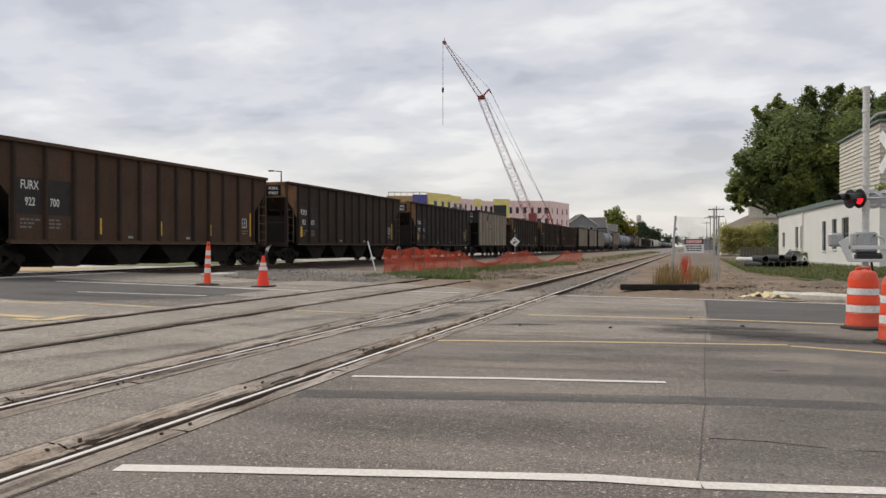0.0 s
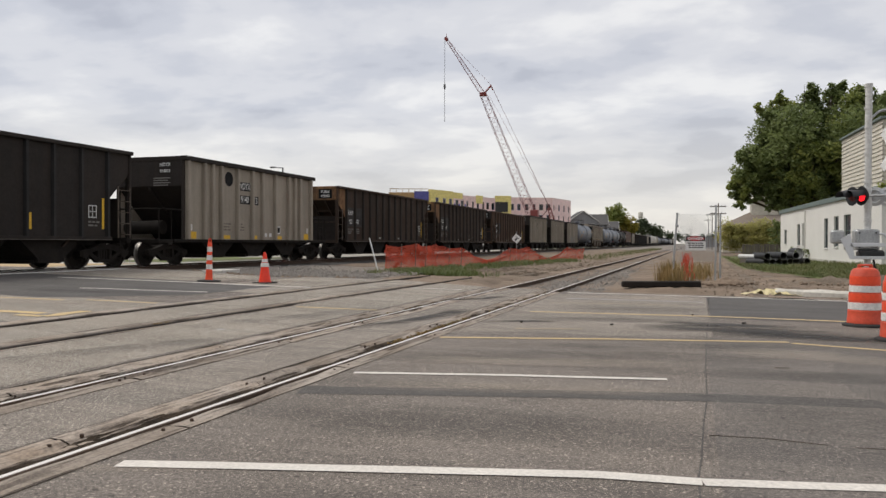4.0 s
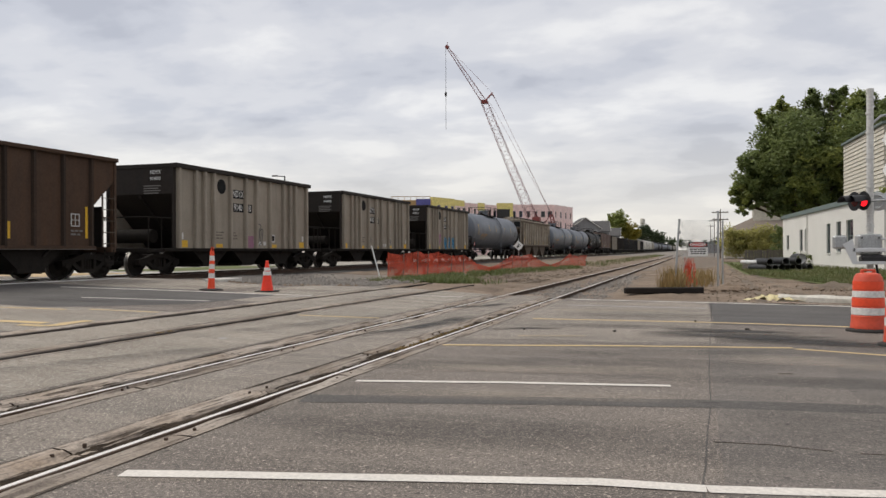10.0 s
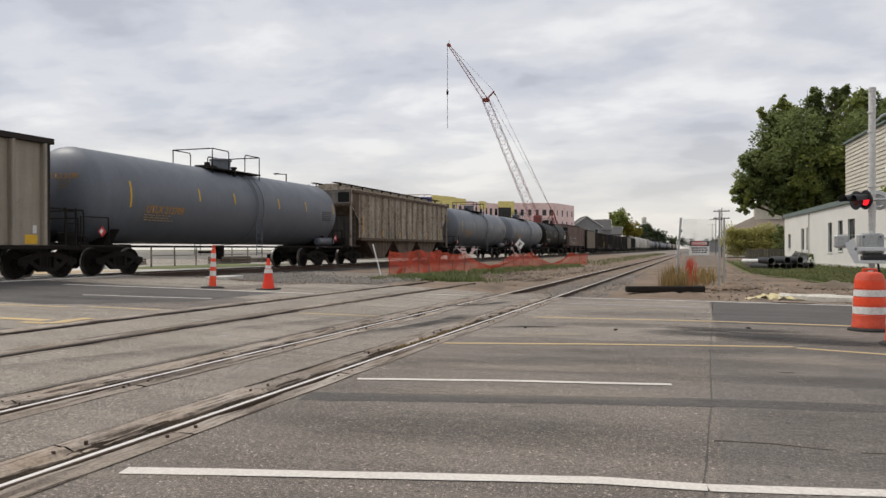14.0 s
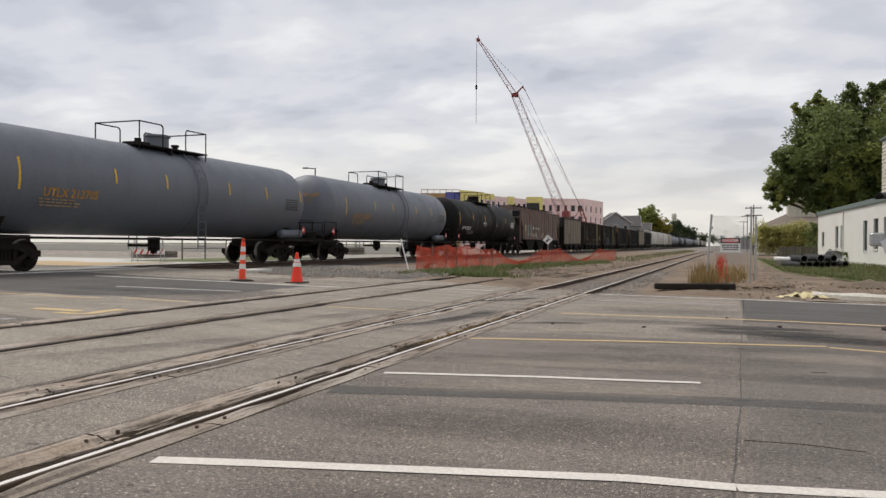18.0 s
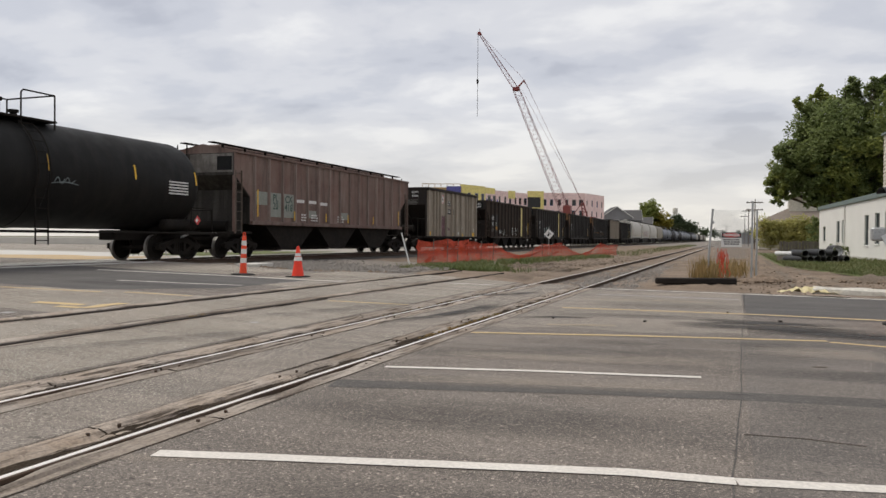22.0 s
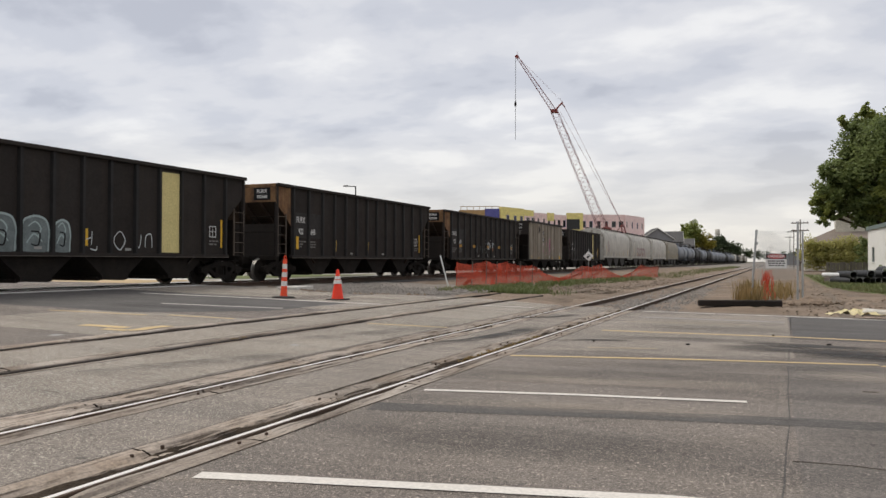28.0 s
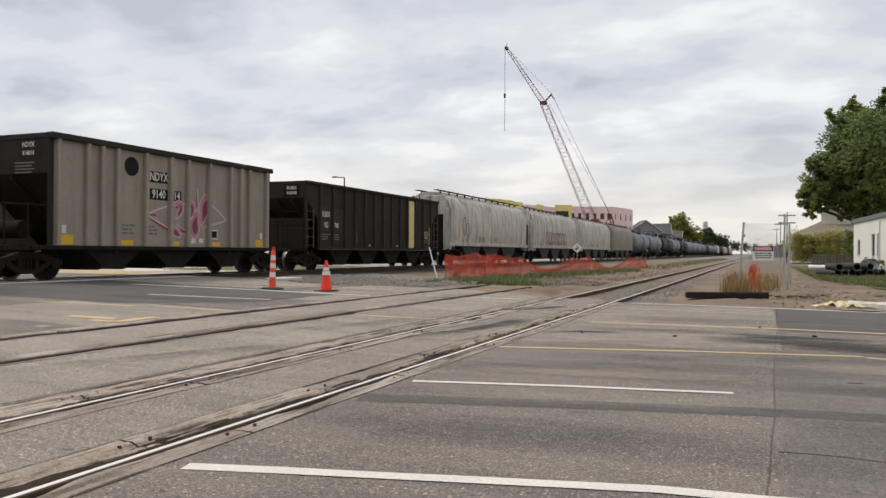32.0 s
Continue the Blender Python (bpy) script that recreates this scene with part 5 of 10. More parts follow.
def blob(parent, x, material, outline, label=""):
    """A filled sprayed shape with a soft closed outline."""
    pts = smooth_line([*outline, outline[0]], 5)[:-1]
    g = Geo().add([(x, y, z) for y, z in pts], [tuple(range(len(pts)))])
    part("graffiti_fill", g, material, parent, label, smooth=False, fix=False)


def moved(strokes, dy, dz):
    return [[(y + dy, z + dz) for y, z in st] for st in strokes]


def curl(rs, y, z, w, h, turns=1.2, n=14):
    """A looping hand-sprayed stroke."""
    a0 = rs.uniform(0, 6.28)
    return [(y + w * 0.5 * math.cos(a0 + turns * 6.28 * k / n) * rs.uniform(0.8, 1.1), z + h * 0.5 * math.sin(a0 + turns * 6.28 * k / n) * rs.uniform(0.85, 1.1)) for k in range(n + 1)]


def car_base(name, label, q0, q1, category="rail car"):
    """An empty between the body ends q0 and q1, given along the track at the clip's start."""
    c = base(name, label, category, pose(TRACK_X, (q0 + q1) / 2, RAIL_Z), "cars of the freight train")
    CARS.append((c, (q0 + q1) / 2))
    return c


# -- open coal hoppers with many ribs --
def coal_side_geo(L):
    h = L / 2
    out = [(-h, 3.86), (-h, 3.30), (-h + 1.05, 2.30), (-h + 1.05, 1.02), (h - 1.05, 1.02), (h - 1.05, 2.30), (h, 3.30), (h, 3.86)]
    return Geo().prism(out, 1.46, 1.50, 0)


def coal_end_geo(L):
    h = L / 2
    return Geo().prism([(h - 0.03, 3.22), (h - 3.0, 0.75), (h - 2.95, 0.72), (h, 3.20)], -1.46, 1.46, 0)


def coal_end_top_geo(L):
    h = L / 2
    return Geo().prism([(h, 3.9), (h - 0.03, 3.9), (h - 0.03, 3.20), (h, 3.20)], -1.46, 1.46, 0)


def coal_gusset_geo(L):
    h = L / 2
    return Geo().prism([(h, 3.82), (h, 3.12), (h - 0.22, 2.96), (h - 0.55, 2.72), (h - 1.0, 2.26), (h - 1.0, 3.82)], 1.501, 1.508, 0)


def end_ladder_geo(h, top):
    g = Geo()
    for x in (0.45, 0.9):
        g.cbox((x - 0.02, h + 0.40, 1.0), (x + 0.02, h + 0.44, top), 0.005)
    for k in range(9):
        z = 1.2 + (top - 1.4) * k / 8
        g.tube((0.45, h + 0.42, z), (0.9, h + 0.42, z), 0.015, n=6)
    return g


def coal_end_gear(c, L, turn, gear):
    """The open end platform: stub sill, end sill, posts, braces, grab irons and brake gear."""
    h = L / 2
    k = round(L, 2)
    piece("stub_sill", ("coal_stub", k), c, UNDER, lambda: Geo().cbox((-0.20, h - 3.2, 0.72), (0.20, h + 0.5, 1.02), 0.02), turn)
    piece("end_sill", ("coal_end_sill", k), c, gear, lambda: Geo().cbox((-1.5, h - 0.20, 0.86), (1.5, h + 0.02, 1.04), 0.015), turn)
    for x in (-1.42, -0.62, 0.62, 1.42):
        if abs(x) < 1:
            continue
        tall = 3.84
        piece("end_post", ("coal_end_post", k, tall), c, gear, lambda: Geo().cbox((-0.05, h - 0.14, 0.95), (0.05, h - 0.04, tall), 0.01), turn @ pose(x, 0, 0))
    piece("grab_iron", ("coal_grab", k), c, gear, lambda: Geo().tube((-1.42, h - 0.03, 2.0), (1.42, h - 0.03, 2.0), 0.025, n=6), turn)
    piece("grab_iron", ("coal_grab_b", k), c, gear, lambda: Geo().tube((-1.42, h - 0.03, 2.6), (-0.2, h - 0.03, 2.6), 0.02, n=6), turn)
    piece("air_reservoir", ("coal_air", k), c, UNDER, lambda: Geo().tube((-0.7, h - 1.5, 1.25), (0.5, h - 1.5, 1.25), 0.15, n=14), turn)
    piece("end_plate", ("coal_end_plate", k), c, COAL_BLACK, lambda: Geo().cbox((-1.38, h - 0.48, 1.03), (1.38, h - 0.45, 2.35), 0.005), turn)
    piece("shear_plate", ("coal_shear", k), c, gear, lambda: Geo().prism([(h - 0.49, 1.0), (h - 0.49, 2.6), (h - 2.5, 1.0)], -0.02, 0.02, 0), turn)
    piece("brake_valve", ("coal_valve", k), c, UNDER, lambda: Geo().cbox((0.75, h - 1.0, 1.05), (1.1, h - 0.75, 1.5), 0.02), turn)


def bay_geo(w=1.38, top=1.05, a=1.55, b=0.45, low=0.24):
    g = Geo()
    g.prism([(-a, top), (a, top), (b, low + 0.12), (b, low), (-b, low), (-b, low + 0.12)], -w, w, 0)
    for s in (-1, 1):
        g.cbox((-w * 0.9, s * b - 0.05, low - 0.03), (w * 0.9, s * b + 0.05, low + 0.08), 0.01)
    return g


def coal_car(q0, q1, number, paint=None, end=None, panel=False, short_strip=False, amber=False, lift=0.0):
    L = q1 - q0
    paint, end = paint or COAL_BROWN, end or COAL_BLACK
    # ribs one tone darker than the sheets: their shade is put into the colour
    rib_shade = COAL_DARK if paint is COAL_BROWN else COAL_BLACK if paint is COAL_DARK else RIB_BLACK_SHADED
    tone = "brown" if paint is COAL_BROWN else "dark brown" if paint is COAL_DARK else "black"
    c = car_base("coal_hopper_car", f"sooty {tone} ribbed open hopper car rolling on the main track", q0, q1)
    h = L / 2
    for s in (1, -1):
        turn = pose(0, 0, 0, 0, 0, 0 if s > 0 else 180)
        piece("side_sheet", ("coal_side", round(L, 2)), c, paint, lambda: coal_side_geo(L), turn)
        piece("top_chord", ("coal_chord", round(L, 2)), c, paint, lambda: Geo().cbox((1.45, -h, 3.83), (1.63, h, 3.95), 0.015), turn)
        piece("side_sill", ("coal_sill", round(L, 2)), c, paint, lambda: Geo().cbox((1.42, -h + 1.0, 0.95), (1.60, h - 1.0, 1.06), 0.012), turn)
        piece("slope_sheet", ("coal_end", round(L, 2)), c, COAL_DARK if end is END_RUST else COAL_BLACK, lambda: coal_end_geo(L), turn)
        piece("end_sheet", ("coal_end_top", round(L, 2)), c, end, lambda: coal_end_top_geo(L), turn)
        if end is END_RUST:
            for e in (-s,):
                piece("corner_gusset", ("coal_gusset", round(L, 2), e), c, END_RUST, lambda: coal_gusset_geo(L) if e > 0 else Geo().prism([(-y, z) for y, z in [(h, 3.82), (h, 3.12), (h - 0.22, 2.96), (h - 0.55, 2.72), (h - 1.0, 2.26), (h - 1.0, 3.82)]], 1.501, 1.508, 0), turn, "rust-stained corner plate")
        for xr in (-0.75, 0.0, 0.75):
            piece("end_rib", ("coal_end_rib", round(L, 2)), c, COAL_DARK if end is END_RUST else COAL_BLACK, lambda: Geo().prism([(h, 3.20), (h - 2.6, 1.02), (h - 2.6, 0.96), (h - 0.02, 3.05)], -0.03, 0.03, 0), turn @ pose(xr, 0, 0))
        piece("end_chord", ("coal_end_chord", round(L, 2)), c, end, lambda: Geo().cbox((-1.46, h - 0.12, 3.80), (1.46, h + 0.015, 3.94), 0.015), turn)
        coal_end_gear(c, L, turn, UNDER if paint is COAL_BLACK else paint)
        ribs = [1.15, 2.30] + [3.42 + 1.014 * k for k in range(9)] + [12.65, 13.80]
        for a_, b_ in zip(ribs, ribs[1:] + [0]):
            y = s * (a_ - h)
            piece("rib", "coal_rib", c, rib_shade, lambda: Geo().prism([(1.50, -0.075), (1.60, -0.045), (1.60, 0.045), (1.50, 0.075)], 1.0, 3.86, 2), turn @ pose(0, y, 0))
            if s > 0 and b_:
                piece("side_panel", ("coal_panel", round(b_ - a_, 2)), c, paint, lambda: Geo().box((1.4995, 0.06, 1.07), (1.503, b_ - a_ - 0.06, 3.82)), pose(0, y, 0))
        for e in (1, -1):
            piece("corner_post", ("coal_post", paint.name), c, paint, lambda: Geo().cbox((1.44, -0.05, 1.0), (1.545, 0.05, 3.86), 0.01), turn @ pose(0, -e * (h - 0.06) if e > 0 else h - 0.06, 0, 0, 0, 0) @ (Matrix.Identity(4) if e > 0 else Matrix.Diagonal((1, -1, 1, 1))))
            piece("ladder", "coal_ladder", c, GRAB_STEEL, lambda: ladder_geo(1.72, 0.56, 5), turn @ pose(1.515, e * (h - 0.36), 1.02), "worn steel ladder")
            piece("stirrup_step", "stirrup", c, UNDER, lambda: Geo().path([(0, -0.2, 0.95), (0, -0.2, 0.55), (0, 0.2, 0.55), (0, 0.2, 0.95)], 0.02), turn @ pose(1.5, e * (h - 0.32), 0))
        truck(c, s * (h - 0.82))
        coupler(c, s * (h - 0.02), s, 1.05)
    piece("sill_edge", ("coal_edge", round(L, 2)), c, EDGE_WORN, lambda: Geo().cbox((1.598, -h + 1.0, 0.945), (1.604, h - 1.0, 0.968), 0.002), None, "worn bright lower edge")
    for dy in (5.9, 9.1):
        decal("data_plate", c, 1.514, -h + dy, -h + dy + 0.24, 1.14, 1.22, DECAL_GREY, "small pale data plate")
    piece("floor_sill", ("coal_floor", round(L, 2)), c, UNDER, lambda: Geo().cbox((-0.3, -h + 0.5, 0.7), (0.3, h - 0.5, 1.0), 0.02))
    piece("load_floor", ("coal_load", round(L, 2)), c, UNDER, lambda: Geo().box((-1.45, -h + 2.4, 1.02), (1.45, h - 2.4, 1.07)))
    for k in range(4):
        piece("hopper_bay", "coal_bay", c, UNDER, lambda: bay_geo(1.38, 1.04, 1.28, 0.50, 0.26), pose(0, -h + 3.35 + (L - 6.7) * k / 3, 0))
    x = 1.512
    decal("stencil_panel", c, x - 0.008, -h + 1.24, -h + 2.21, 1.80, 2.85, PANEL_SOFT)
    decal("stencil_panel", c, x - 0.008, -h + 2.39, -h + 3.33, 1.80, 2.85, PANEL_SOFT)
    a, b = number
    words(c, "FURX", x, -h + 1.74, 2.54 + lift, 0.36, DECAL_WHITE, squeeze=0.74)
    words(c, a, x, -h + 1.76, 2.06 + lift, 0.34, DECAL_WHITE, squeeze=0.74 if b else 0.68)
    if b:
        words(c, b, x, -h + 2.68, 2.06 + lift, 0.34, DECAL_WHITE, squeeze=0.74)
    bars(c, x, -h + 1.40, 1.62, 3, 0.6, DECAL_DIM)
    bars(c, x, -h + 2.46, 1.62, 3, 0.5, DECAL_DIM)
    part("stencil_panel", Geo().box((0.42, -h - 0.020, 3.28), (1.22, -h - 0.016, 3.78)), PANEL_BLACK, c, smooth=False)
    words(c, "FURX", x - 1.53, 0, 0, 0.20, DECAL_WHITE).matrix_basis = pose(0.82, -h - 0.030, 3.63, 0, 0, -90)
    words(c, a + b, x - 1.53, 0, 0, 0.17, DECAL_WHITE).matrix_basis = pose(0.82, -h - 0.030, 3.41, 0, 0, -90)
    if amber:
        for dy in (2.75, 5.2, 7.9, 10.3, 13.0):
            decal("reflector", c, x, -h + dy - 0.24, -h + dy + 0.24, 1.72, 1.90, DECAL_ORANGE, "amber reflective rectangle")
    elif short_strip:
        decal("reflector", c, x, -h + 1.40, -h + 1.58, 1.33, 1.85, DECAL_YELLOW, "short yellow reflective strip")
    else:
        decal("reflector", c, x, -h + 1.12, -h + 1.22, 1.26, 2.25, DECAL_YELLOW, "yellow reflective strip")
    for dy, z0, z1 in () if amber else ((4.60, 1.26, 1.78), (7.64, 1.26, 1.76), (10.68, 1.26, 1.74), (13.62, 1.30, 2.30)):
        decal("reflector", c, x, -h + dy - 0.05, -h + dy + 0.05, z0, z1, DECAL_YELLOW, "yellow reflective strip")
    g = Geo()
    y = h - 1.98
    for r in ((y, y + 0.36, 1.66, 1.69), (y, y + 0.36, 2.03, 2.06), (y, y + 0.03, 1.66, 2.06), (y + 0.33, y + 0.36, 1.66, 2.06), (y + 0.17, y + 0.19, 1.66, 2.06), (y, y + 0.36, 1.85, 1.87)):
        g.box((x, r[0], r[2]), (x + 0.004, r[1], r[3]))
    part("service_stencil", g, DECAL_WHITE, c, "white square service stencil", smooth=False)
    bars(c, x, h - 1.98, 1.5, 2, 0.4, DECAL_DIM)
    if panel:
        decal("yellow_panel", c, x + 0.002, h - 4.36, h - 3.50, 1.10, 3.72, DECAL_PALE_YELLOW, "pale yellow painted panel between two ribs")
    return c


# -- short hoppers with pale sides --
def pale_hopper(q0, q1, number, disc=True, logo=False):
    L = q1 - q0
    h = L / 2
    c = car_base("taupe_hopper_car", "taupe-sided open hopper car with black ends and top chord", q0, q1)
    for s in (1, -1):
        turn = pose(0, 0, 0, 0, 0, 0 if s > 0 else 180)
        piece("side_sheet", "pale_side", c, NDY_TAN, lambda: Geo().cbox((1.46, -h, 0.98), (1.50, h, 4.03), 0.008), turn)
        piece("top_chord", "pale_chord", c, COAL_BLACK, lambda: Geo().cbox((1.43, -h - 0.02, 3.98), (1.67, h + 0.02, 4.15), 0.015), turn)
        piece("side_sill", "pale_sill", c, UNDER, lambda: Geo().cbox((1.40, -h - 0.6, 0.88), (1.58, h + 0.6, 1.0), 0.012), turn)
        ribs = (-4.98, -3.95, -3.4, -2.8, -1.6, -0.46, 0.38, 1.5, 2.72, 3.32, 3.85, 4.98)
        for y in ribs:
            piece("rib", "pale_rib", c, NDY_TAN, lambda: Geo().prism([(1.50, -0.095), (1.62, -0.085), (1.655, -0.055), (1.655, 0.02), (1.62, 0.05), (1.50, 0.06)], 1.0, 4.0, 2), turn @ pose(0, y, 0))
        for ya, yb in zip(ribs, ribs[1:]) if s > 0 else ():
            piece("side_panel", ("pale_panel", round(yb - ya, 2)), c, NDY_TAN, lambda: Geo().box((1.4995, 0.065, 1.0), (1.503, yb - ya - 0.1, 4.0)), pose(0, ya, 0))
        piece("end_sheet", "pale_end", c, COAL_BLACK, lambda: Geo().prism([(h, 4.13), (h - 0.04, 4.13), (h - 0.04, 3.05), (h - 2.6, 0.8), (h - 2.5, 0.78), (h, 3.02)], -1.47, 1.47, 0), turn)
        piece("end_chord", "pale_end_chord", c, COAL_BLACK, lambda: Geo().cbox((-1.44, h - 0.1, 3.98), (1.44, h + 0.03, 4.14), 0.015), turn)
        piece("corner_sheet", "pale_corner", c, COAL_BLACK, lambda: Geo().cbox((1.44, h - 0.16, 1.0), (1.505, h + 0.02, 4.01), 0.01), turn)
        piece("corner_sheet", "pale_corner_b", c, COAL_BLACK, lambda: Geo().cbox((-1.505, h - 0.16, 1.0), (-1.44, h + 0.02, 4.01), 0.01), turn)
        pale_end_gear(c, h, turn)
        piece("ladder", "pale_ladder", c, UNDER, lambda: ladder_geo(1.3, 0.42, 4), turn @ pose(1.50, h + 0.85, 0.85))
        piece("brake_wheel", "pale_brake_wheel", c, UNDER, lambda: Geo().lathe([(0.22, -0.015), (0.25, 0), (0.22, 0.015), (0.20, 0), (0.22, -0.015)], 18, pose(-0.6, h + 1.35, 1.75, 90, 0, 0)).tube((-0.6, h + 1.2, 1.75), (-0.6, h + 1.37, 1.75), 0.03))
        truck(c, s * (h + 0.35))
        coupler(c, s * (h + 0.75), s, 1.05)
    for k in range(3):
        piece("hopper_bay", "pale_bay", c, UNDER, lambda: bay_geo(1.38, 1.0, 1.30, 0.50, 0.30), pose(0, -2.75 + 2.75 * k, 0))
    piece("floor_sill", "pale_floor", c, UNDER, lambda: Geo().cbox((-0.3, -h - 1.2, 0.7), (0.3, h + 1.2, 1.0), 0.02))
    piece("load_floor", "pale_load", c, UNDER, lambda: Geo().box((-1.45, -h + 2.2, 1.0), (1.45, h - 2.2, 1.04)))
    x = 1.506
    if disc:
        part("round_emblem", Geo().tube((x - 0.004, -2.18, 3.5), (x + 0.004, -2.18, 3.5), 0.30, n=28), PANEL_BLACK if not logo else DECAL_WHITE, c, "dark painted-out round emblem" if not logo else "pale round emblem")
    if logo:
        part("emblem_ring", Geo().lathe([(0.235, 0.005), (0.275, 0.005), (0.275, 0.007), (0.235, 0.007)], 28, pose(x, -2.18, 3.5, 0, 90, 0)), SIGN_RED, c, "red ring of the emblem")
        part("emblem_mark", Geo().box((x + 0.005, -2.30, 3.42), (x + 0.007, -2.22, 3.58)).box((x + 0.005, -2.22, 3.42), (x + 0.007, -2.08, 3.48)), PANEL_BLACK, c, "dark mark inside the emblem", smooth=False)
    a, b = number
    y = -0.97
    decal("stencil_panel", c, x - 0.003, y - 0.42, y + 0.40, 3.08, 3.44, PANEL_BLACK)
    decal("stencil_panel", c, x - 0.003, y - 0.42, y + 0.40, 2.52, 2.88, PANEL_BLACK)
    decal("stencil_panel", c, x - 0.003, -0.36, 0.10, 2.52, 2.88, PANEL_BLACK)
    words(c, "NDYX", x + 0.004, y - 0.01, 3.26, 0.38, DECAL_WHITE, squeeze=0.78)
    words(c, a, x + 0.004, y - 0.01, 2.70, 0.38, DECAL_WHITE, squeeze=0.82)
    words(c, b, x + 0.004, -0.13, 2.70, 0.38, DECAL_WHITE, squeeze=0.82)
    for zz in (1.62, 1.50, 1.38):
        bars(c, x, -2.55, zz, 1, 0.5, DECAL_FAINT)
        bars(c, x, -1.45, zz, 1, 0.5, DECAL_FAINT)
    for yy in (0.62, 1.02):
        decal("data_plate", c, x, yy, yy + 0.22, 1.14, 1.30, DECAL_WHITE, "small white data plate")
    e = words(c, "NDYX", 0, 0, 0, 0.24, DECAL_WHITE)
    e.matrix_basis = pose(0.75, -5.295, 3.82, 0, 0, -90) @ Matrix.Diagonal((1, 0.7, 0.8, 1))
    e = words(c, a + b, 0, 0, 0, 0.22, DECAL_WHITE)
    e.matrix_basis = pose(0.75, -5.295, 3.58, 0, 0, -90) @ Matrix.Diagonal((1, 0.7, 0.8, 1))
    g = Geo()
    for k in range(4):
        g.box((0.2, -5.262, 3.30 - k * 0.09), (0.95 - 0.1 * (k % 2), -5.256, 3.34 - k * 0.09))
    part("small_lettering", g, DECAL_DIM, c, "small stencilled data lines", smooth=False)
    for yy, w, hh in ((-4.66, 0.5, 0.27), (-2.35, 0.5, 0.15), (-0.2, 0.42, 0.15), (1.95, 0.45, 0.15), (4.55, 0.45, 0.27)):
        decal("reflector", c, x, yy - w / 2, yy + w / 2, 1.03, 1.03 + hh, DECAL_YELLOW, "amber reflective strip")
    for yy in (-4.74, 4.68):
        decal("data_plate", c, x, yy - 0.07, yy + 0.07, 1.34, 1.58, DECAL_WHITE, "small white data plate")
    decal("service_stencil", c, x, 1.62, 2.02, 1.28, 1.62, DECAL_WHITE)
    decal("service_stencil", c, x + 0.003, 1.66, 1.98, 1.33, 1.58, PANEL_BLACK, "black square service stencil")
    return c


def pale_end_gear(c, h, turn):
    piece("end_sill", "pale_end_sill", c, UNDER, lambda: Geo().cbox((-1.52, h + 1.25, 0.84), (1.52, h + 1.42, 1.0), 0.015), turn)
    piece("stub_sill", "pale_stub", c, UNDER, lambda: Geo().cbox((-0.22, h - 1.8, 0.72), (0.22, h + 1.4, 1.0), 0.02), turn)
    for x in (-1.48, 1.48):
        piece("deck_edge", "pale_deck_edge", c, UNDER, lambda: Geo().cbox((-0.03, h + 0.02, 0.86), (0.03, h + 1.4, 0.98), 0.01), turn @ pose(x, 0, 0))
        piece("handrail", "pale_handrail", c, UNDER, lambda: Geo().path([(0, h + 0.02, 2.1), (0, h + 1.32, 2.1), (0, h + 1.36, 2.0), (0, h + 1.36, 1.0)], 0.025).tube((0, h + 0.65, 0.95), (0, h + 0.65, 2.1), 0.02, n=6), turn @ pose(x, 0, 0))
    piece("cross_rail", "pale_cross_rail", c, UNDER, lambda: Geo().tube((-1.48, h + 1.36, 2.1), (1.48, h + 1.36, 2.1), 0.025, n=6), turn)
    piece("air_reservoir", "pale_air", c, UNDER, lambda: Geo().tube((-0.7, h + 0.1, 1.45), (0.9, h + 0.1, 1.45), 0.26, n=16), turn)
    piece("slope_rib", "pale_slope_rib", c, COAL_BLACK, lambda: Geo().prism([(h + 0.0, 2.98), (h - 0.02, 2.86), (h - 2.3, 0.95), (h - 2.3, 1.05)], -0.04, 0.04, 0), turn)


# -- tank cars --
TANK_R, TANK_Z = 1.60, 2.68


def tank_shell(h, r):
    prof = []
    for k in range(9):
        a = k / 8 * math.pi / 2
        prof.append((max(r * math.sin(a), 0.001), -h + 0.80 - 0.80 * math.cos(a)))
    for k in range(1, 6):
        prof.append((r, -h + 0.80 + (2 * h - 1.60) * k / 6))
    for k in range(9):
        a = math.pi / 2 - k / 8 * math.pi / 2
        prof.append((max(r * math.sin(a), 0.001), h - 0.80 + 0.80 * math.cos(a)))
    return Geo().lathe(prof, 48, pose(0, 0, TANK_Z, -90, 0, 0))


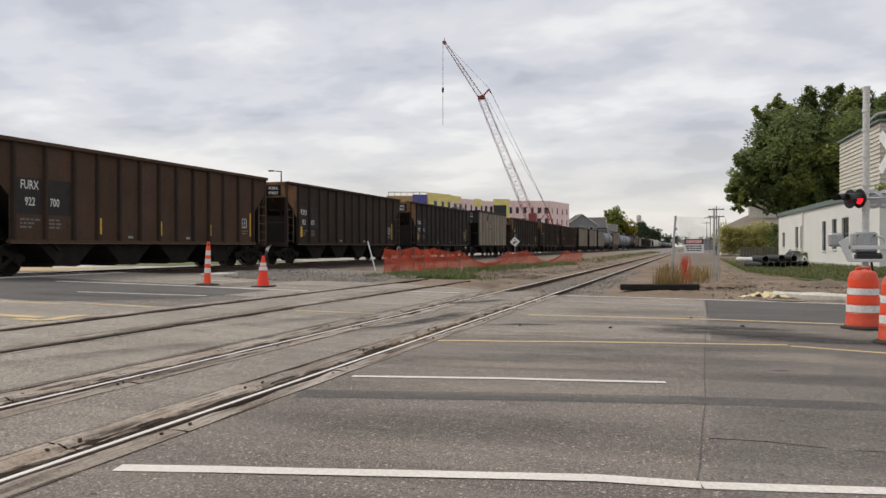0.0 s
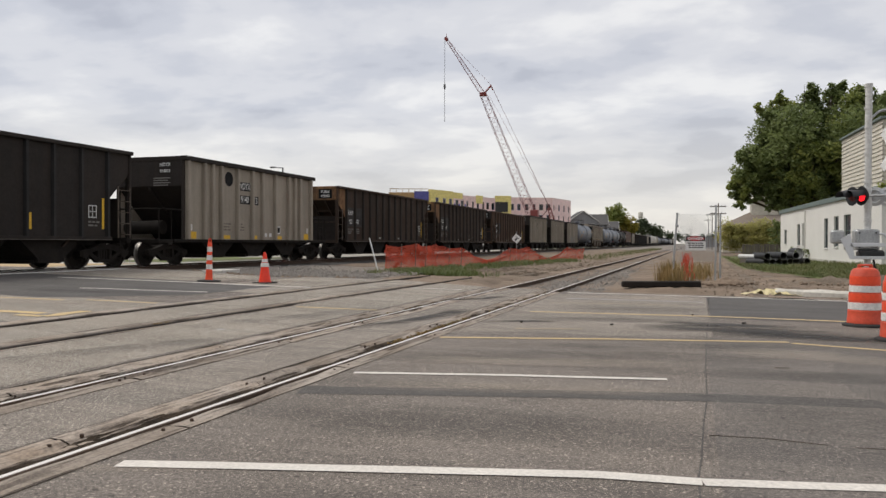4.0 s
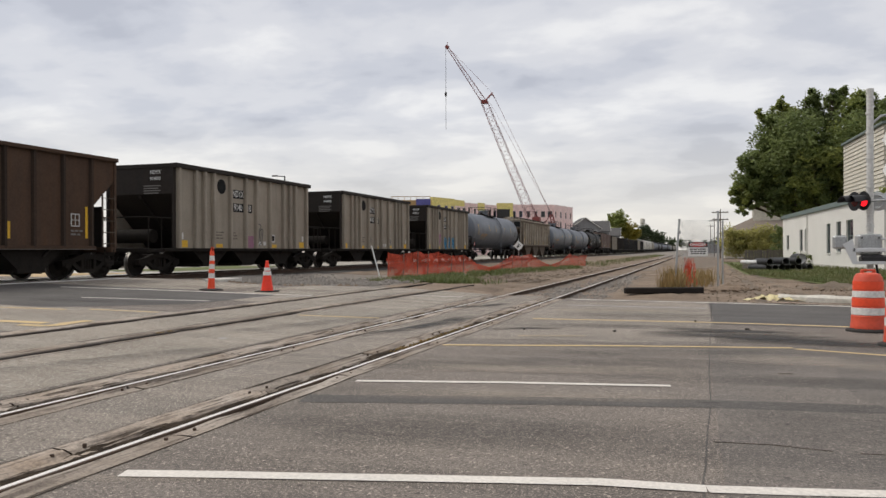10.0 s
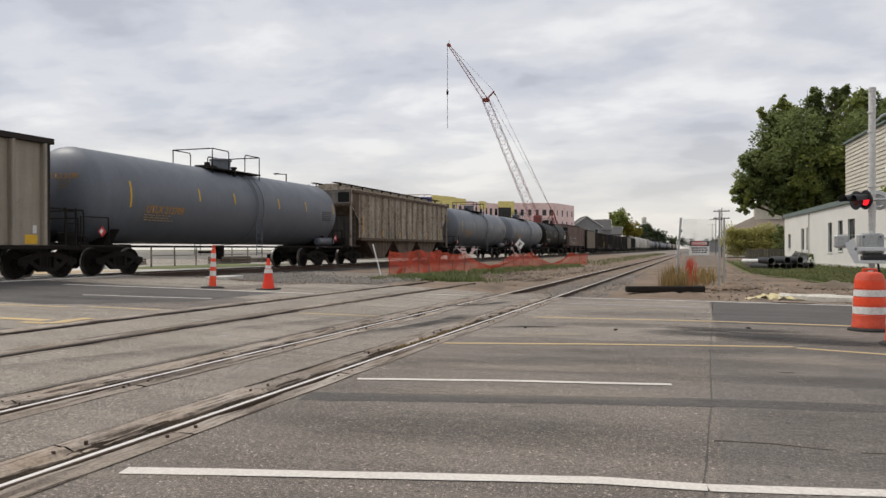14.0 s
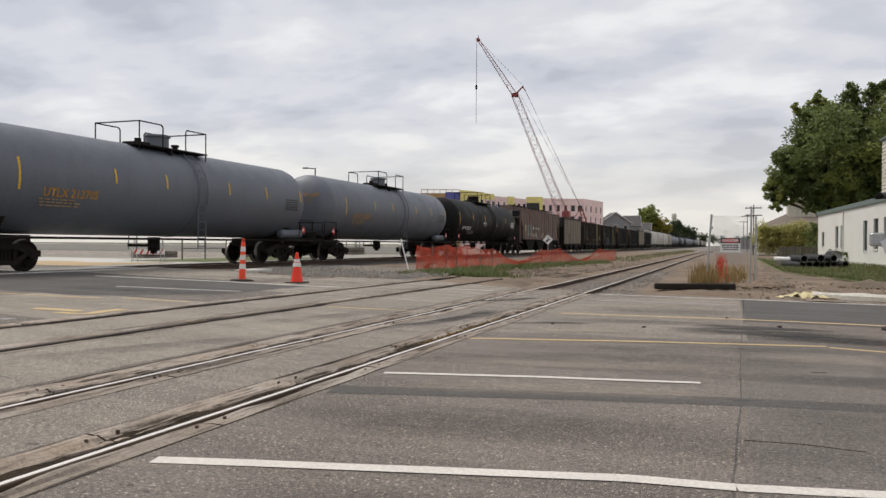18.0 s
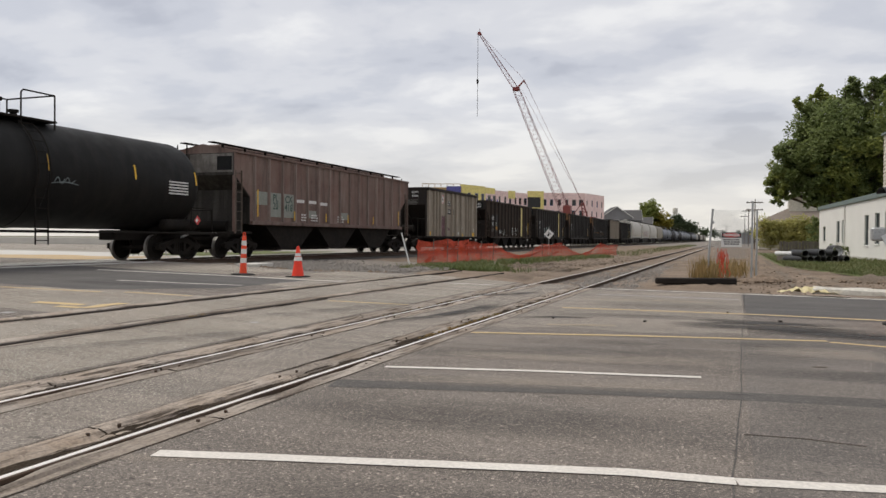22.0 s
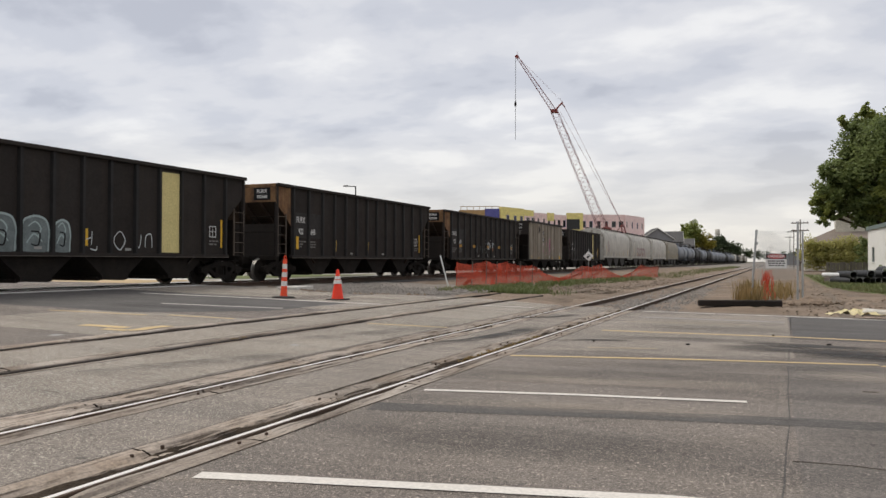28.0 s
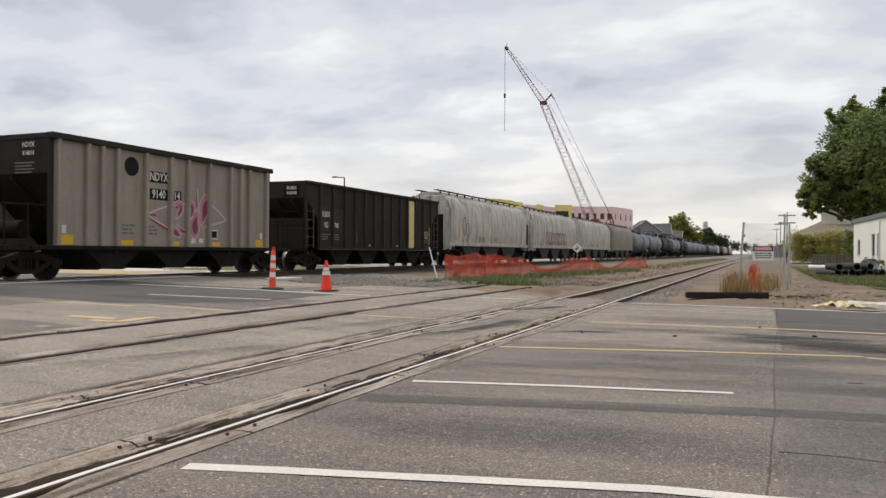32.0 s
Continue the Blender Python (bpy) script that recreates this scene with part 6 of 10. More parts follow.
def tank_car(q0, q1, paint, lettered="", near=True):
    h = (q1 - q0) / 2
    r = TANK_R
    tone = {"grey_tank_paint": "blue-grey", "black_tank_paint": "dark sooty", "dirty_pale_grey_paint": "pale grey"}[paint.name]
    c = car_base("tank_car", f"{tone} steel tank car with a railed top platform", q0, q1)
    k = round(h, 2)
    piece("tank", ("tank", k), c, paint, lambda: tank_shell(h, r))
    piece("girth_band", "tank_band", c, paint, lambda: Geo().lathe([(r + 0.002, -0.22), (r + 0.018, -0.2), (r + 0.018, 0.2), (r + 0.002, 0.22)], 48, pose(0, 0.9, TANK_Z, -90, 0, 0)))
    for s in (1, -1):
        piece("stub_sill", ("tank_sill", k), c, UNDER, lambda: Geo().cbox((-0.35, h - 3.4, 0.72), (0.35, h + 0.3, 1.06), 0.02), pose(0, 0, 0, 0, 0, 0 if s > 0 else 180))
    for s in (1, -1):
        turn = pose(0, 0, 0, 0, 0, 0 if s > 0 else 180)
        piece("saddle", ("saddle", k), c, UNDER, lambda: Geo().prism([(-1.25, 1.55), (-0.9, 1.0), (0.9, 1.0), (1.25, 1.55), (0.9, 1.28), (0, 1.06), (-0.9, 1.28)], h - 1.75, h - 1.35, 1), turn)
        piece("running_board", ("tank_board", k), c, UNDER, lambda: Geo().path([(1.52, -h - 0.35, 0.98), (1.52, h + 0.35, 0.98)], 0.035).path([(1.52, -h - 0.3, 1.04), (1.52, -h - 0.3, 1.9), (1.52, -h + 0.9, 1.9), (1.52, -h + 0.95, 1.05)], 0.022).path([(1.52, h + 0.3, 1.04), (1.52, h + 0.3, 1.9), (1.52, h - 0.9, 1.9), (1.52, h - 0.95, 1.05)], 0.022).cbox((1.1, -h - 0.35, 0.93), (1.56, -h + 1.6, 0.99), 0.01).cbox((1.1, h - 1.6, 0.93), (1.56, h + 0.35, 0.99), 0.01), turn)
        piece("ladder", "tank_ladder", c, paint if paint is TANK_GREY else UNDER, tank_ladder_geo, turn @ pose(0, 0.9 * s, 0))
        piece("end_sill", ("tank_end", k), c, UNDER, lambda: Geo().cbox((-1.5, h + 0.2, 0.85), (1.5, h + 0.36, 1.02), 0.015).path([(-1.45, h + 0.34, 1.0), (-1.45, h + 0.34, 1.85), (1.45, h + 0.34, 1.85), (1.45, h + 0.34, 1.0)], 0.02), turn)
        truck(c, s * (h - (1.05 if paint is TANK_BLACK and near else 1.9)))
        coupler(c, s * (h + 0.1), s, 0.88)
    top = TANK_Z + r
    piece("manway_dome", "manway", c, UNDER if paint is not TANK_GREY else TANK_GREY, lambda: Geo().lathe([(0.42, top - 0.1), (0.42, top + 0.42), (0.48, top + 0.43), (0.48, top + 0.50), (0.40, top + 0.52), (0.001, top + 0.54)], 24, pose(0, 0.35, 0)))
    piece("valve_box", "valve_box", c, UNDER, lambda: Geo().cbox((-0.35, -1.05, top - 0.04), (0.35, -0.4, top + 0.14), 0.02).tube((0.05, -0.7, top + 0.1), (0.05, -0.7, top + 0.28), 0.12, n=12))
    piece("safety_valve", "safety_valve", c, UNDER, lambda: Geo().tube((0, 1.35, top - 0.05), (0, 1.35, top + 0.20), 0.10, n=12).tube((0, 1.35, top + 0.19), (0, 1.35, top + 0.27), 0.15, n=12))
    piece("top_platform", "tank_platform", c, UNDER, lambda: Geo().cbox((0.45, -1.7, top - 0.10), (1.0, 2.0, top - 0.04), 0.01).cbox((-1.0, -1.7, top - 0.10), (-0.45, 2.0, top - 0.04), 0.01).box((-1.0, -0.1, top - 0.3), (1.0, 0.0, top - 0.1)))
    for s in (1, -1):
        piece("railing", "tank_railing", c, UNDER, tank_railing_geo, pose(0, 0.15, 0, 0, 0, 0 if s > 0 else 180))
    piece("bottom_outlet", "outlet", c, UNDER, lambda: Geo().tube((0, 0.2, 0.55), (0, 0.2, 1.05), 0.22, n=14).tube((0, 0.2, 0.45), (0, 0.2, 0.56), 0.12, n=12).cbox((-0.5, -0.6, 0.70), (0.5, -0.35, 0.8), 0.01))
    piece("air_tank", ("air_tank", k), c, UNDER, lambda: Geo().tube((-0.8, h - 0.4, 1.25), (0.8, h - 0.4, 1.25), 0.2, n=14))
    piece("air_reservoir", ("reservoir", k), c, paint if paint is TANK_GREY else UNDER, lambda: Geo().lathe([(0.001, -0.88), (0.12, -0.87), (0.20, -0.80), (0.205, -0.5), (0.205, 0.5), (0.20, 0.80), (0.12, 0.87), (0.001, 0.88)], 18, pose(1.18, h - 1.2, 1.27, -90, 0, 0)))
    piece("brake_gear", ("brake_gear", k), c, UNDER, lambda: Geo().cbox((-0.9, -h - 0.15, 1.0), (1.05, -h + 0.55, 1.10), 0.01).cbox((-0.75, -h + 0.05, 1.08), (-0.2, -h + 0.5, 1.5), 0.03).cbox((0.35, -h - 0.05, 1.08), (0.75, -h + 0.35, 1.42), 0.03).tube((0.1, -h - 0.1, 1.1), (0.1, -h - 0.1, 1.75), 0.03, n=8).tube((-0.9, -h + 0.45, 1.22), (1.0, -h + 0.45, 1.22), 0.09, n=10))
    if not near:
        return c

    def shell_mark(y0, y1, a0, a1, material, name="reflector", label=""):
        g = Geo()
        g.grid([[((r + 0.008) * math.cos(a0 + (a1 - a0) * j / 4), y, TANK_Z + (r + 0.008) * math.sin(a0 + (a1 - a0) * j / 4)) for y in (y0, y1)] for j in range(5)])
        part(name, g, material, c, label, fix=False)
    for y in (-h + 1.9, -3.4, -1.0, 2.6, 5.2, h - 0.95) if paint is TANK_GREY else (-h + 0.75, -4.55, -1.45, 1.1, 4.6, h - 0.75):
        shell_mark(y - 0.04, y + 0.04, -0.24 if y < -h + 2.0 else 0.02, 0.32, DECAL_YELLOW, label="yellow reflective strip")
    if lettered:
        a = -0.26 if paint is TANK_GREY else -0.40
        ink = DECAL_ORANGE if paint is TANK_GREY else DECAL_WHITE
        o = words(c, ("UTLX " if paint is TANK_GREY else "SHPX ") + lettered, 0, 0, 0, 0.36, ink, "ochre stencilled lettering" if paint is TANK_GREY else "white stencilled lettering")
        o.matrix_basis = pose((r + 0.016) * math.cos(a), -h + (3.75 if paint is TANK_GREY else 2.55), TANK_Z + r * math.sin(a), 0, -math.degrees(a), 0)
        bars(c, r - (0.07 if paint is TANK_GREY else 0.16), -h + 2.6, TANK_Z - (0.62 if paint is TANK_GREY else 0.84), 3, 1.7, DECAL_OCHRE if paint is TANK_GREY else DECAL_DIM, 0.04, 0.09)
        ink2 = DECAL_ORANGE if paint is TANK_GREY else DECAL_WHITE
        o = words(c, ("UTLX " if paint is TANK_GREY else "SHPX ") + lettered, 0, 0, 0, 0.30, ink2, "stencilled lettering on the tank head", squeeze=0.85)
        hx = 0.55 if paint is TANK_GREY else 0.10
        o.matrix_basis = pose(hx, -h + (0.04 if paint is TANK_GREY else -0.03) + 0.04 * hx, TANK_Z + 0.54, 0, 0, -90 + 24 * hx) @ Matrix.Diagonal((1, 0.52, 0.8, 1))
        g = Geo()
        for k2 in range(3):
            g.box((0, -0.22 + 0.05 * (k2 % 2), -0.10 * k2), (0.006, 0.20 - 0.06 * k2, 0.035 - 0.10 * k2))
        o = part("head_data_lines", g, DECAL_OCHRE if paint is TANK_GREY else DECAL_DIM, c, "small stencilled lines on the tank head", smooth=False)
        o.matrix_basis = pose(hx, -h + (0.03 if paint is TANK_GREY else -0.01) + 0.04 * hx, TANK_Z + 0.36, 0, 0, -90 + 24 * hx)
    g = Geo()
    for k2 in range(5):
        g.box((r - 0.012, h - 2.2, TANK_Z + 0.05 - 0.1 * k2), (r + 0.006, h - 1.2, TANK_Z + 0.10 - 0.1 * k2))
    part("small_lettering", g, SIGN_BLACK if paint is TANK_GREY else DECAL_WHITE, c, "block of small stencilled lines", smooth=False)
    for y in (-h + 0.6, h - 0.6):
        m = pose(1.54, y, 1.45, 45, 0, 0)
        part("hazard_placard", Geo().cbox((0, -0.13, -0.13), (0.01, 0.13, 0.13), 0.003, m), SIGN_RED, c, "dark red diamond placard", smooth=False)
        part("placard_mark", Geo().cbox((0.011, -0.09, -0.02), (0.014, 0.04, 0.09), 0.001, m), SIGN_WHITE, c, "white mark on the placard", smooth=False)
    return c


def tank_ladder_geo():
    g = Geo()
    for y in (-0.22, 0.22):
        pts = [((TANK_R + 0.10) * math.cos(a), y, TANK_Z + (TANK_R + 0.10) * math.sin(a)) for a in [k * 0.2 - 0.2 for k in range(7)]]
        g.path([(1.58, y, 0.6), (1.58, y, 2.2)] + pts, 0.022)
    for k in range(6):
        g.tube((1.59, -0.22, 0.72 + k * 0.3), (1.59, 0.22, 0.72 + k * 0.3), 0.015, n=6)
    for k in range(5):
        a = 0.12 + k * 0.2
        g.tube(((TANK_R + 0.1) * math.cos(a), -0.22, TANK_Z + (TANK_R + 0.1) * math.sin(a)), ((TANK_R + 0.1) * math.cos(a), 0.22, TANK_Z + (TANK_R + 0.1) * math.sin(a)), 0.015, n=6)
    return g


def tank_railing_geo():
    z = TANK_Z + TANK_R
    g = Geo()
    g.path([(0.95, -1.8, z - 0.30), (0.95, -1.8, z + 0.72), (0.95, -0.7, z + 0.72), (0.95, -0.62, z + 0.64), (0.95, -0.62, z - 0.2)], 0.024)
    g.path([(0.95, 0.62, z - 0.2), (0.95, 0.62, z + 0.64), (0.95, 0.7, z + 0.72), (0.95, 1.8, z + 0.72), (0.95, 1.8, z - 0.30)], 0.024)
    g.tube((0.95, -1.8, z + 0.72), (-0.95, -1.8, z + 0.72), 0.024, n=6)
    return g


# -- covered hoppers --
def covered_hopper(q0, q1, paint, curved=False, mark=None, near=True):
    L = q1 - q0
    h = L / 2
    label = {"rust_streaked_cream_paint": "rust-streaked cream covered hopper car with ribbed sides", "weathered_red_brown_paint": "faded red-brown covered hopper car with ribbed sides",
             "dirty_pale_grey_paint": "dirty pale grey covered hopper car with bulging sides", "dirty_sand_paint": "grimy sand-coloured covered hopper car with bulging sides"}[paint.name]
    c = car_base("covered_hopper_car", label, q0, q1)
    k = (round(L, 2), curved)
    if curved:
        sec = [(0, 4.76), (0.55, 4.69), (1.05, 4.46), (1.36, 4.12), (1.52, 3.6), (1.58, 2.95), (1.57, 2.3), (1.52, 1.85), (1.45, 1.45)]
    else:
        sec = [(0, 4.52), (0.8, 4.26), (1.46, 4.26), (1.50, 4.20), (1.50, 1.42)]
    ring = sec + [(-x, z) for x, z in sec[::-1] if x > 0]

    def shell():
        g = Geo()
        n = len(ring)
        ys = [-h + 0.02, h - 0.02]
        g.add([(x, y, z) for y in ys for x, z in ring], [(j, (j + 1) % n, n + (j + 1) % n, n + j) for j in range(n)] + [tuple(range(n)), tuple(range(n, 2 * n))[::-1]])
        return g

    def slope_ends():
        g = Geo()
        for s in (-1, 1):
            g.prism([(s * (h - 1.2), 1.5), (s * h, 2.6), (s * h, 2.5), (s * (h - 3.0), 0.6), (s * (h - 3.1), 0.8)], -1.40, 1.40, 0)
        return g
    if curved:
        piece("body", ("cov_body", k), c, paint, shell)
        for s in (1, -1):
            turn = pose(0, 0, 0, 0, 0, 0 if s > 0 else 180)
            piece("end_bulkhead", ("cov_bulk", k), c, paint, lambda: Geo().cbox((1.05, h - 0.05, 1.0), (1.56, h + 0.06, 3.7), 0.03).cbox((-1.56, h - 0.05, 1.0), (-1.05, h + 0.06, 3.7), 0.03).cbox((-1.2, h - 0.05, 3.3), (1.2, h + 0.06, 4.5), 0.03), turn)
            piece("end_recess", ("cov_recess", k), c, UNDER, lambda: Geo().cbox((-1.02, h, 1.1), (1.02, h + 0.03, 3.28), 0.02), turn)
            piece("side_sill", ("cov_sill", k), c, paint, lambda: Geo().cbox((1.40, -h - 0.3, 1.28), (1.60, h + 0.3, 1.48), 0.015), turn)
            piece("end_ladder", "cov_ladder", c, paint, lambda: ladder_geo(3.2, 0.42, 9), turn @ pose(1.56, -h + 0.3, 1.1))
    else:
        # upper body with a sloping end above the trucks
        def up():
            g = Geo()
            out = [(-h, 4.20), (-h, 3.35), (-h + 1.1, 2.5), (-h + 1.1, 1.42), (h - 1.1, 1.42), (h - 1.1, 2.5), (h, 3.35), (h, 4.20)]
            g.prism(out, -1.48, 1.48, 0)
            return g
        piece("body", ("cov_up", k), c, paint, up)
        piece("roof", ("cov_roof", k), c, paint, lambda: Geo().prism([(-1.56, 4.18), (-1.56, 4.26), (0, 4.56), (1.56, 4.26), (1.56, 4.18)], -h - 0.02, h + 0.02, 1))
        for s in (1, -1):
            turn = pose(0, 0, 0, 0, 0, 0 if s > 0 else 180)
            n = 15
            for j in range(n):
                y = -h + 1.35 + (L - 2.7) * j / (n - 1)
                piece("rib", ("cov_rib", paint.name), c, BROWN_RIB_LIT if paint is HOP_BROWN else paint, lambda: Geo().prism([(1.48, -0.07), (1.57, -0.04), (1.57, 0.04), (1.48, 0.07)], 1.46, 4.16, 2), turn @ pose(0, y, 0))
                if s > 0 and j < n - 1:
                    step = (L - 2.7) / (n - 1)
                    piece("side_panel", ("cov_panel", k), c, paint, lambda: Geo().box((1.4795, 0.06, 1.53), (1.484, step - 0.06, 4.15)), pose(0, y, 0))
                if paint is HOP_TAN and s > 0:
                    for e in (-0.105, 0.105):
                        piece("rust_seam", "cov_seam", c, HOP_RIB, lambda: Geo().box((1.4845, -0.022, 1.53), (1.4865, 0.022, 4.02)), pose(0, y + e, 0), "rusted seam beside a rib")
            if paint is HOP_TAN:
                piece("upper_band", ("cov_band", k), c, HOP_RIB, lambda: Geo().cbox((1.486, -h + 0.05, 4.02), (1.585, h - 0.05, 4.17), 0.01), turn)
                piece("end_panel", ("cov_endp", k), c, HOP_RIB, lambda: Geo().prism([(-h, 4.16), (-h, 3.42), (-h + 1.05, 2.62), (-h + 1.05, 4.16)], 1.482, 1.51, 0), turn, "rusted end panel")
            dark_end = HOP_RIB if paint is HOP_TAN else HOP_END
            piece("end_sheet", ("cov_ends", k), c, dark_end, lambda: Geo().prism([(h + 0.004, 4.18), (h + 0.004, 3.33), (h - 1.09, 2.49), (h - 1.09, 1.40), (h - 1.06, 1.40), (h - 1.06, 2.47), (h + 0.03, 3.31), (h + 0.03, 4.18)], -1.47, 1.47, 0), turn)
            piece("pale_plate", ("cov_plate", k), c, END_GRIME, lambda: Geo().cbox((-1.44, h + 0.032, 3.42), (0.6, h + 0.045, 4.15), 0.004), turn, "smeared pale end plate")
            piece("stencil_panel", ("cov_black", k), c, PANEL_BLACK, lambda: Geo().cbox((-1.40, h + 0.047, 3.5), (-0.7, h + 0.052, 4.05), 0.002), turn, "black stencil panel")
            piece("side_sill", ("cov_sill2", k), c, HOP_RIB if paint is HOP_TAN else paint, lambda: Geo().cbox((1.40, -h + 1.1, 1.36), (1.60, h - 1.1, 1.52), 0.015), turn)
            for xr in (-1.46, 1.46):
                piece("corner_post", ("cov_corner", k), c, paint, lambda: Geo().cbox((-0.06, h - 0.10, 1.0), (0.06, h + 0.02, 4.20), 0.01), turn @ pose(xr, 0, 0))
            piece("end_ladder", "cov_ladder2", c, GRAB_STEEL, lambda: ladder_geo(2.5, 0.42, 7), turn @ pose(1.50, h - 0.25, 1.0), "worn steel ladder")
            piece("end_ladder", "cov_ladder3", c, GRAB_STEEL, lambda: ladder_geo(2.5, 0.42, 7), turn @ pose(1.50, -h + 0.25, 1.0), "worn steel ladder")
    for s in (1, -1):
        turn = pose(0, 0, 0, 0, 0, 0 if s > 0 else 180)
        piece("end_platform", ("cov_gear", k), c, UNDER, lambda: Geo().cbox((-1.5, h + 0.3, 0.86), (1.5, h + 0.46, 1.02), 0.015).cbox((-1.5, h - 1.2, 0.98), (-1.36, h + 0.4, 1.08), 0.01).cbox((1.36, h - 1.2, 0.98), (1.5, h + 0.4, 1.08), 0.01), turn)
        piece("stub_sill", ("cov_stub", k), c, UNDER, lambda: Geo().cbox((-0.22, h - 3.0, 0.72), (0.22, h + 0.75, 1.0), 0.02), turn)
        piece("air_reservoir", ("cov_air", k), c, UNDER, lambda: Geo().tube((-0.8, h - 0.55, 1.3), (0.8, h - 0.55, 1.3), 0.22, n=14), turn)
        piece("roof_ladder", ("cov_roof_ladder", k), c, UNDER, lambda: end_ladder_geo(h, 4.5), turn)
        truck(c, s * (h - 1.0))
        coupler(c, s * (h + 0.1), s, 0.88)
        piece("running_board_edge", ("cov_walk", k), c, UNDER, lambda: walkway_geo(h), turn @ pose(0, 0, 0 if curved else -0.26))
        piece("end_plate", ("cov_end_plate", k), c, HOP_END, lambda: Geo().cbox((-1.38, h - 0.62, 1.03), (1.38, h - 0.58, 2.75), 0.005), turn)
    top = 4.70 if curved else 4.50
    piece("hatch_cover", ("cov_hatch", k), c, paint, lambda: Geo().cbox((-0.32, -h + 0.8, top), (0.32, h - 0.8, top + 0.13), 0.04))
    bays = 3
    for j in range(bays):
        w = (L - 4.4) / bays
        y = -h + 2.2 + w * (j + 0.5)
        piece("hopper_bay", ("cov_bay", bays), c, HOP_RIB if not curved and paint is HOP_TAN else (UNDER if not curved else HOP_END), lambda: bay_geo(1.38, 1.46, w * 0.5, 0.85, 0.32), pose(0, y, 0))
    if not near:
        return c
    x = 1.50 if not curved else 1.585
    if mark:
        a, b = mark
        for k3 in range(3):
            decal("stencil_panel", c, x - 0.014, -h + 1.44 + k3 * 1.07, -h + 2.34 + k3 * 1.07, 1.72 if k3 else 2.2, 2.75, PANEL_SAGE, "grey-green painted panel")
        for txt, yy, zz in (("PL", 2.96, 2.52), ("CX", 4.03, 2.50), (a, 2.96, 2.18), (b, 4.03, 2.14)):
            words(c, txt, x - 0.006, -h + yy, zz, 0.44, DECAL_GREEN, "dark green stencilled lettering")
        for k3, zz in ((4.65, 2.42), (5.75, 2.42), (6.82, 2.38)):
            decal("white_stripe", c, x - 0.014, -h + k3, -h + k3 + 0.75, zz, zz + 0.14, DECAL_WHITE)
        for k3 in (5.75, 9.0):
            decal("stencil_panel", c, x - 0.014, -h + k3, -h + k3 + 0.75, 1.75, 2.1, PANEL_SAGE)
    for dy, z0, z1 in ((1.5, 1.7, 2.8), (4.4, 1.6, 2.0), (7.3, 1.6, 2.0), (9.6, 1.6, 2.0), (12.6, 1.6, 2.0), (L - 1.6, 1.6, 2.4)):
        decal("reflector", c, x + (0.075 if not curved else 0.01), -h + dy - 0.04, -h + dy + 0.04, z0, z1, DECAL_YELLOW, "yellow reflective strip")
    for yy in (-h + 5.1, -h + 6.0, -h + 8.6):
        bars(c, x + 0.002, yy, 1.85, 3, 0.7, DECAL_WHITE if paint is HOP_BROWN else DECAL_DIM, 0.06, 0.12)
    return c


def walkway_geo(h):
    g = Geo().cbox((0.52, -h - 0.4, 4.82), (0.80, h + 0.4, 4.86), 0.008)
    n = 12
    for j in range(n):
        y = -h + 0.4 + (2 * h - 0.8) * j / (n - 1)
        g.cbox((0.60, y - 0.03, 4.50), (0.70, y + 0.03, 4.82), 0.006)
    return g


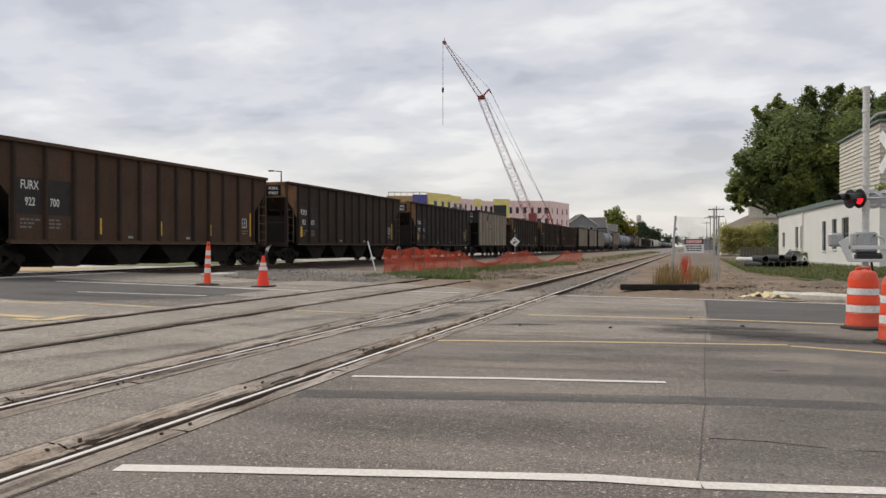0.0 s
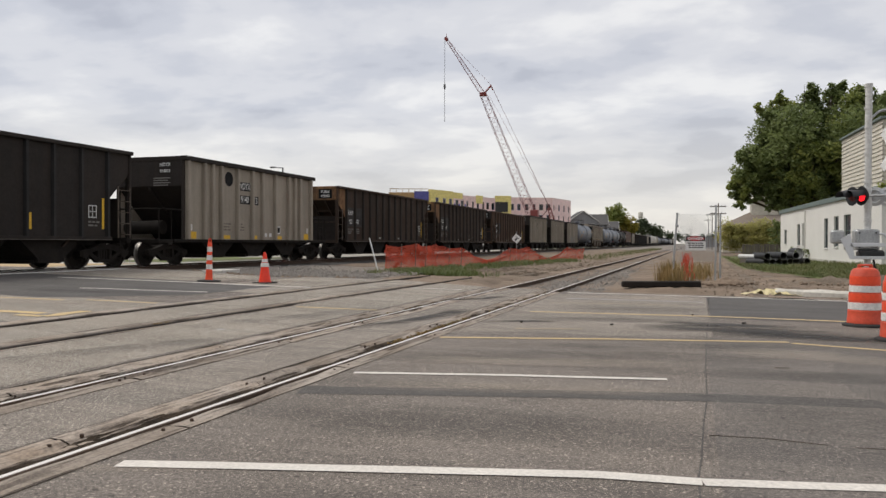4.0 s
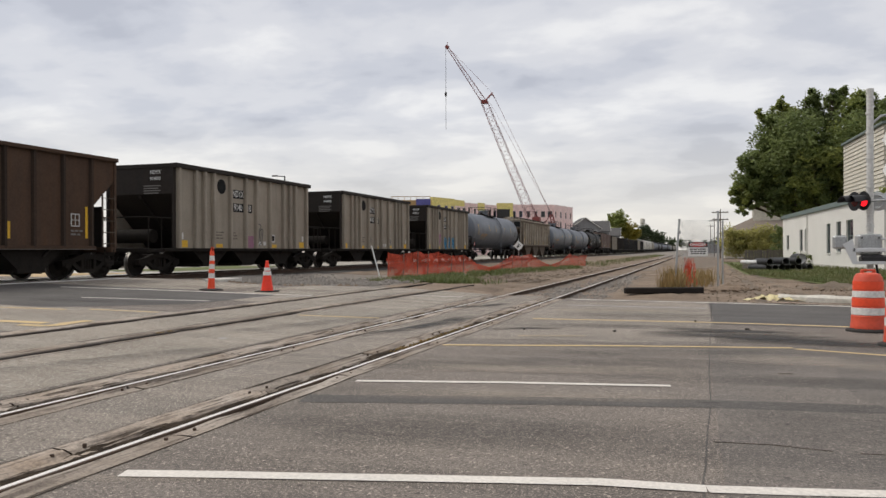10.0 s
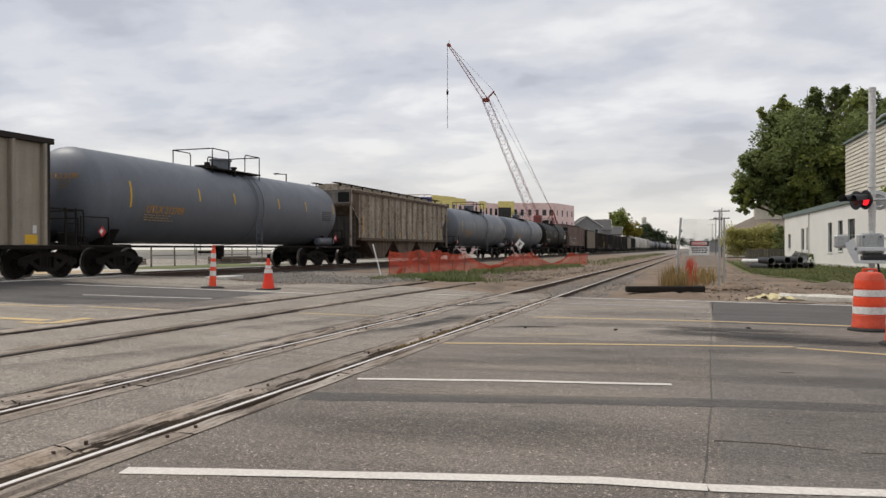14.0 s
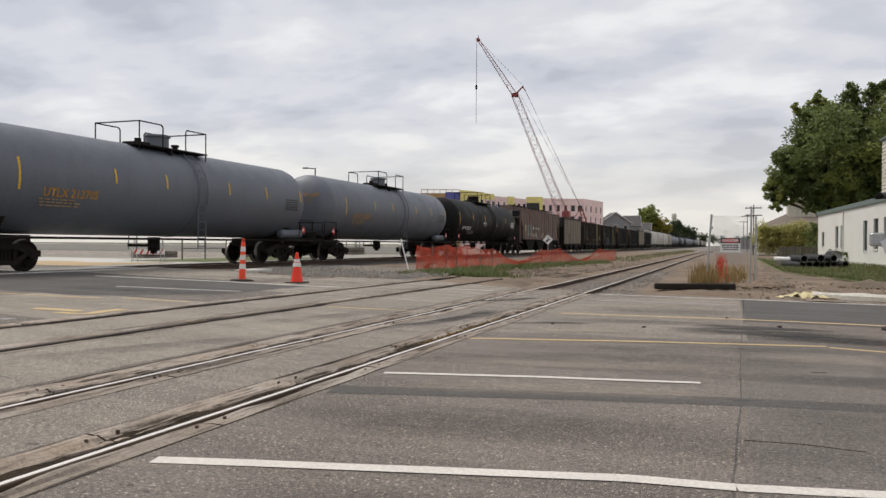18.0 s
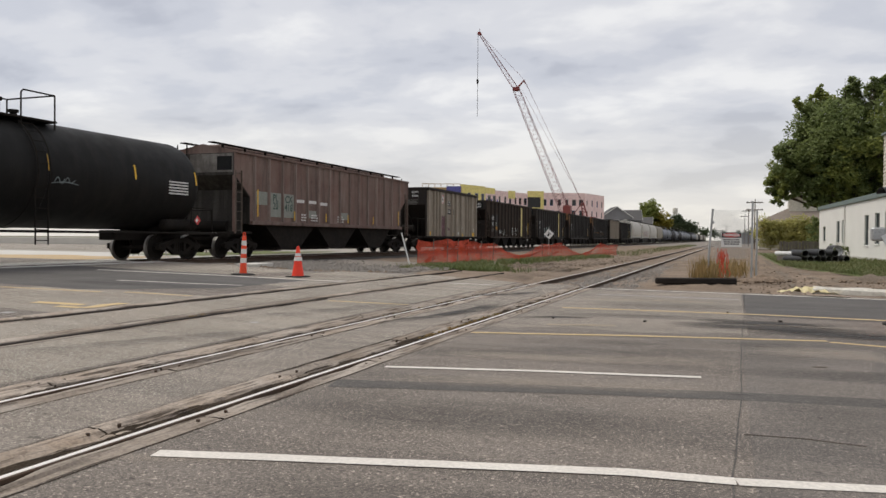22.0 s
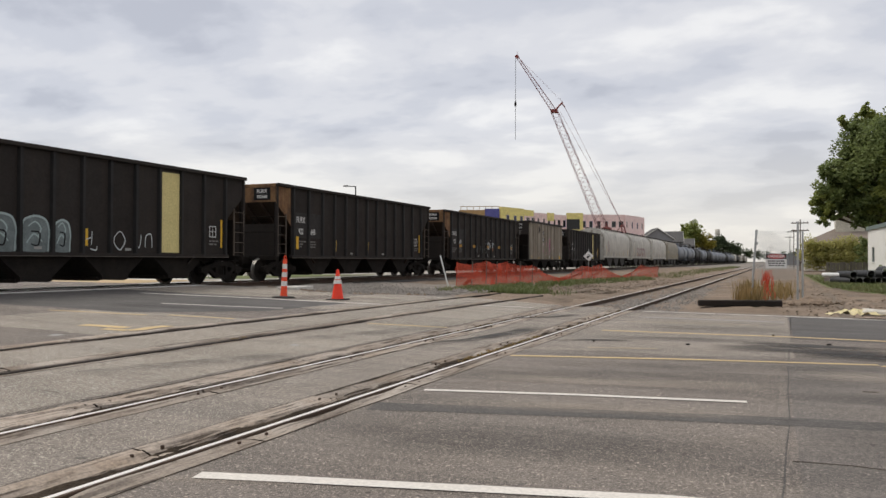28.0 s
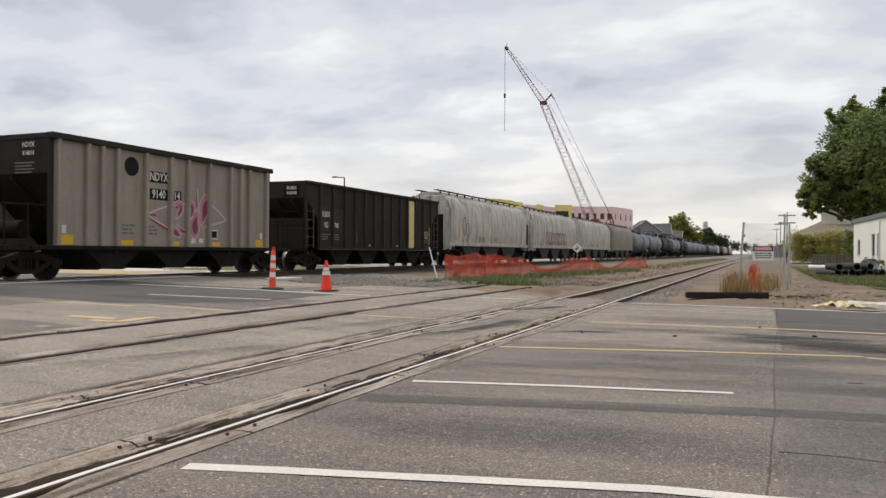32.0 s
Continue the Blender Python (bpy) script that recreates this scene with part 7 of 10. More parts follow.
def build_train():
    rs = random.Random(21)
    coal_car(16.24, 31.19, ("922", "700"), lift=0.10)
    coal_car(33.05, 48.0, ("922", "615"), COAL_DARK, end=END_RUST, short_strip=True)
    coal_car(50.2, 65.15, ("922", "603"), COAL_BLACK, end=END_RUST, short_strip=True)
    pale_hopper(68.0, 78.5, ("9140", "13"))
    coal_car(81.35, 96.3, ("922", "762"), COAL_DARK, end=END_RUST)
    d = coal_car(98.1, 113.05, ("922", "783"), COAL_DARK, end=END_RUST)
    spray(d, 1.512, GRAF_GREY, [[(-1.0, 1.75), (-0.9, 1.4), (-0.8, 1.8), (-0.7, 1.4), (-0.6, 1.75)], [(-0.95, 1.6), (-0.75, 1.3), (-0.55, 1.65)], [(1.75, 1.35), (1.9, 1.55), (2.0, 1.35), (2.15, 1.5), (2.3, 1.3)], [(1.8, 1.5), (2.1, 1.42), (2.45, 1.3)]], 0.03, label="faint grey sprayed scrawl")
    coal_car(115.3, 130.25, ("922716", ""))
    d = pale_hopper(133.3, 143.7, ("9140", "10"))
    blob(d, 1.512, GRAF_DUSTY, [(-0.40, 1.04), (-0.40, 1.30), (-0.38, 1.52), (-0.1, 1.52), (0.22, 1.53), (0.20, 1.3), (0.22, 1.04), (-0.1, 1.02)], "faded pink sprayed block")
    spray(d, 1.512, GRAF_INK, [[(0.52, 1.85), (0.60, 2.05), (0.80, 2.02), (0.78, 1.86), (0.52, 1.80)], [(0.52, 1.75), (0.62, 1.2), (0.72, 1.7), (0.80, 1.25)], [(0.62, 1.7), (0.98, 1.82), (0.85, 1.2)], [(0.85, 1.75), (0.98, 1.3)], [(0.55, 1.25), (0.66, 1.12), (0.8, 1.25), (0.95, 1.15)]], 0.045, label="thin dark sprayed scrawl")
    pale_hopper(147.55, 157.95, ("9140", "02"))
    d = pale_hopper(161.65, 172.05, ("9140", "12"))
    w = [[(-0.90, 1.92), (-0.98, 1.6), (-0.82, 1.15), (-0.60, 1.08)], [(-0.62, 1.80), (-0.56, 1.43), (-0.42, 1.08)], [(-0.38, 1.88), (-0.30, 1.5), (-0.30, 1.08)],
         [(-0.20, 1.92), (-0.05, 1.5), (0.14, 1.08)], [(0.02, 1.80), (0.32, 1.78), (0.16, 1.48), (0.34, 1.32), (0.20, 1.08)], [(0.58, 1.95), (0.67, 1.52), (0.95, 1.12)], [(0.64, 1.85), (0.62, 1.08)],
         [(0.80, 1.80), (1.02, 1.74), (0.90, 1.52)], [(1.25, 1.82), (1.58, 1.80), (1.42, 1.55), (1.55, 1.12), (1.25, 1.10)], [(1.10, 1.75), (1.16, 1.45), (1.12, 1.15)]]
    spray(d, 1.512, GRAF_NAVY, moved(w, 0.02, -0.01), 0.34, label="dark outline of a blue sprayed letter")
    spray(d, 1.519, GRAF_BLUE, w, 0.24, label="bright blue sprayed letter stroke")
    spray(d, 1.525, GRAF_NAVY, [[(-0.75, 1.85), (-0.72, 1.4), (-0.58, 1.15)], [(-0.2, 1.9), (-0.12, 1.4)], [(0.0, 1.75), (0.16, 1.5), (0.22, 1.2)], [(0.5, 1.9), (0.6, 1.3)], [(1.05, 1.7), (1.3, 1.5), (1.35, 1.2)]], 0.035, label="dark inner line of the blue tag")
    spray(d, 1.512, GRAF_DUSTY, [[(-2.55, 1.45), (-2.2, 1.8), (-1.86, 2.05)], [(-2.6, 1.7), (-2.3, 1.95), (-2.0, 2.1)], [(-2.5, 1.25), (-2.2, 1.5), (-1.9, 1.75)]], 0.20, label="faint pink sprayed stroke")
    tank_car(173.6, 191.9, TANK_GREY, "212709")
    covered_hopper(193.4, 210.9, HOP_TAN)
    tank_car(212.9, 230.7, TANK_GREY, "212705")
    tank_car(232.4, 249.9, TANK_GREY, "212677")
    d = tank_car(251.45, 268.3, TANK_BLACK, "208505")
    spray(d, 1.612, GRAF_SILVER, [[(-1.95, 2.40), (-1.80, 2.64), (-1.72, 2.42), (-1.60, 2.66), (-1.55, 2.40)], [(-1.50, 2.45), (-1.42, 2.62), (-1.35, 2.44), (-1.20, 2.60), (-1.15, 2.42)], [(-1.95, 2.55), (-1.5, 2.50), (-1.0, 2.56)], [(-2.0, 2.46), (-1.6, 2.35), (-1.05, 2.40)], [(-1.7, 2.68), (-1.62, 2.5), (-1.5, 2.66)]], 0.028, label="small silver sprayed scrawl")
    spray(d, 1.612, GRAF_GREY, [[(1.3, 2.40), (1.45, 2.55), (1.55, 2.38), (1.7, 2.52)], [(1.6, 2.35), (1.8, 2.55), (1.9, 2.40), (2.1, 2.50)], [(1.2, 2.36), (1.7, 2.42), (2.2, 2.36)]], 0.028, label="faint grey sprayed scrawl")
    covered_hopper(270.05, 287.7, HOP_BROWN, mark=("20", "418"))
    d = pale_hopper(290.75, 301.2, ("9140", "08"), logo=True)
    blob(d, 1.512, GRAF_PLUM, [(-2.58, 1.05), (-2.62, 1.7), (-2.50, 2.30), (-2.30, 2.42), (-2.0, 2.32), (-1.74, 2.40), (-1.72, 1.7), (-1.72, 1.04), (-2.1, 1.02)], "dim plum sprayed patch")
    blob(d, 1.512, GRAF_PLUM, [(-1.48, 1.95), (-1.3, 1.9), (-1.1, 1.6), (-0.8, 1.55), (-0.75, 1.42), (-1.2, 1.40), (-1.48, 1.2)], "dim plum sprayed patch")
    spray(d, 1.515, GRAF_DUSTY, [[(-2.4, 1.5), (-2.2, 1.75), (-2.0, 1.5)], [(-2.3, 2.2), (-1.9, 2.25)], [(-1.66, 1.1), (-1.66, 1.6), (-1.68, 2.2)]], 0.05, label="thin pink sprayed line")
    d = coal_car(304.0, 318.95, ("922", "709"), COAL_DARK, panel=True)
    decal("reflector", d, 1.514, -4.95, -4.35, 1.60, 1.86, DECAL_ORANGE, "amber reflective rectangle")
    spray(d, 1.516, GRAF_SILVER, [[(-3.85, 1.3), (-3.75, 1.6), (-3.6, 1.3), (-3.5, 1.65)], [(-3.45, 1.35), (-3.3, 1.5), (-3.2, 1.3)], [(-2.6, 1.4), (-2.45, 1.2), (-2.2, 1.3), (-2.15, 1.7)], [(0.25, 1.95), (0.35, 1.6), (0.30, 1.25)], [(0.3, 1.85), (0.6, 1.75), (0.42, 1.55), (0.68, 1.35), (0.35, 1.2)],
                                  [(0.85, 1.55), (1.0, 1.5), (1.1, 1.6)], [(1.35, 1.25), (1.4, 1.75), (1.65, 1.7), (1.45, 1.5), (1.7, 1.25)], [(2.05, 1.75), (1.85, 1.6), (2.1, 1.4), (1.85, 1.25)], [(2.35, 1.3), (2.4, 1.75)], [(3.3, 1.5), (3.35, 1.3), (3.45, 1.4)]], 0.075, label="silver sprayed stroke")
    d = coal_car(320.95, 335.9, ("922661", ""), COAL_BLACK, panel=True)
    # four rounded letters with pale rims and dark inner lines, then a thin scrawl
    for y0, y1, top_ in ((-4.05, -3.14, 1.98), (-3.02, -2.12, 2.05), (-1.98, -1.10, 2.03), (-0.96, -0.40, 1.96)):
        m_, w_ = (y0 + y1) / 2, y1 - y0
        rim = [(y0, 1.08), (y0 + 0.02 * w_, 1.5), (y0 + 0.08 * w_, top_ - 0.15), (m_ - 0.16 * w_, top_ - 0.02), (m_ + 0.1 * w_, top_), (y1 - 0.12 * w_, top_ - 0.1), (y1, top_ - 0.4), (y1 - 0.02 * w_, 1.4), (y1 - 0.04 * w_, 1.08)]
        blob(d, 1.512, GRAF_GREY, rim, "grey-green fill of a sprayed letter")
        spray(d, 1.515, GRAF_MINT, [rim], 0.06, label="pale rim of a sprayed letter")
        spray(d, 1.517, GRAF_MINT, [[(m_ - 0.25 * w_, 1.75), (m_, 1.88), (m_ + 0.2 * w_, 1.7), (m_ + 0.1 * w_, 1.5)], [(m_ - 0.3 * w_, 1.3), (m_ - 0.05 * w_, 1.55), (m_ + 0.25 * w_, 1.35)]], 0.045, label="pale inner line of a sprayed letter")
        spray(d, 1.518, PANEL_BLACK, [[(m_ - 0.15 * w_, 1.62), (m_ + 0.15 * w_, 1.58), (m_ + 0.1 * w_, 1.25), (m_ - 0.15 * w_, 1.28)]], 0.05, label="dark inner line of a sprayed letter")
    spray(d, 1.516, GRAF_SILVER, [[(0.10, 1.3), (0.12, 1.65)], [(0.14, 1.45), (0.32, 1.5)], [(0.34, 1.3), (0.36, 1.68)], [(0.30, 1.18), (0.5, 1.14), (0.55, 1.25)], [(1.2, 1.55), (1.42, 1.72), (1.62, 1.45), (1.42, 1.16), (1.2, 1.35), (1.2, 1.55)], [(2.0, 1.7), (2.04, 1.3), (2.22, 1.28), (2.28, 1.65)], [(2.45, 1.25), (2.48, 1.6), (2.7, 1.66), (2.74, 1.25)]], 0.035, label="thin silver sprayed stroke")
    coal_car(337.95, 352.9, ("922", "648"), COAL_BLACK, end=END_RUST, short_strip=True)
    d = coal_car(355.1, 370.05, ("922", "589"), COAL_BLACK, end=END_RUST, amber=True)
    spray(d, 1.532, GRAF_SILVER, [[(-0.10, 2.28), (0.01, 2.12), (-0.05, 1.80), (-0.04, 1.19), (0.23, 1.19)], [(-0.10, 2.02), (0.21, 1.99), (0.59, 2.17)], [(0.21, 1.99), (0.21, 1.72), (0.58, 1.72), (0.52, 2.10), (0.21, 1.99)], [(0.60, 1.78), (0.68, 2.08), (0.86, 1.84), (0.93, 2.07)], [(0.89, 2.30), (1.01, 2.10), (0.89, 1.74)], [(0.89, 2.30), (1.20, 2.11), (1.51, 2.09), (1.33, 1.75)], [(1.01, 1.78), (1.08, 2.01), (1.28, 2.00), (1.31, 1.75)], [(0.11, 1.67), (0.14, 1.30)]], 0.055, label="pale sprayed stroke of a large scrawl")
    spray(d, 1.532, GRAF_GREY, [[(-1.98, 2.09), (-2.08, 1.84), (-2.07, 1.46), (-1.96, 1.17)], [(-1.90, 1.72), (-1.77, 1.81), (-1.71, 1.64), (-1.90, 1.38), (-1.65, 1.50)], [(-1.03, 2.02), (-1.11, 1.75), (-1.06, 1.36), (-0.93, 1.15)], [(-0.84, 1.90), (-0.96, 1.63), (-0.67, 1.62), (-0.81, 1.32)], [(-0.94, 1.47), (-0.64, 1.53)], [(1.97, 2.03), (1.87, 1.73)], [(2.13, 1.94), (2.00, 1.64), (2.19, 1.54), (2.01, 1.42)]], 0.040, label="thin grey sprayed stroke")
    blob(d, 1.528, GRAF_RUST, [(0.92, 1.72), (1.46, 1.74), (1.44, 1.56), (1.26, 1.52), (1.21, 1.31), (1.11, 1.30), (1.06, 1.51), (0.93, 1.54)], "orange-brown sprayed cone shape")
    bars(d, 1.53, 0.07, 1.26, 2, 0.24, DECAL_WHITE, 0.05, 0.07)
    d = pale_hopper(372.75, 383.2, ("9140", "14"))
    # hooked pink letters with maroon shade and a pale rim, between two thin arrow heads
    fills = [[(-0.42, 2.38), (-0.1, 2.56), (0.20, 2.46), (0.12, 2.14), (-0.18, 1.92), (-0.10, 2.15), (-0.02, 2.36)],
             [(0.22, 2.48), (0.52, 2.62), (0.76, 2.48), (0.74, 2.2), (0.52, 1.88), (0.56, 2.2), (0.50, 2.42)],
             [(0.50, 1.88), (0.52, 1.5), (0.76, 1.30), (1.0, 1.5), (0.96, 1.95), (0.88, 2.3), (0.72, 2.15)],
             [(1.02, 2.5), (1.25, 2.84), (1.62, 2.80), (1.62, 2.45), (1.36, 2.05), (1.12, 1.72), (1.04, 2.0)],
             [(-0.48, 1.66), (-0.18, 1.66), (0.08, 1.40), (-0.10, 1.32), (-0.36, 1.46)], [(-0.15, 1.78), (0.2, 1.58), (0.46, 1.62), (0.30, 1.46), (0.0, 1.52)]]
    for f in fills:
        blob(d, 1.512, GRAF_PINK, f, "pink fill of a sprayed letter")
        cy, cz = sum(p[0] for p in f) / len(f), sum(p[1] for p in f) / len(f)
        blob(d, 1.515, GRAF_MAROON, [(cy + (y - cy) * 0.55 + 0.03, cz + (z - cz) * 0.62 - 0.04) for y, z in f], "maroon shade of a sprayed letter")
        spray(d, 1.517, GRAF_LILAC, [[*f, f[0]]], 0.038, label="pale rim of a sprayed letter")
    spray(d, 1.518, GRAF_LILAC, [[(-1.53, 2.02), (-1.01, 2.22), (-0.36, 2.40)], [(-1.53, 2.02), (-1.01, 1.80), (-0.42, 1.56)], [(1.66, 2.52), (2.1, 2.27), (2.52, 1.98)], [(2.50, 1.99), (2.0, 1.86), (1.15, 1.68)], [(0.90, 3.02), (0.93, 2.5), (0.98, 2.14)], [(0.46, 1.75), (0.55, 1.2)], [(1.20, 1.70), (1.28, 1.25)]], 0.055, label="pale pink sprayed line")
    spray(d, 1.515, GRAF_MAROON, [[(-1.45, 1.97), (-1.0, 1.74), (-0.42, 1.50)], [(0.88, 2.9), (0.88, 2.4)], [(-1.4, 2.02), (-1.1, 2.02)]], 0.07, label="maroon shade line of a sprayed tag")
    spray(d, 1.515, DECAL_WHITE, [[(0.58, 1.16), (0.76, 1.18)], [(1.0, 1.20), (1.2, 1.22)]], 0.13, label="white sprayed dab")
    coal_car(385.9, 400.85, ("922", "740"), COAL_BLACK, panel=True)
    w1 = covered_hopper(402.95, 420.1, HOP_WHITE, curved=True)
    spray(w1, 1.60, GRAF_MAROON, [curl(rs, -6.2, 2.6, 0.6, 1.2), curl(rs, -5.6, 2.4, 0.5, 0.9)], 0.07, label="thin dark red sprayed scrawl")
    w1 = covered_hopper(422.45, 439.4, HOP_WHITE, curved=True)
    spray(w1, 1.60, GRAF_MAROON, [curl(rs, -4 + k * 1.0, 2.2, 1.0, 1.1) for k in range(8)], 0.10, label="thin dark red sprayed scrawl")
    covered_hopper(441.95, 459.2, HOP_WHITE, curved=True)
    covered_hopper(461.6, 478.9, HOP_SAND, curved=True)
    q = 481.0
    for k in range(13):
        tank_car(q, q + 17.2, TANK_BLACK if k in (2, 4, 9) else TANK_GREY, near=False)
        q += 19.05
    covered_hopper(q + 0.5, q + 18.0, HOP_WHITE, curved=True, near=False)
    q += 20.0
    for k in range(9):
        if k in (0, 1, 5):
            tank_car(q, q + 17.2, TANK_BLACK, near=False)
            q += 19.05
        else:
            covered_hopper(q + 0.8, q + 18.3, HOP_WHITE if k % 2 else HOP_SAND, curved=True, near=False)
            q += 19.5


build_train()

# ---- buildings ----


def wall_geo(length, height, thick, holes, m=None):
    """A wall along +y from 0, its outside at x = 0 towards -x, with openings (y0, y1, z0, z1) that go through."""
    g = Geo()
    ys = sorted({0, length, *[v for o in holes for v in o[:2]]})
    zs = sorted({0, height, *[v for o in holes for v in o[2:]]})
    for a, b in zip(ys, ys[1:]):
        runs = []
        for c, d in zip(zs, zs[1:]):
            if any(o[0] <= a and b <= o[1] and o[2] <= c and d <= o[3] for o in holes):
                continue
            if runs and runs[-1][1] == c:
                runs[-1][1] = d
            else:
                runs.append([c, d])
        for c, d in runs:
            g.box((0, a, c), (thick, b, d), m)
    return g


def window_in(parent, y0, y1, z0, z1, m, depth=0.12, bars_=1, frame_mat=None, cross=0):
    """A framed pane set into an opening of wall_geo."""
    w = new("window")
    w.parent = parent
    w.matrix_basis = m @ pose(0, 0, 0)
    frame_mat = frame_mat or GREEN_TRIM
    f = 0.06
    g = Geo()
    g.box((depth - 0.03, y0, z0), (depth + 0.05, y0 + f, z1)).box((depth - 0.03, y1 - f, z0), (depth + 0.05, y1, z1))
    g.box((depth - 0.03, y0 + f, z0), (depth + 0.05, y1 - f, z0 + f)).box((depth - 0.03, y0 + f, z1 - f), (depth + 0.05, y1 - f, z1))
    for k in range(bars_):
        z = z0 + (z1 - z0) * (k + 1) / (bars_ + 1)
        g.box((depth - 0.02, y0 + f, z - 0.025), (depth + 0.04, y1 - f, z + 0.025))
    part("window_frame", g, frame_mat, w, smooth=False)
    part("pane", Geo().box((depth + 0.0, y0 + f * 0.5, z0 + f * 0.5), (depth + 0.02, y1 - f * 0.5, z1 - f * 0.5)), DARK_GLASS, w, smooth=False)
    return w


def build_white_building():
    # the west front runs from (8.62, 42.4) to (7.04, 72.4)
    b = base("white_building", "low white-painted masonry building with narrow dark windows", "building", pose(8.615, 42.4, 0, 0, 0, 3.0))
    L, h = 30.05, 4.05
    holes = [(6.0, 7.6, 1.1, 2.92), (8.9, 10.1, 1.1, 2.92), (11.75, 12.85, 1.0, 2.88), (19.15, 20.25, 1.1, 2.76), (21.1, 22.3, 1.15, 2.74), (27.05, 28.2, 1.25, 2.42)]
    part("wall", wall_geo(L, h - 0.25, 0.3, holes), WHITE_WALL, b, smooth=False)
    part("rear_wall", Geo().box((0.3, L - 0.3, 0), (16, L, h - 0.25)).box((15.7, 0, 0), (16, L - 0.3, h - 0.25)), WHITE_WALL, b, smooth=False)
    part("floor_slab", Geo().box((0.3, 0.3, 0), (15.7, L - 0.3, 0.1)), CONCRETE, b, smooth=False)
    for y0, y1, z0, z1 in holes:
        window_in(b, y0, y1, z0, z1, pose(0, 0, 0), bars_=1)
        part("window_sill", Geo().cbox((-0.06, y0 - 0.05, z0 - 0.08), (0.10, y1 + 0.05, z0), 0.01), WHITE_WALL, b)
    part("roof_edge", Geo().cbox((-0.12, -0.1, h - 0.26), (0.25, L + 0.1, h + 0.05), 0.02), GREEN_TRIM, b, "grey-green metal roof edge")
    part("roof", Geo().box((0.25, -0.05, h - 0.2), (16.1, L + 0.05, h - 0.02)), SHINGLE, b, smooth=False)
    part("downpipe", Geo().tube((-0.07, 19.0, 0.1), (-0.07, 19.0, h - 0.3), 0.05, n=10), WHITE_WALL, b)
    part("plinth", Geo().cbox((-0.04, 0, 0), (-0.002, L, 0.28), 0.005), CONCRETE, b)
    # the taller part in cream siding
    u = base("siding_storey", "tall cream metal-sided upper storey with a dark roof edge", "building", pose(8.615, 42.4, 0, 0, 0, 3.0))
    z0, z1, y1 = h + 0.06, 7.28, 8.25
    part("core", Geo().box((0.06, 0.06, z0), (15, y1, z1)), CREAM_SIDING, u, smooth=False)
    n = 15
    brd = None
    for k in range(n):
        a = z0 + (z1 - z0) * k / n
        d = (z1 - z0) / n
        g = Geo().prism([(0.055, a), (0.0, a), (0.04, a + d - 0.01), (0.055, a + d - 0.01)], 0.0, y1, 1)
        part("siding_board", g, CREAM_SIDING, u, smooth=False)
        g = Geo().prism([(0.055, a), (0.0, a), (0.04, a + d - 0.01), (0.055, a + d - 0.01)], 0.07, 15, 0)
        part("siding_board", g, CREAM_SIDING, u, smooth=False)
    part("roof_edge", Geo().cbox((-0.10, -0.12, z1), (15.1, y1 + 0.1, z1 + 0.13), 0.02), GREEN_TRIM, u, "dark green roof edge")
    part("front_wall", Geo().box((0.3, 0.0, 0), (15.7, 0.3, z0 - 0.1)), mat("dark_red_brick_wall", (0.16, 0.075, 0.055), (0.11, 0.055, 0.042), 0.9, grain=12, patch=1.0), u, smooth=False)


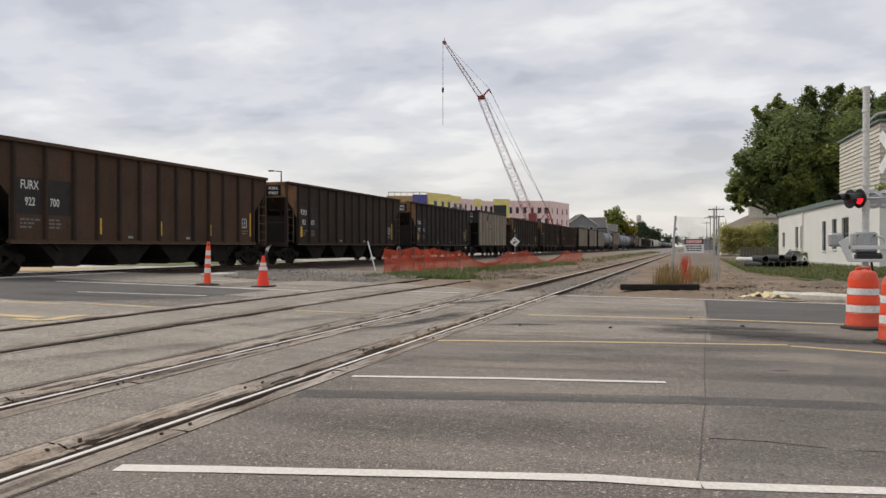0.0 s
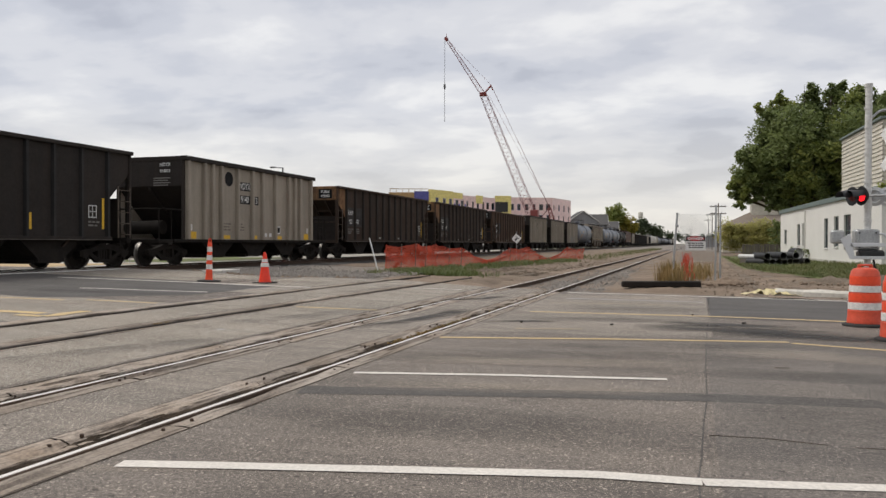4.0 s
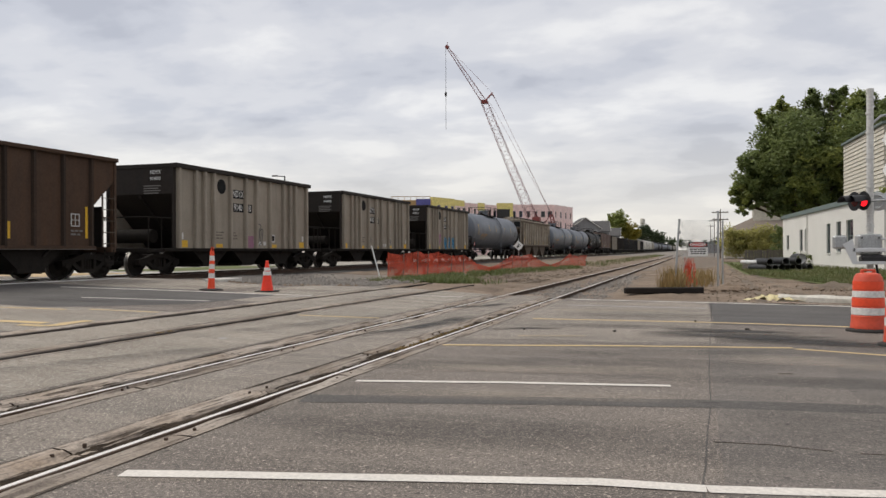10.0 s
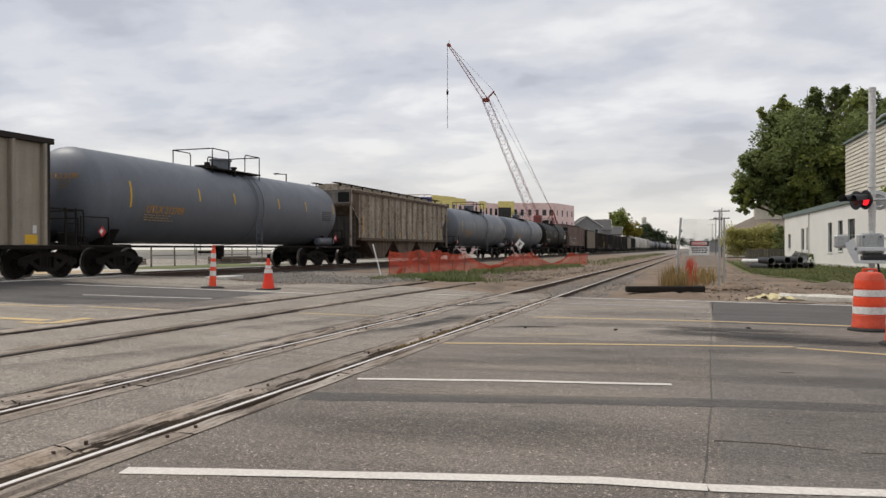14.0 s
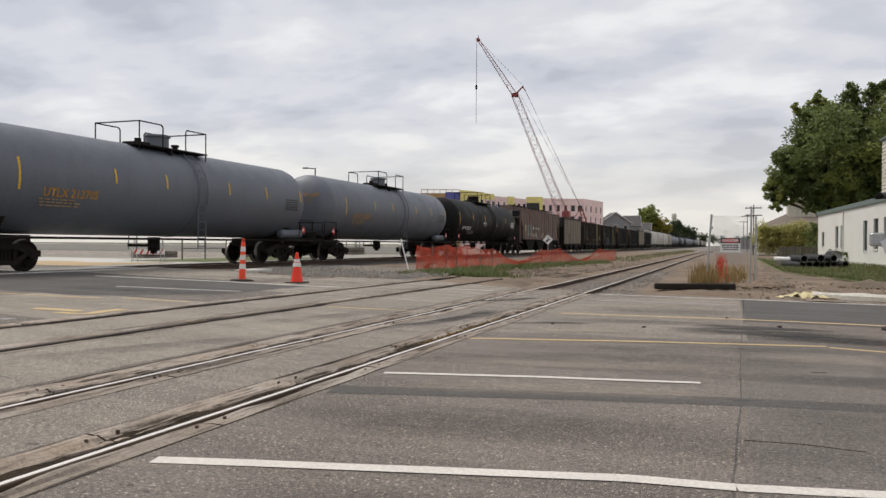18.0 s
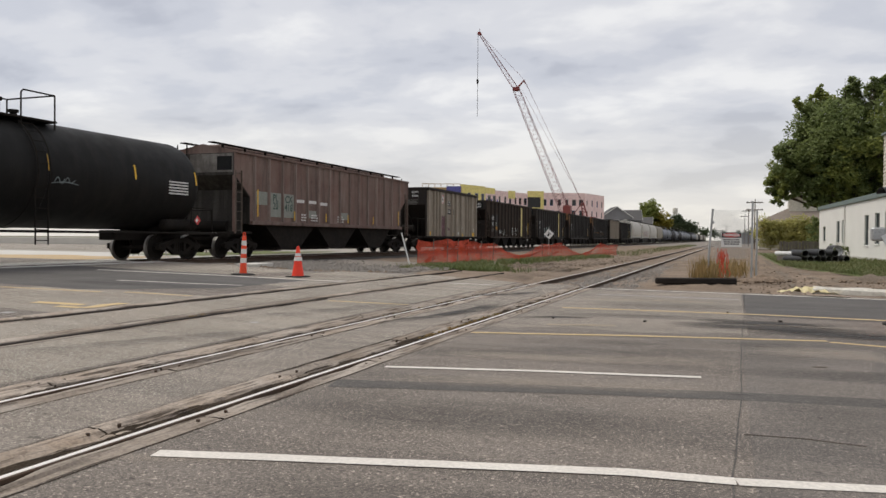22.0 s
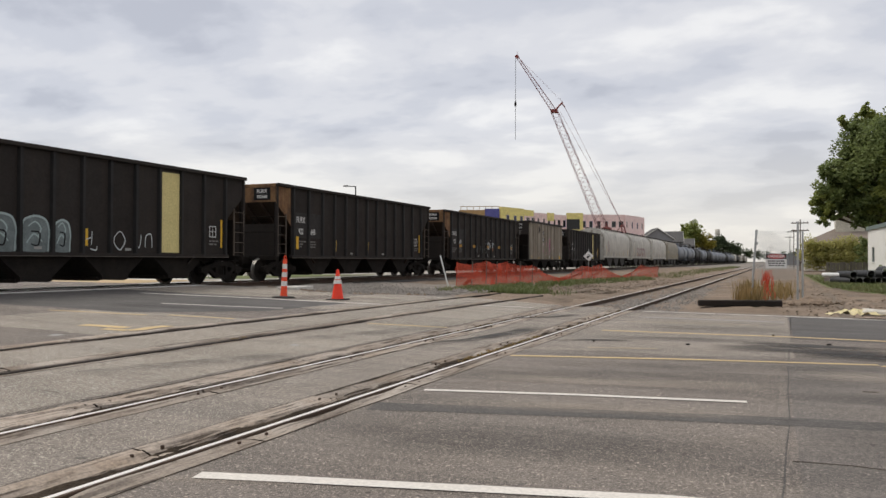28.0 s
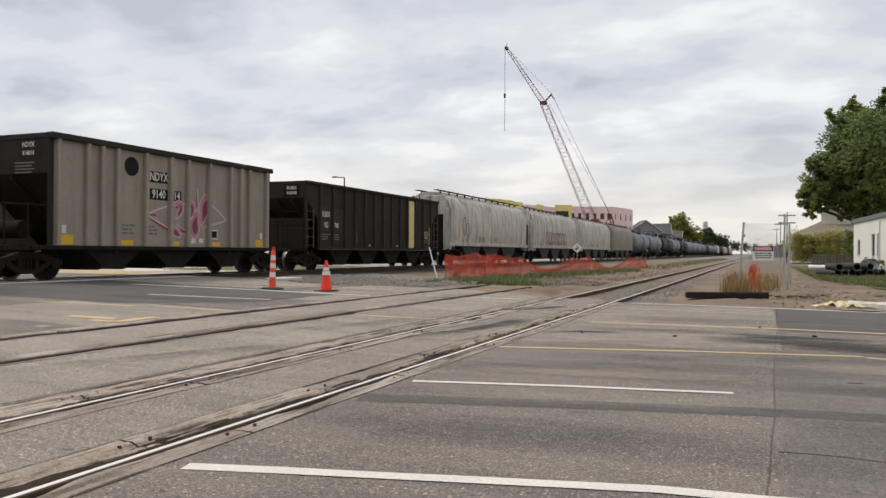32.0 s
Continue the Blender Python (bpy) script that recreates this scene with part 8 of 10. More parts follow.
def build_site_building():
    """The four-storey block under construction behind the train."""
    b = base("construction_block", "unfinished apartment block in pink and yellow sheathing boards", "building", pose(0, 0, 0))
    rs = random.Random(3)

    def wing(x0, y0, x1, y1, top, bays, material, skip=(), low=0.0, h3=3.05, win=(1.15, 1.75), names="wall"):
        L = math.hypot(x1 - x0, y1 - y0)
        m = Matrix.Translation((x0, y0, 0)) @ Matrix(((( y1 - y0) / L, (x1 - x0) / L, 0, 0), (-(x1 - x0) / L, (y1 - y0) / L, 0, 0), (0, 0, 1, 0), (0, 0, 0, 1)))
        holes = []
        for f in range(4):
            z = 1.3 + f * h3
            for k in range(bays):
                if (f, k) in skip:
                    continue
                y = L * (k + 0.5) / bays + rs.uniform(-0.25, 0.25)
                w = win[0] * rs.uniform(0.75, 1.2)
                if z + win[1] < top - 0.4:
                    holes.append((y - w / 2, y + w / 2, z, z + win[1]))
        part(names, wall_geo(L, top, 0.35, holes, m), material, b, smooth=False, fix=False)
        for y0_, y1_, z0, z1 in holes:
            window_in(b, y0_, y1_, z0, z1, m, 0.2, 0, PINK_BOARD if rs.random() < 0.6 else BLUE_WRAP)
        return m, L
    m, L = wing(-61.2, 179.9, -52.4, 210.0, 13.7, 12, PINK_BOARD, win=(1.3, 1.9))
    part("yellow_corner", Geo().box((0.354, 0.0, 6.0), (0.41, 10.0, 14.4), m), YELLOW_BOARD, b, smooth=False)
    part("yellow_corner_return", Geo().box((-0.3, -0.06, 6.0), (0.41, -0.004, 14.4), m), YELLOW_BOARD, b, smooth=False)
    part("yellow_parapet", Geo().box((0.354, 10.1, 12.7), (0.41, 14.5, 14.2), m), YELLOW_BOARD, b, smooth=False)
    part("yellow_bay", Geo().box((0.354, 21.0, 11.9), (0.41, 24.5, 14.0), m), YELLOW_BOARD, b, smooth=False)
    for y in (2.2, 5.4, 8.2):
        for z in (7.4, 10.6):
            w_ = part("window", Geo().box((0.412, y, z), (0.43, y + 1.2, z + 1.9), m), BLUE_WRAP, b, smooth=False)
            part("pane", Geo().box((0.432, y + 0.12, z + 0.1), (0.44, y + 1.0, z + 1.8), m), DARK_GLASS, w_, smooth=False)
    for y in (10.4, 12.6, 15.4):
        part("blue_wrap_panel", Geo().box((0.354, y, 9.6), (0.40, y + 0.7, 11.4), m), BLUE_WRAP, b, smooth=False)
    m2, L2 = wing(-52.4, 210.0, -38.0, 216.7, 14.0, 8, PINK_BOARD)
    part("yellow_balcony_wall", Geo().box((0.354, 0.0, 12.7), (0.43, 4.6, 14.4), m2), YELLOW_BOARD, b, smooth=False)
    part("yellow_balcony_post", Geo().box((0.354, 3.7, 7.0), (0.43, 4.6, 12.7), m2), YELLOW_BOARD, b, smooth=False)
    part("yellow_balcony_front", Geo().box((0.354, 0.0, 8.0), (0.43, 3.7, 9.9), m2), YELLOW_BOARD, b, smooth=False)
    # black sheet on the wall face paints the balcony's shaded inside; no hole is cut
    part("balcony_opening", Geo().box((0.354, 0.1, 9.9), (0.40, 3.7, 12.7), m2), SIGN_BLACK, b, smooth=False)
    wing(-38.0, 216.7, -35.2, 233.0, 14.0, 4, PINK_BOARD)
    # raw left end
    m3, L3 = wing(-70.5, 176.8, -61.3, 179.9, 13.6, 3, PLYWOOD, win=(1.4, 1.9))
    part("blue_wrap_panel", Geo().box((0.354, 6.2, 7.0), (0.41, 9.7, 13.9), m3), BLUE_WRAP, b, smooth=False)
    g = Geo()
    for k in range(6):
        g.box((0.0, 0.3 + k * 1.5, 13.6), (0.12, 0.42 + k * 1.5, 14.5), m3)
    g.box((0.0, 0.2, 14.4), (0.12, 9.6, 14.55), m3)
    part("roof_framing", g, PLYWOOD, b, smooth=False)
    part("roof", Geo().prism([(-70.5, 177.2), (-61.3, 180.3), (-52.6, 210.3), (-38.2, 217), (-35.5, 232.5), (-72, 235)], 12.9, 13.2, 2), SHINGLE, b, smooth=False)
    part("back_wall", Geo().box((-72.3, 177.0, 0), (-72.0, 235, 13.4)).box((-72, 234.7, 0), (-35.5, 235, 13.4)), PINK_BOARD, b, smooth=False)


def house(x, y, w, d, wall_h, ridge, wall_mat, roof_mat, label, turn=0, windows=3):
    b = base("house", label, "house", pose(x, y, 0.08, 0, 0, turn))
    part("wall", Geo().box((-w / 2, -d / 2, 0), (w / 2, d / 2, wall_h)), wall_mat, b, smooth=False)
    part("gable", Geo().prism([(-w / 2, wall_h), (w / 2, wall_h), (0, ridge - 0.1)], -d / 2, d / 2, 1), wall_mat, b, smooth=False)
    for s in (-1, 1):
        part("roof", Geo().prism([(0, ridge + 0.12), (0, ridge - 0.05), (s * (w / 2 + 0.5), wall_h - 0.3), (s * (w / 2 + 0.5), wall_h - 0.12)], -d / 2 - 0.5, d / 2 + 0.5, 1), roof_mat, b, smooth=False)
        part("barge_board", Geo().prism([(0, ridge + 0.14), (0, ridge - 0.1), (s * (w / 2 + 0.5), wall_h - 0.35), (s * (w / 2 + 0.5), wall_h - 0.1)], -d / 2 - 0.56, -d / 2 - 0.5, 1), WHITE_WALL, b, smooth=False)
    for k in range(windows):
        a = -w / 2 + w * (k + 0.5) / windows
        win = part("window", Geo().box((a - 0.6, -d / 2 - 0.05, wall_h - 2.2), (a + 0.6, -d / 2 - 0.01, wall_h - 0.7)), WHITE_WALL, b, smooth=False)
        part("pane", Geo().box((a - 0.5, -d / 2 - 0.07, wall_h - 2.1), (a + 0.5, -d / 2 - 0.05, wall_h - 0.8)), DARK_GLASS, win, smooth=False)
    return b


def build_far_houses():
    house(-36.0, 262.0, 9.5, 11, 8.4, 11.8, GREY_SIDING, SHINGLE, "grey gabled house with white trim behind the train", 18)
    house(-34.5, 285.0, 12, 9, 8.0, 11.6, GREY_SIDING, SHINGLE, "grey house with a dark shingled roof", 100, 2)
    house(-33.5, 318.0, 11, 9, 7.0, 10.0, GREY_SIDING, SHINGLE, "low dark-roofed house behind the train", 95, 2)
    # hip-roofed hall with a cupola
    b = base("cupola_hall", "tan-roofed hall with a white cupola behind the bushes", "building", pose(9.6, 126.0, 0, 0, 0, 0))
    part("wall", Geo().box((-5.6, -5, 0), (7.5, 6, 3.9)), CREAM_SIDING, b, smooth=False)
    part("roof", Geo().add([(-6.2, -5.6, 3.8), (8.1, -5.6, 3.8), (8.1, 6.6, 3.8), (-6.2, 6.6, 3.8), (-1.2, 0.4, 6.2), (3.1, 0.4, 6.2)], [(0, 1, 5, 4), (1, 2, 5), (2, 3, 4, 5), (3, 0, 4), (0, 3, 2, 1)]), SHINGLE_TAN, b, smooth=False)
    part("cupola", Geo().box((-1.5, -1.2, 5.4), (2.2, 1.8, 7.6)), CREAM_SIDING, b, smooth=False)
    part("cupola_roof", Geo().lathe([(2.5, 7.6), (2.3, 7.9), (1.2, 8.7), (0.3, 9.2), (0.02, 9.8)], 8, pose(0.35, 0.3, 0)), CREAM_SIDING, b)
    part("window", Geo().box((-5.68, -3, 1.2), (-5.6, -1.6, 2.8)), DARK_GLASS, b, smooth=False)
    # long low shed at the end of the dirt road, distant sheds and tower
    s = base("green_shed", "long low green-roofed shed far down the line", "shed", pose(3.2, 316, 0))
    part("wall", Geo().box((-5.2, 0, 0), (5.5, 12, 3.4)), GREY_SIDING, s, smooth=False)
    part("roof", Geo().prism([(-5.5, 3.4), (5.8, 3.4), (5.8, 3.7), (0.1, 4.3), (-5.5, 3.7)], -0.4, 12.4, 1), GREEN_TRIM, s, smooth=False)
    w = base("water_tower", "pale round water tower above the far trees", "water tower", pose(-38.5, 610, 0))
    part("tank", Geo().lathe([(0.02, 20.5), (1.4, 20.9), (1.8, 21.4), (1.8, 24.6), (1.6, 25.0), (0.02, 25.4)], 20), SHEET_WHITE, w)
    for k in range(6):
        a = k * math.pi / 3
        part("leg", Geo().tube((1.7 * math.cos(a), 1.7 * math.sin(a), 0), (1.5 * math.cos(a), 1.5 * math.sin(a), 21.2), 0.16), SHEET_WHITE, w)


# ---- crane ----
def lattice(g, p, q, w0, w1, n, r):
    """A four-chord lattice from p to q."""
    p, q = Vector(p), Vector(q)
    ax = (q - p).normalized()
    u = ax.cross(Vector((0, 1, 0))).normalized()
    v = ax.cross(u).normalized()

    def corner(k, t):
        w = w0 + (w1 - w0) * t
        c = p + (q - p) * t
        s = ((-1, -1), (1, -1), (1, 1), (-1, 1))[k % 4]
        return c + u * s[0] * w / 2 + v * s[1] * w / 2
    for k in range(4):
        g.tube(corner(k, 0), corner(k, 1), r, n=5)
        for j in range(n):
            t0, t1 = j / n, (j + 1) / n
            a, b = (k, k + 1) if j % 2 else (k + 1, k)
            g.tube(corner(a, t0), corner(b, t1), r * 0.55, n=4, caps=False)
    return g


def build_crane():
    c = base("lattice_crane", "tall red and grey lattice boom crane on the building site", "crane", pose(-37, 187.6, 0.2))
    foot, joint, tip = Vector((0.4, 0.1, 6.0)), Vector((-11.8, -3.6, 37.2)), Vector((-20.25, -6.3, 50.5))
    part("boom", lattice(Geo(), foot, joint, 2.2, 1.45, 30, 0.055), CRANE_STEEL, c, "grey-pink lattice boom", smooth=False)
    part("jib", lattice(Geo(), joint, tip, 1.1, 0.45, 20, 0.045), CRANE_STEEL, c, "slender lattice jib", smooth=False)
    part("boom_head", Geo().cbox((-12.6, -4.1, 36.8), (-11.0, -3.1, 37.7), 0.1).tube((-11.8, -3.6, 37.2), (-9.9, -3.0, 39.4), 0.2, n=8).tube((-10.2, -3.2, 39.3), (-9.4, -2.9, 38.2), 0.12, n=6), CRANE_RED, c, "red steel boom head")
    part("tip_sheave", Geo().tube((-20.35, -6.6, 50.6), (-20.35, -6.0, 50.6), 0.45, n=14).tube((-20.3, -6.3, 50.6), (-20.3, -6.3, 51.8), 0.06), CRANE_RED, c)
    part("operator_cab", Geo().cbox((-0.6, -1.6, 7.0), (1.2, 0.6, 9.2), 0.15), CRANE_RED, c, "red operator cab")
    part("machine_house", Geo().cbox((-0.5, -1.8, 3.2), (7.0, 1.8, 6.4), 0.1), CRANE_RED, c)
    part("undercarriage", Geo().cbox((-1.5, -3.0, 0.6), (5.0, 3.0, 3.2), 0.1), CRANE_STEEL, c)
    for y in (-3.0, 3.0):
        part("crawler", Geo().prism([(-3.2, 0.0), (6.2, 0.0), (6.8, 0.6), (6.2, 1.3), (-3.2, 1.3), (-3.8, 0.6)], y - 0.5, y + 0.5, 1), UNDER, c)
    part("gantry", lattice(Geo(), (4.4, 1.0, 6.2), (3.6, 1.0, 9.8), 1.0, 0.6, 4, 0.09).tube((3.6, 1.0, 9.8), (1.0, 0.4, 6.4), 0.09), CRANE_RED, c, smooth=False)
    ropes = ((3.6, 1.0, 9.8), (-9.9, -3.0, 39.4)), ((3.7, 1.0, 9.8), (-10.4, -3.4, 37.0)), ((-9.9, -3.0, 39.4), (-20.2, -6.3, 50.6)), ((-9.4, -2.9, 38.2), (3.7, 1.0, 9.9))
    for a, b in ropes:
        part("pendant_rope", Geo().tube(a, b, 0.030, n=5), CRANE_STEEL, c)
    part("hoist_rope", Geo().tube((-20.7, -6.35, 50.5), (-20.7, -6.4, 30.5), 0.05, n=5), UNDER, c)
    part("hook_block", Geo().lathe([(0.02, 38.4), (0.25, 38.7), (0.28, 39.4), (0.02, 39.9)], 10, pose(-20.7, -6.4, 0)), UNDER, c)


# ---- trees ----
def leaf_cloud(g, rs, centre, radius, count, size, squash=0.85):
    """Small folded leaves spread through the outer part of a lobe."""
    cx, cy, cz = centre
    for _ in range(count):
        d = Vector((rs.gauss(0, 1), rs.gauss(0, 1), rs.gauss(0, 1))).normalized()
        t = radius * (0.35 + 0.75 * rs.random() ** 0.6) * (0.82 + 0.35 * noise.noise(d * 1.7 + Vector((cx, cy, cz))))
        p = Vector((cx, cy, cz)) + Vector((d.x * t, d.y * t, d.z * t * squash))
        s = size * rs.uniform(0.6, 1.35)
        m = Matrix.Translation(p) @ Euler((rs.uniform(-0.9, 0.9), rs.uniform(-0.9, 0.9), rs.uniform(0, 6.28))).to_matrix().to_4x4()
        g.add([(-s, 0, -0.15 * s), (0, -0.55 * s, 0.05 * s), (s, 0, -0.15 * s), (0, 0.55 * s, 0.05 * s)], [(0, 1, 3), (1, 2, 3)], m)


def tree(name, x, y, trunk_h, trunk_r, lobes, leaves, size, leaf_mat, label, seed=1, second=None, z0=0.0, limbs=True, loose=1.0):
    rs = random.Random(seed)
    t = base(name, label, "tree", pose(x, y, z0))
    g = Geo()
    pts = [(0, 0, -0.2), (0.1, 0.05, trunk_h * 0.5), (-0.05, 0.1, trunk_h)]
    g.tube(pts[0], pts[1], trunk_r * 1.2, trunk_r * 0.85, n=10).tube(pts[1], pts[2], trunk_r * 0.85, trunk_r * 0.6, n=10)
    part("trunk", g, BARK, t)
    if limbs:
        for lx, ly, lz, lr in lobes:
            mid = (lx * 0.45, ly * 0.45, trunk_h * 0.8 + (lz - trunk_h * 0.8) * 0.4)
            b = Geo().tube((0, 0, trunk_h * 0.75), mid, trunk_r * 0.42, trunk_r * 0.25, n=7).tube(mid, (lx * 0.9, ly * 0.9, lz), trunk_r * 0.25, trunk_r * 0.06, n=6)
            for _ in range(4):
                d = Vector((rs.uniform(-1, 1), rs.uniform(-1, 1), rs.uniform(-0.2, 1))) * lr * 0.7
                b.tube(mid, Vector((lx, ly, lz)) + d, trunk_r * 0.12, 0.015, n=5)
            part("limb", b, BARK, t)
    total = sum(r ** 2 for *_, r in lobes)
    for k, (lx, ly, lz, lr) in enumerate(lobes):
        cl = Geo()
        n = int(leaves * lr ** 2 / total)
        subs = max(8, int(lr * 11))
        for _ in range(subs):
            d = Vector((rs.gauss(0, 1), rs.gauss(0, 1), rs.gauss(0, 0.9))).normalized() * lr * rs.uniform(0.15, 1.0)
            leaf_cloud(cl, rs, (lx + d.x, ly + d.y, lz + d.z), lr * rs.uniform(0.20, 0.46) * loose, n // subs, size)
        o = part("crown", cl, (second if second and k % 3 == 1 else leaf_mat), t, smooth=False, fix=False)
        tagged(o, kind="stuff")
    return t


def build_trees():
    tree("broadleaf_tree", 10.0, 82.0, 5.0, 0.45, [(0.6, 0, 10.6, 4.9), (4.6, 0.5, 10.8, 4.9), (-1.8, 0.3, 12.3, 3.0), (-4.0, -0.4, 8.4, 2.3), (-5.4, -0.3, 7.8, 1.6), (-2.0, 0.5, 8.7, 2.6), (-5.2, 0, 7.2, 1.7), (1.0, 0.2, 6.0, 2.3), (-3.4, 0.2, 10.2, 2.8), (-3.2, -0.8, 8.2, 2.1), (-1.0, -1.2, 7.7, 2.2), (0.4, -1.8, 6.6, 2.0), (-2.8, 0.2, 13.2, 1.7), (-0.4, -1.5, 6.0, 1.5), (-1.9, -2.2, 7.0, 1.5), (3.0, 0, 6.6, 4.0), (6.4, 0.8, 8.6, 3.8), (0.9, 0, 14.2, 2.1), (4.4, 0.3, 13.6, 2.3), (-1.6, 0.6, 14.3, 1.7), (-3.2, 0.2, 11.0, 1.7), (7.4, 0.2, 12.6, 2.8), (1.9, -2.5, 8.7, 3.3), (-1.5, -2.5, 10.5, 3.2), (4.5, -2.5, 11.0, 3.2), (-5.6, -0.4, 6.1, 1.1), (-2.9, -0.8, 6.2, 1.7), (-2.0, -1.0, 4.9, 1.4), (-3.9, 0.3, 14.2, 0.9), (0.5, 0, 15.6, 1.1), (2.8, 0, 15.9, 1.1), (4.8, 0.2, 15.5, 1.2), (6.9, 0, 14.8, 1.5), (8.6, 0.2, 13.6, 1.8), (-6.3, -0.3, 6.9, 1.0), (-5.9, -0.4, 5.5, 0.9), (-4.6, -0.4, 5.7, 1.1), (-2.4, 0.2, 15.4, 0.8), (2.6, 0.2, 15.4, 1.1), (5.4, 0.0, 14.9, 1.1)],
         135000, 0.17, LEAF_DEEP, "large full green tree behind the white building", 4, LEAF_SUNNY)
    tree("roadside_tree", 10.8, 34.5, 3.0, 0.14, [(-3.2, 0, 3.3, 1.0), (-2.7, 0.4, 4.6, 0.9), (-2.2, 0, 2.5, 0.9), (0.5, 0, 4.5, 2.0)], 2600, 0.13, LEAF_SUNNY, "thin leafy tree beside the building", 6)
    tree("yellowing_tree", -33.0, 350, 5.0, 0.5, [(0, 0, 12.0, 5.4), (4.6, 0, 10.4, 4.4), (-4.6, 0, 10.4, 4.6), (1.0, 0, 15.6, 3.4), (7.5, 0, 8.4, 3.2), (-2.5, 0, 15.0, 2.8)], 9000, 0.5, LEAF_SUNNY, "rounded yellow-green tree beyond the train", 8, LEAF_YELLOW)
    tree("yellowing_tree", -28.5, 380, 3.0, 0.3, [(0, 0, 5.5, 2.6), (2.0, 0, 4.6, 2.2)], 1500, 0.42, LEAF_YELLOW, "small yellow autumn tree beyond the train", 9)
    tree("dark_tree", -38.0, 600, 6.0, 0.6, [(0, 0, 13, 6.2), (7, 0, 12, 6.0), (-7, 0, 12, 5.4), (13, 0, 10, 4.6), (3, 0, 16.6, 4.0)], 4600, 0.85, LEAF_FAR, "dark green trees far beyond the train", 11)
    tree("dark_tree", -42.0, 1050, 6.0, 0.6, [(0, 0, 12, 8), (12, 2, 11, 7.6), (-12, 0, 13, 8), (22, 60, 10, 7), (34, 80, 9, 7)], 3000, 1.3, LEAF_FAR, "dark green trees at the end of the line", 12)
    tree("far_wood", 22.0, 760, 4.0, 0.4, [(k * 7, 0, 6 + (k % 3), 5) for k in range(-2, 8)], 2400, 1.0, LEAF_FAR, "distant line of dark green trees", 13)
    tree("far_wood", -140.0, 620, 4.0, 0.4, [(k * 9, 0, 6 + (k % 3), 6) for k in range(-9, 10)], 3600, 1.2, LEAF_FAR, "distant line of dark green trees", 14)
    tree("yellowing_bush", 5.8, 97.0, 0.7, 0.14, [(-2.0, 0, 2.5, 1.3), (-0.7, 0.3, 2.9, 1.3), (0.6, 0.4, 2.9, 1.4), (1.9, 0, 2.7, 1.3), (3.1, 0.2, 2.3, 1.3), (-1.6, -0.4, 1.4, 1.3), (0.2, -0.5, 1.6, 1.4), (2.0, -0.5, 1.4, 1.4)], 17000, 0.12, BUSH_LEAF, "wide airy yellowing bush beside the dirt road", 15, loose=2.2)
    tree("green_bush", 9.0, 92.0, 0.8, 0.1, [(0, 0, 1.6, 1.5), (1.6, 0, 1.8, 1.4), (-0.2, 0, 3.2, 1.0)], 2200, 0.15, LEAF_DEEP, "dark green bush by the board fence", 16)
    tree("dry_bush", 7.0, 60.3, 0.5, 0.05, [(0, 0, 0.75, 0.55), (0.5, -0.3, 0.6, 0.4)], 420, 0.07, LEAF_DEEP, "scrubby weed bush at the white wall", 17)


# ---- small roadside things ----
def build_net_fence():
    """Sagging plastic safety net on thin stakes."""
    f = base("safety_fence", "sagging orange plastic safety net on thin stakes", "fence", pose(0, 0, 0))
    xs = [-11.7, -11.35, -11.1, -11.08, -10.7, -10.3, -9.9, -9.4, -8.8, -8.25]
    ys = [29.0, 31.5, 33.5, 37.5, 41.5, 45.0, 48.5, 52.5, 57.0, 61.9]
    tops = [1.02, 1.08, 1.05, 0.90, 0.22, 0.86, 0.92, 0.16, 0.90, 0.80]

    def at(s):
        return float(np.interp(s, range(len(xs)), xs)), float(np.interp(s, range(len(ys)), ys)), float(np.interp(s, range(len(tops)), tops))
    n, rows = 330, 15
    g = Geo()

    def p(i, j):
        s = (len(xs) - 1) * i / n
        x, y, h = at(s)
        sway = 0.06 * noise.noise(Vector((s * 3, j * 0.2, 0))) + 0.10 * noise.noise(Vector((s * 1.3, j * 0.15, 4)))
        top = h - 0.10 * abs(math.sin(s * math.pi)) + 0.05 * noise.noise(Vector((s * 5, 0, 2)))
        return Vector((x + sway * 1.4, y + sway, gz(x) - 0.08 + top * j / rows))
    w = 0.0095
    for j in range(rows + 1):
        g.grid([[p(i, j) + Vector((0, 0, a)) for a in (-w, w)] for i in range(n + 1)])
    for i in range(n):
        g.grid([[p(i, j) + Vector((0.3 * a, a, 0)) for a in (-w * 1.6, w * 1.6)] for j in range(rows + 1)])
    tagged(part("net", g, NET_ORANGE, f, "orange plastic mesh", smooth=False, fix=False), kind="stuff")
    for k in range(len(xs) * 2 - 1):
        x, y, h = at(k / 2)
        part("stake", Geo().tube((x, y, gz(x) - 0.3), (x + 0.05, y, gz(x) + h * 0.95), 0.016, n=6), WOOD_GREY if k % 4 else NET_ORANGE, f)


def grass_geo(rs, n, place, height, spread=0.5):
    g = Geo()
    for _ in range(n):
        x, y, z = place()
        h = height * rs.uniform(0.45, 1.25)
        a = rs.uniform(0, 6.28)
        lean = Vector((math.cos(a), math.sin(a), 0)) * h * rs.uniform(0.1, spread)
        side = Vector((-math.sin(a), math.cos(a), 0)) * 0.018 * rs.uniform(0.7, 1.5)
        b = Vector((x, y, z))
        g.add([b - side, b + side, b + lean * 0.4 + side * 0.7 + Vector((0, 0, h * 0.6)), b + lean * 0.4 - side * 0.7 + Vector((0, 0, h * 0.6)), b + lean + Vector((0, 0, h))], [(0, 1, 2, 3), (3, 2, 4)])
    return g


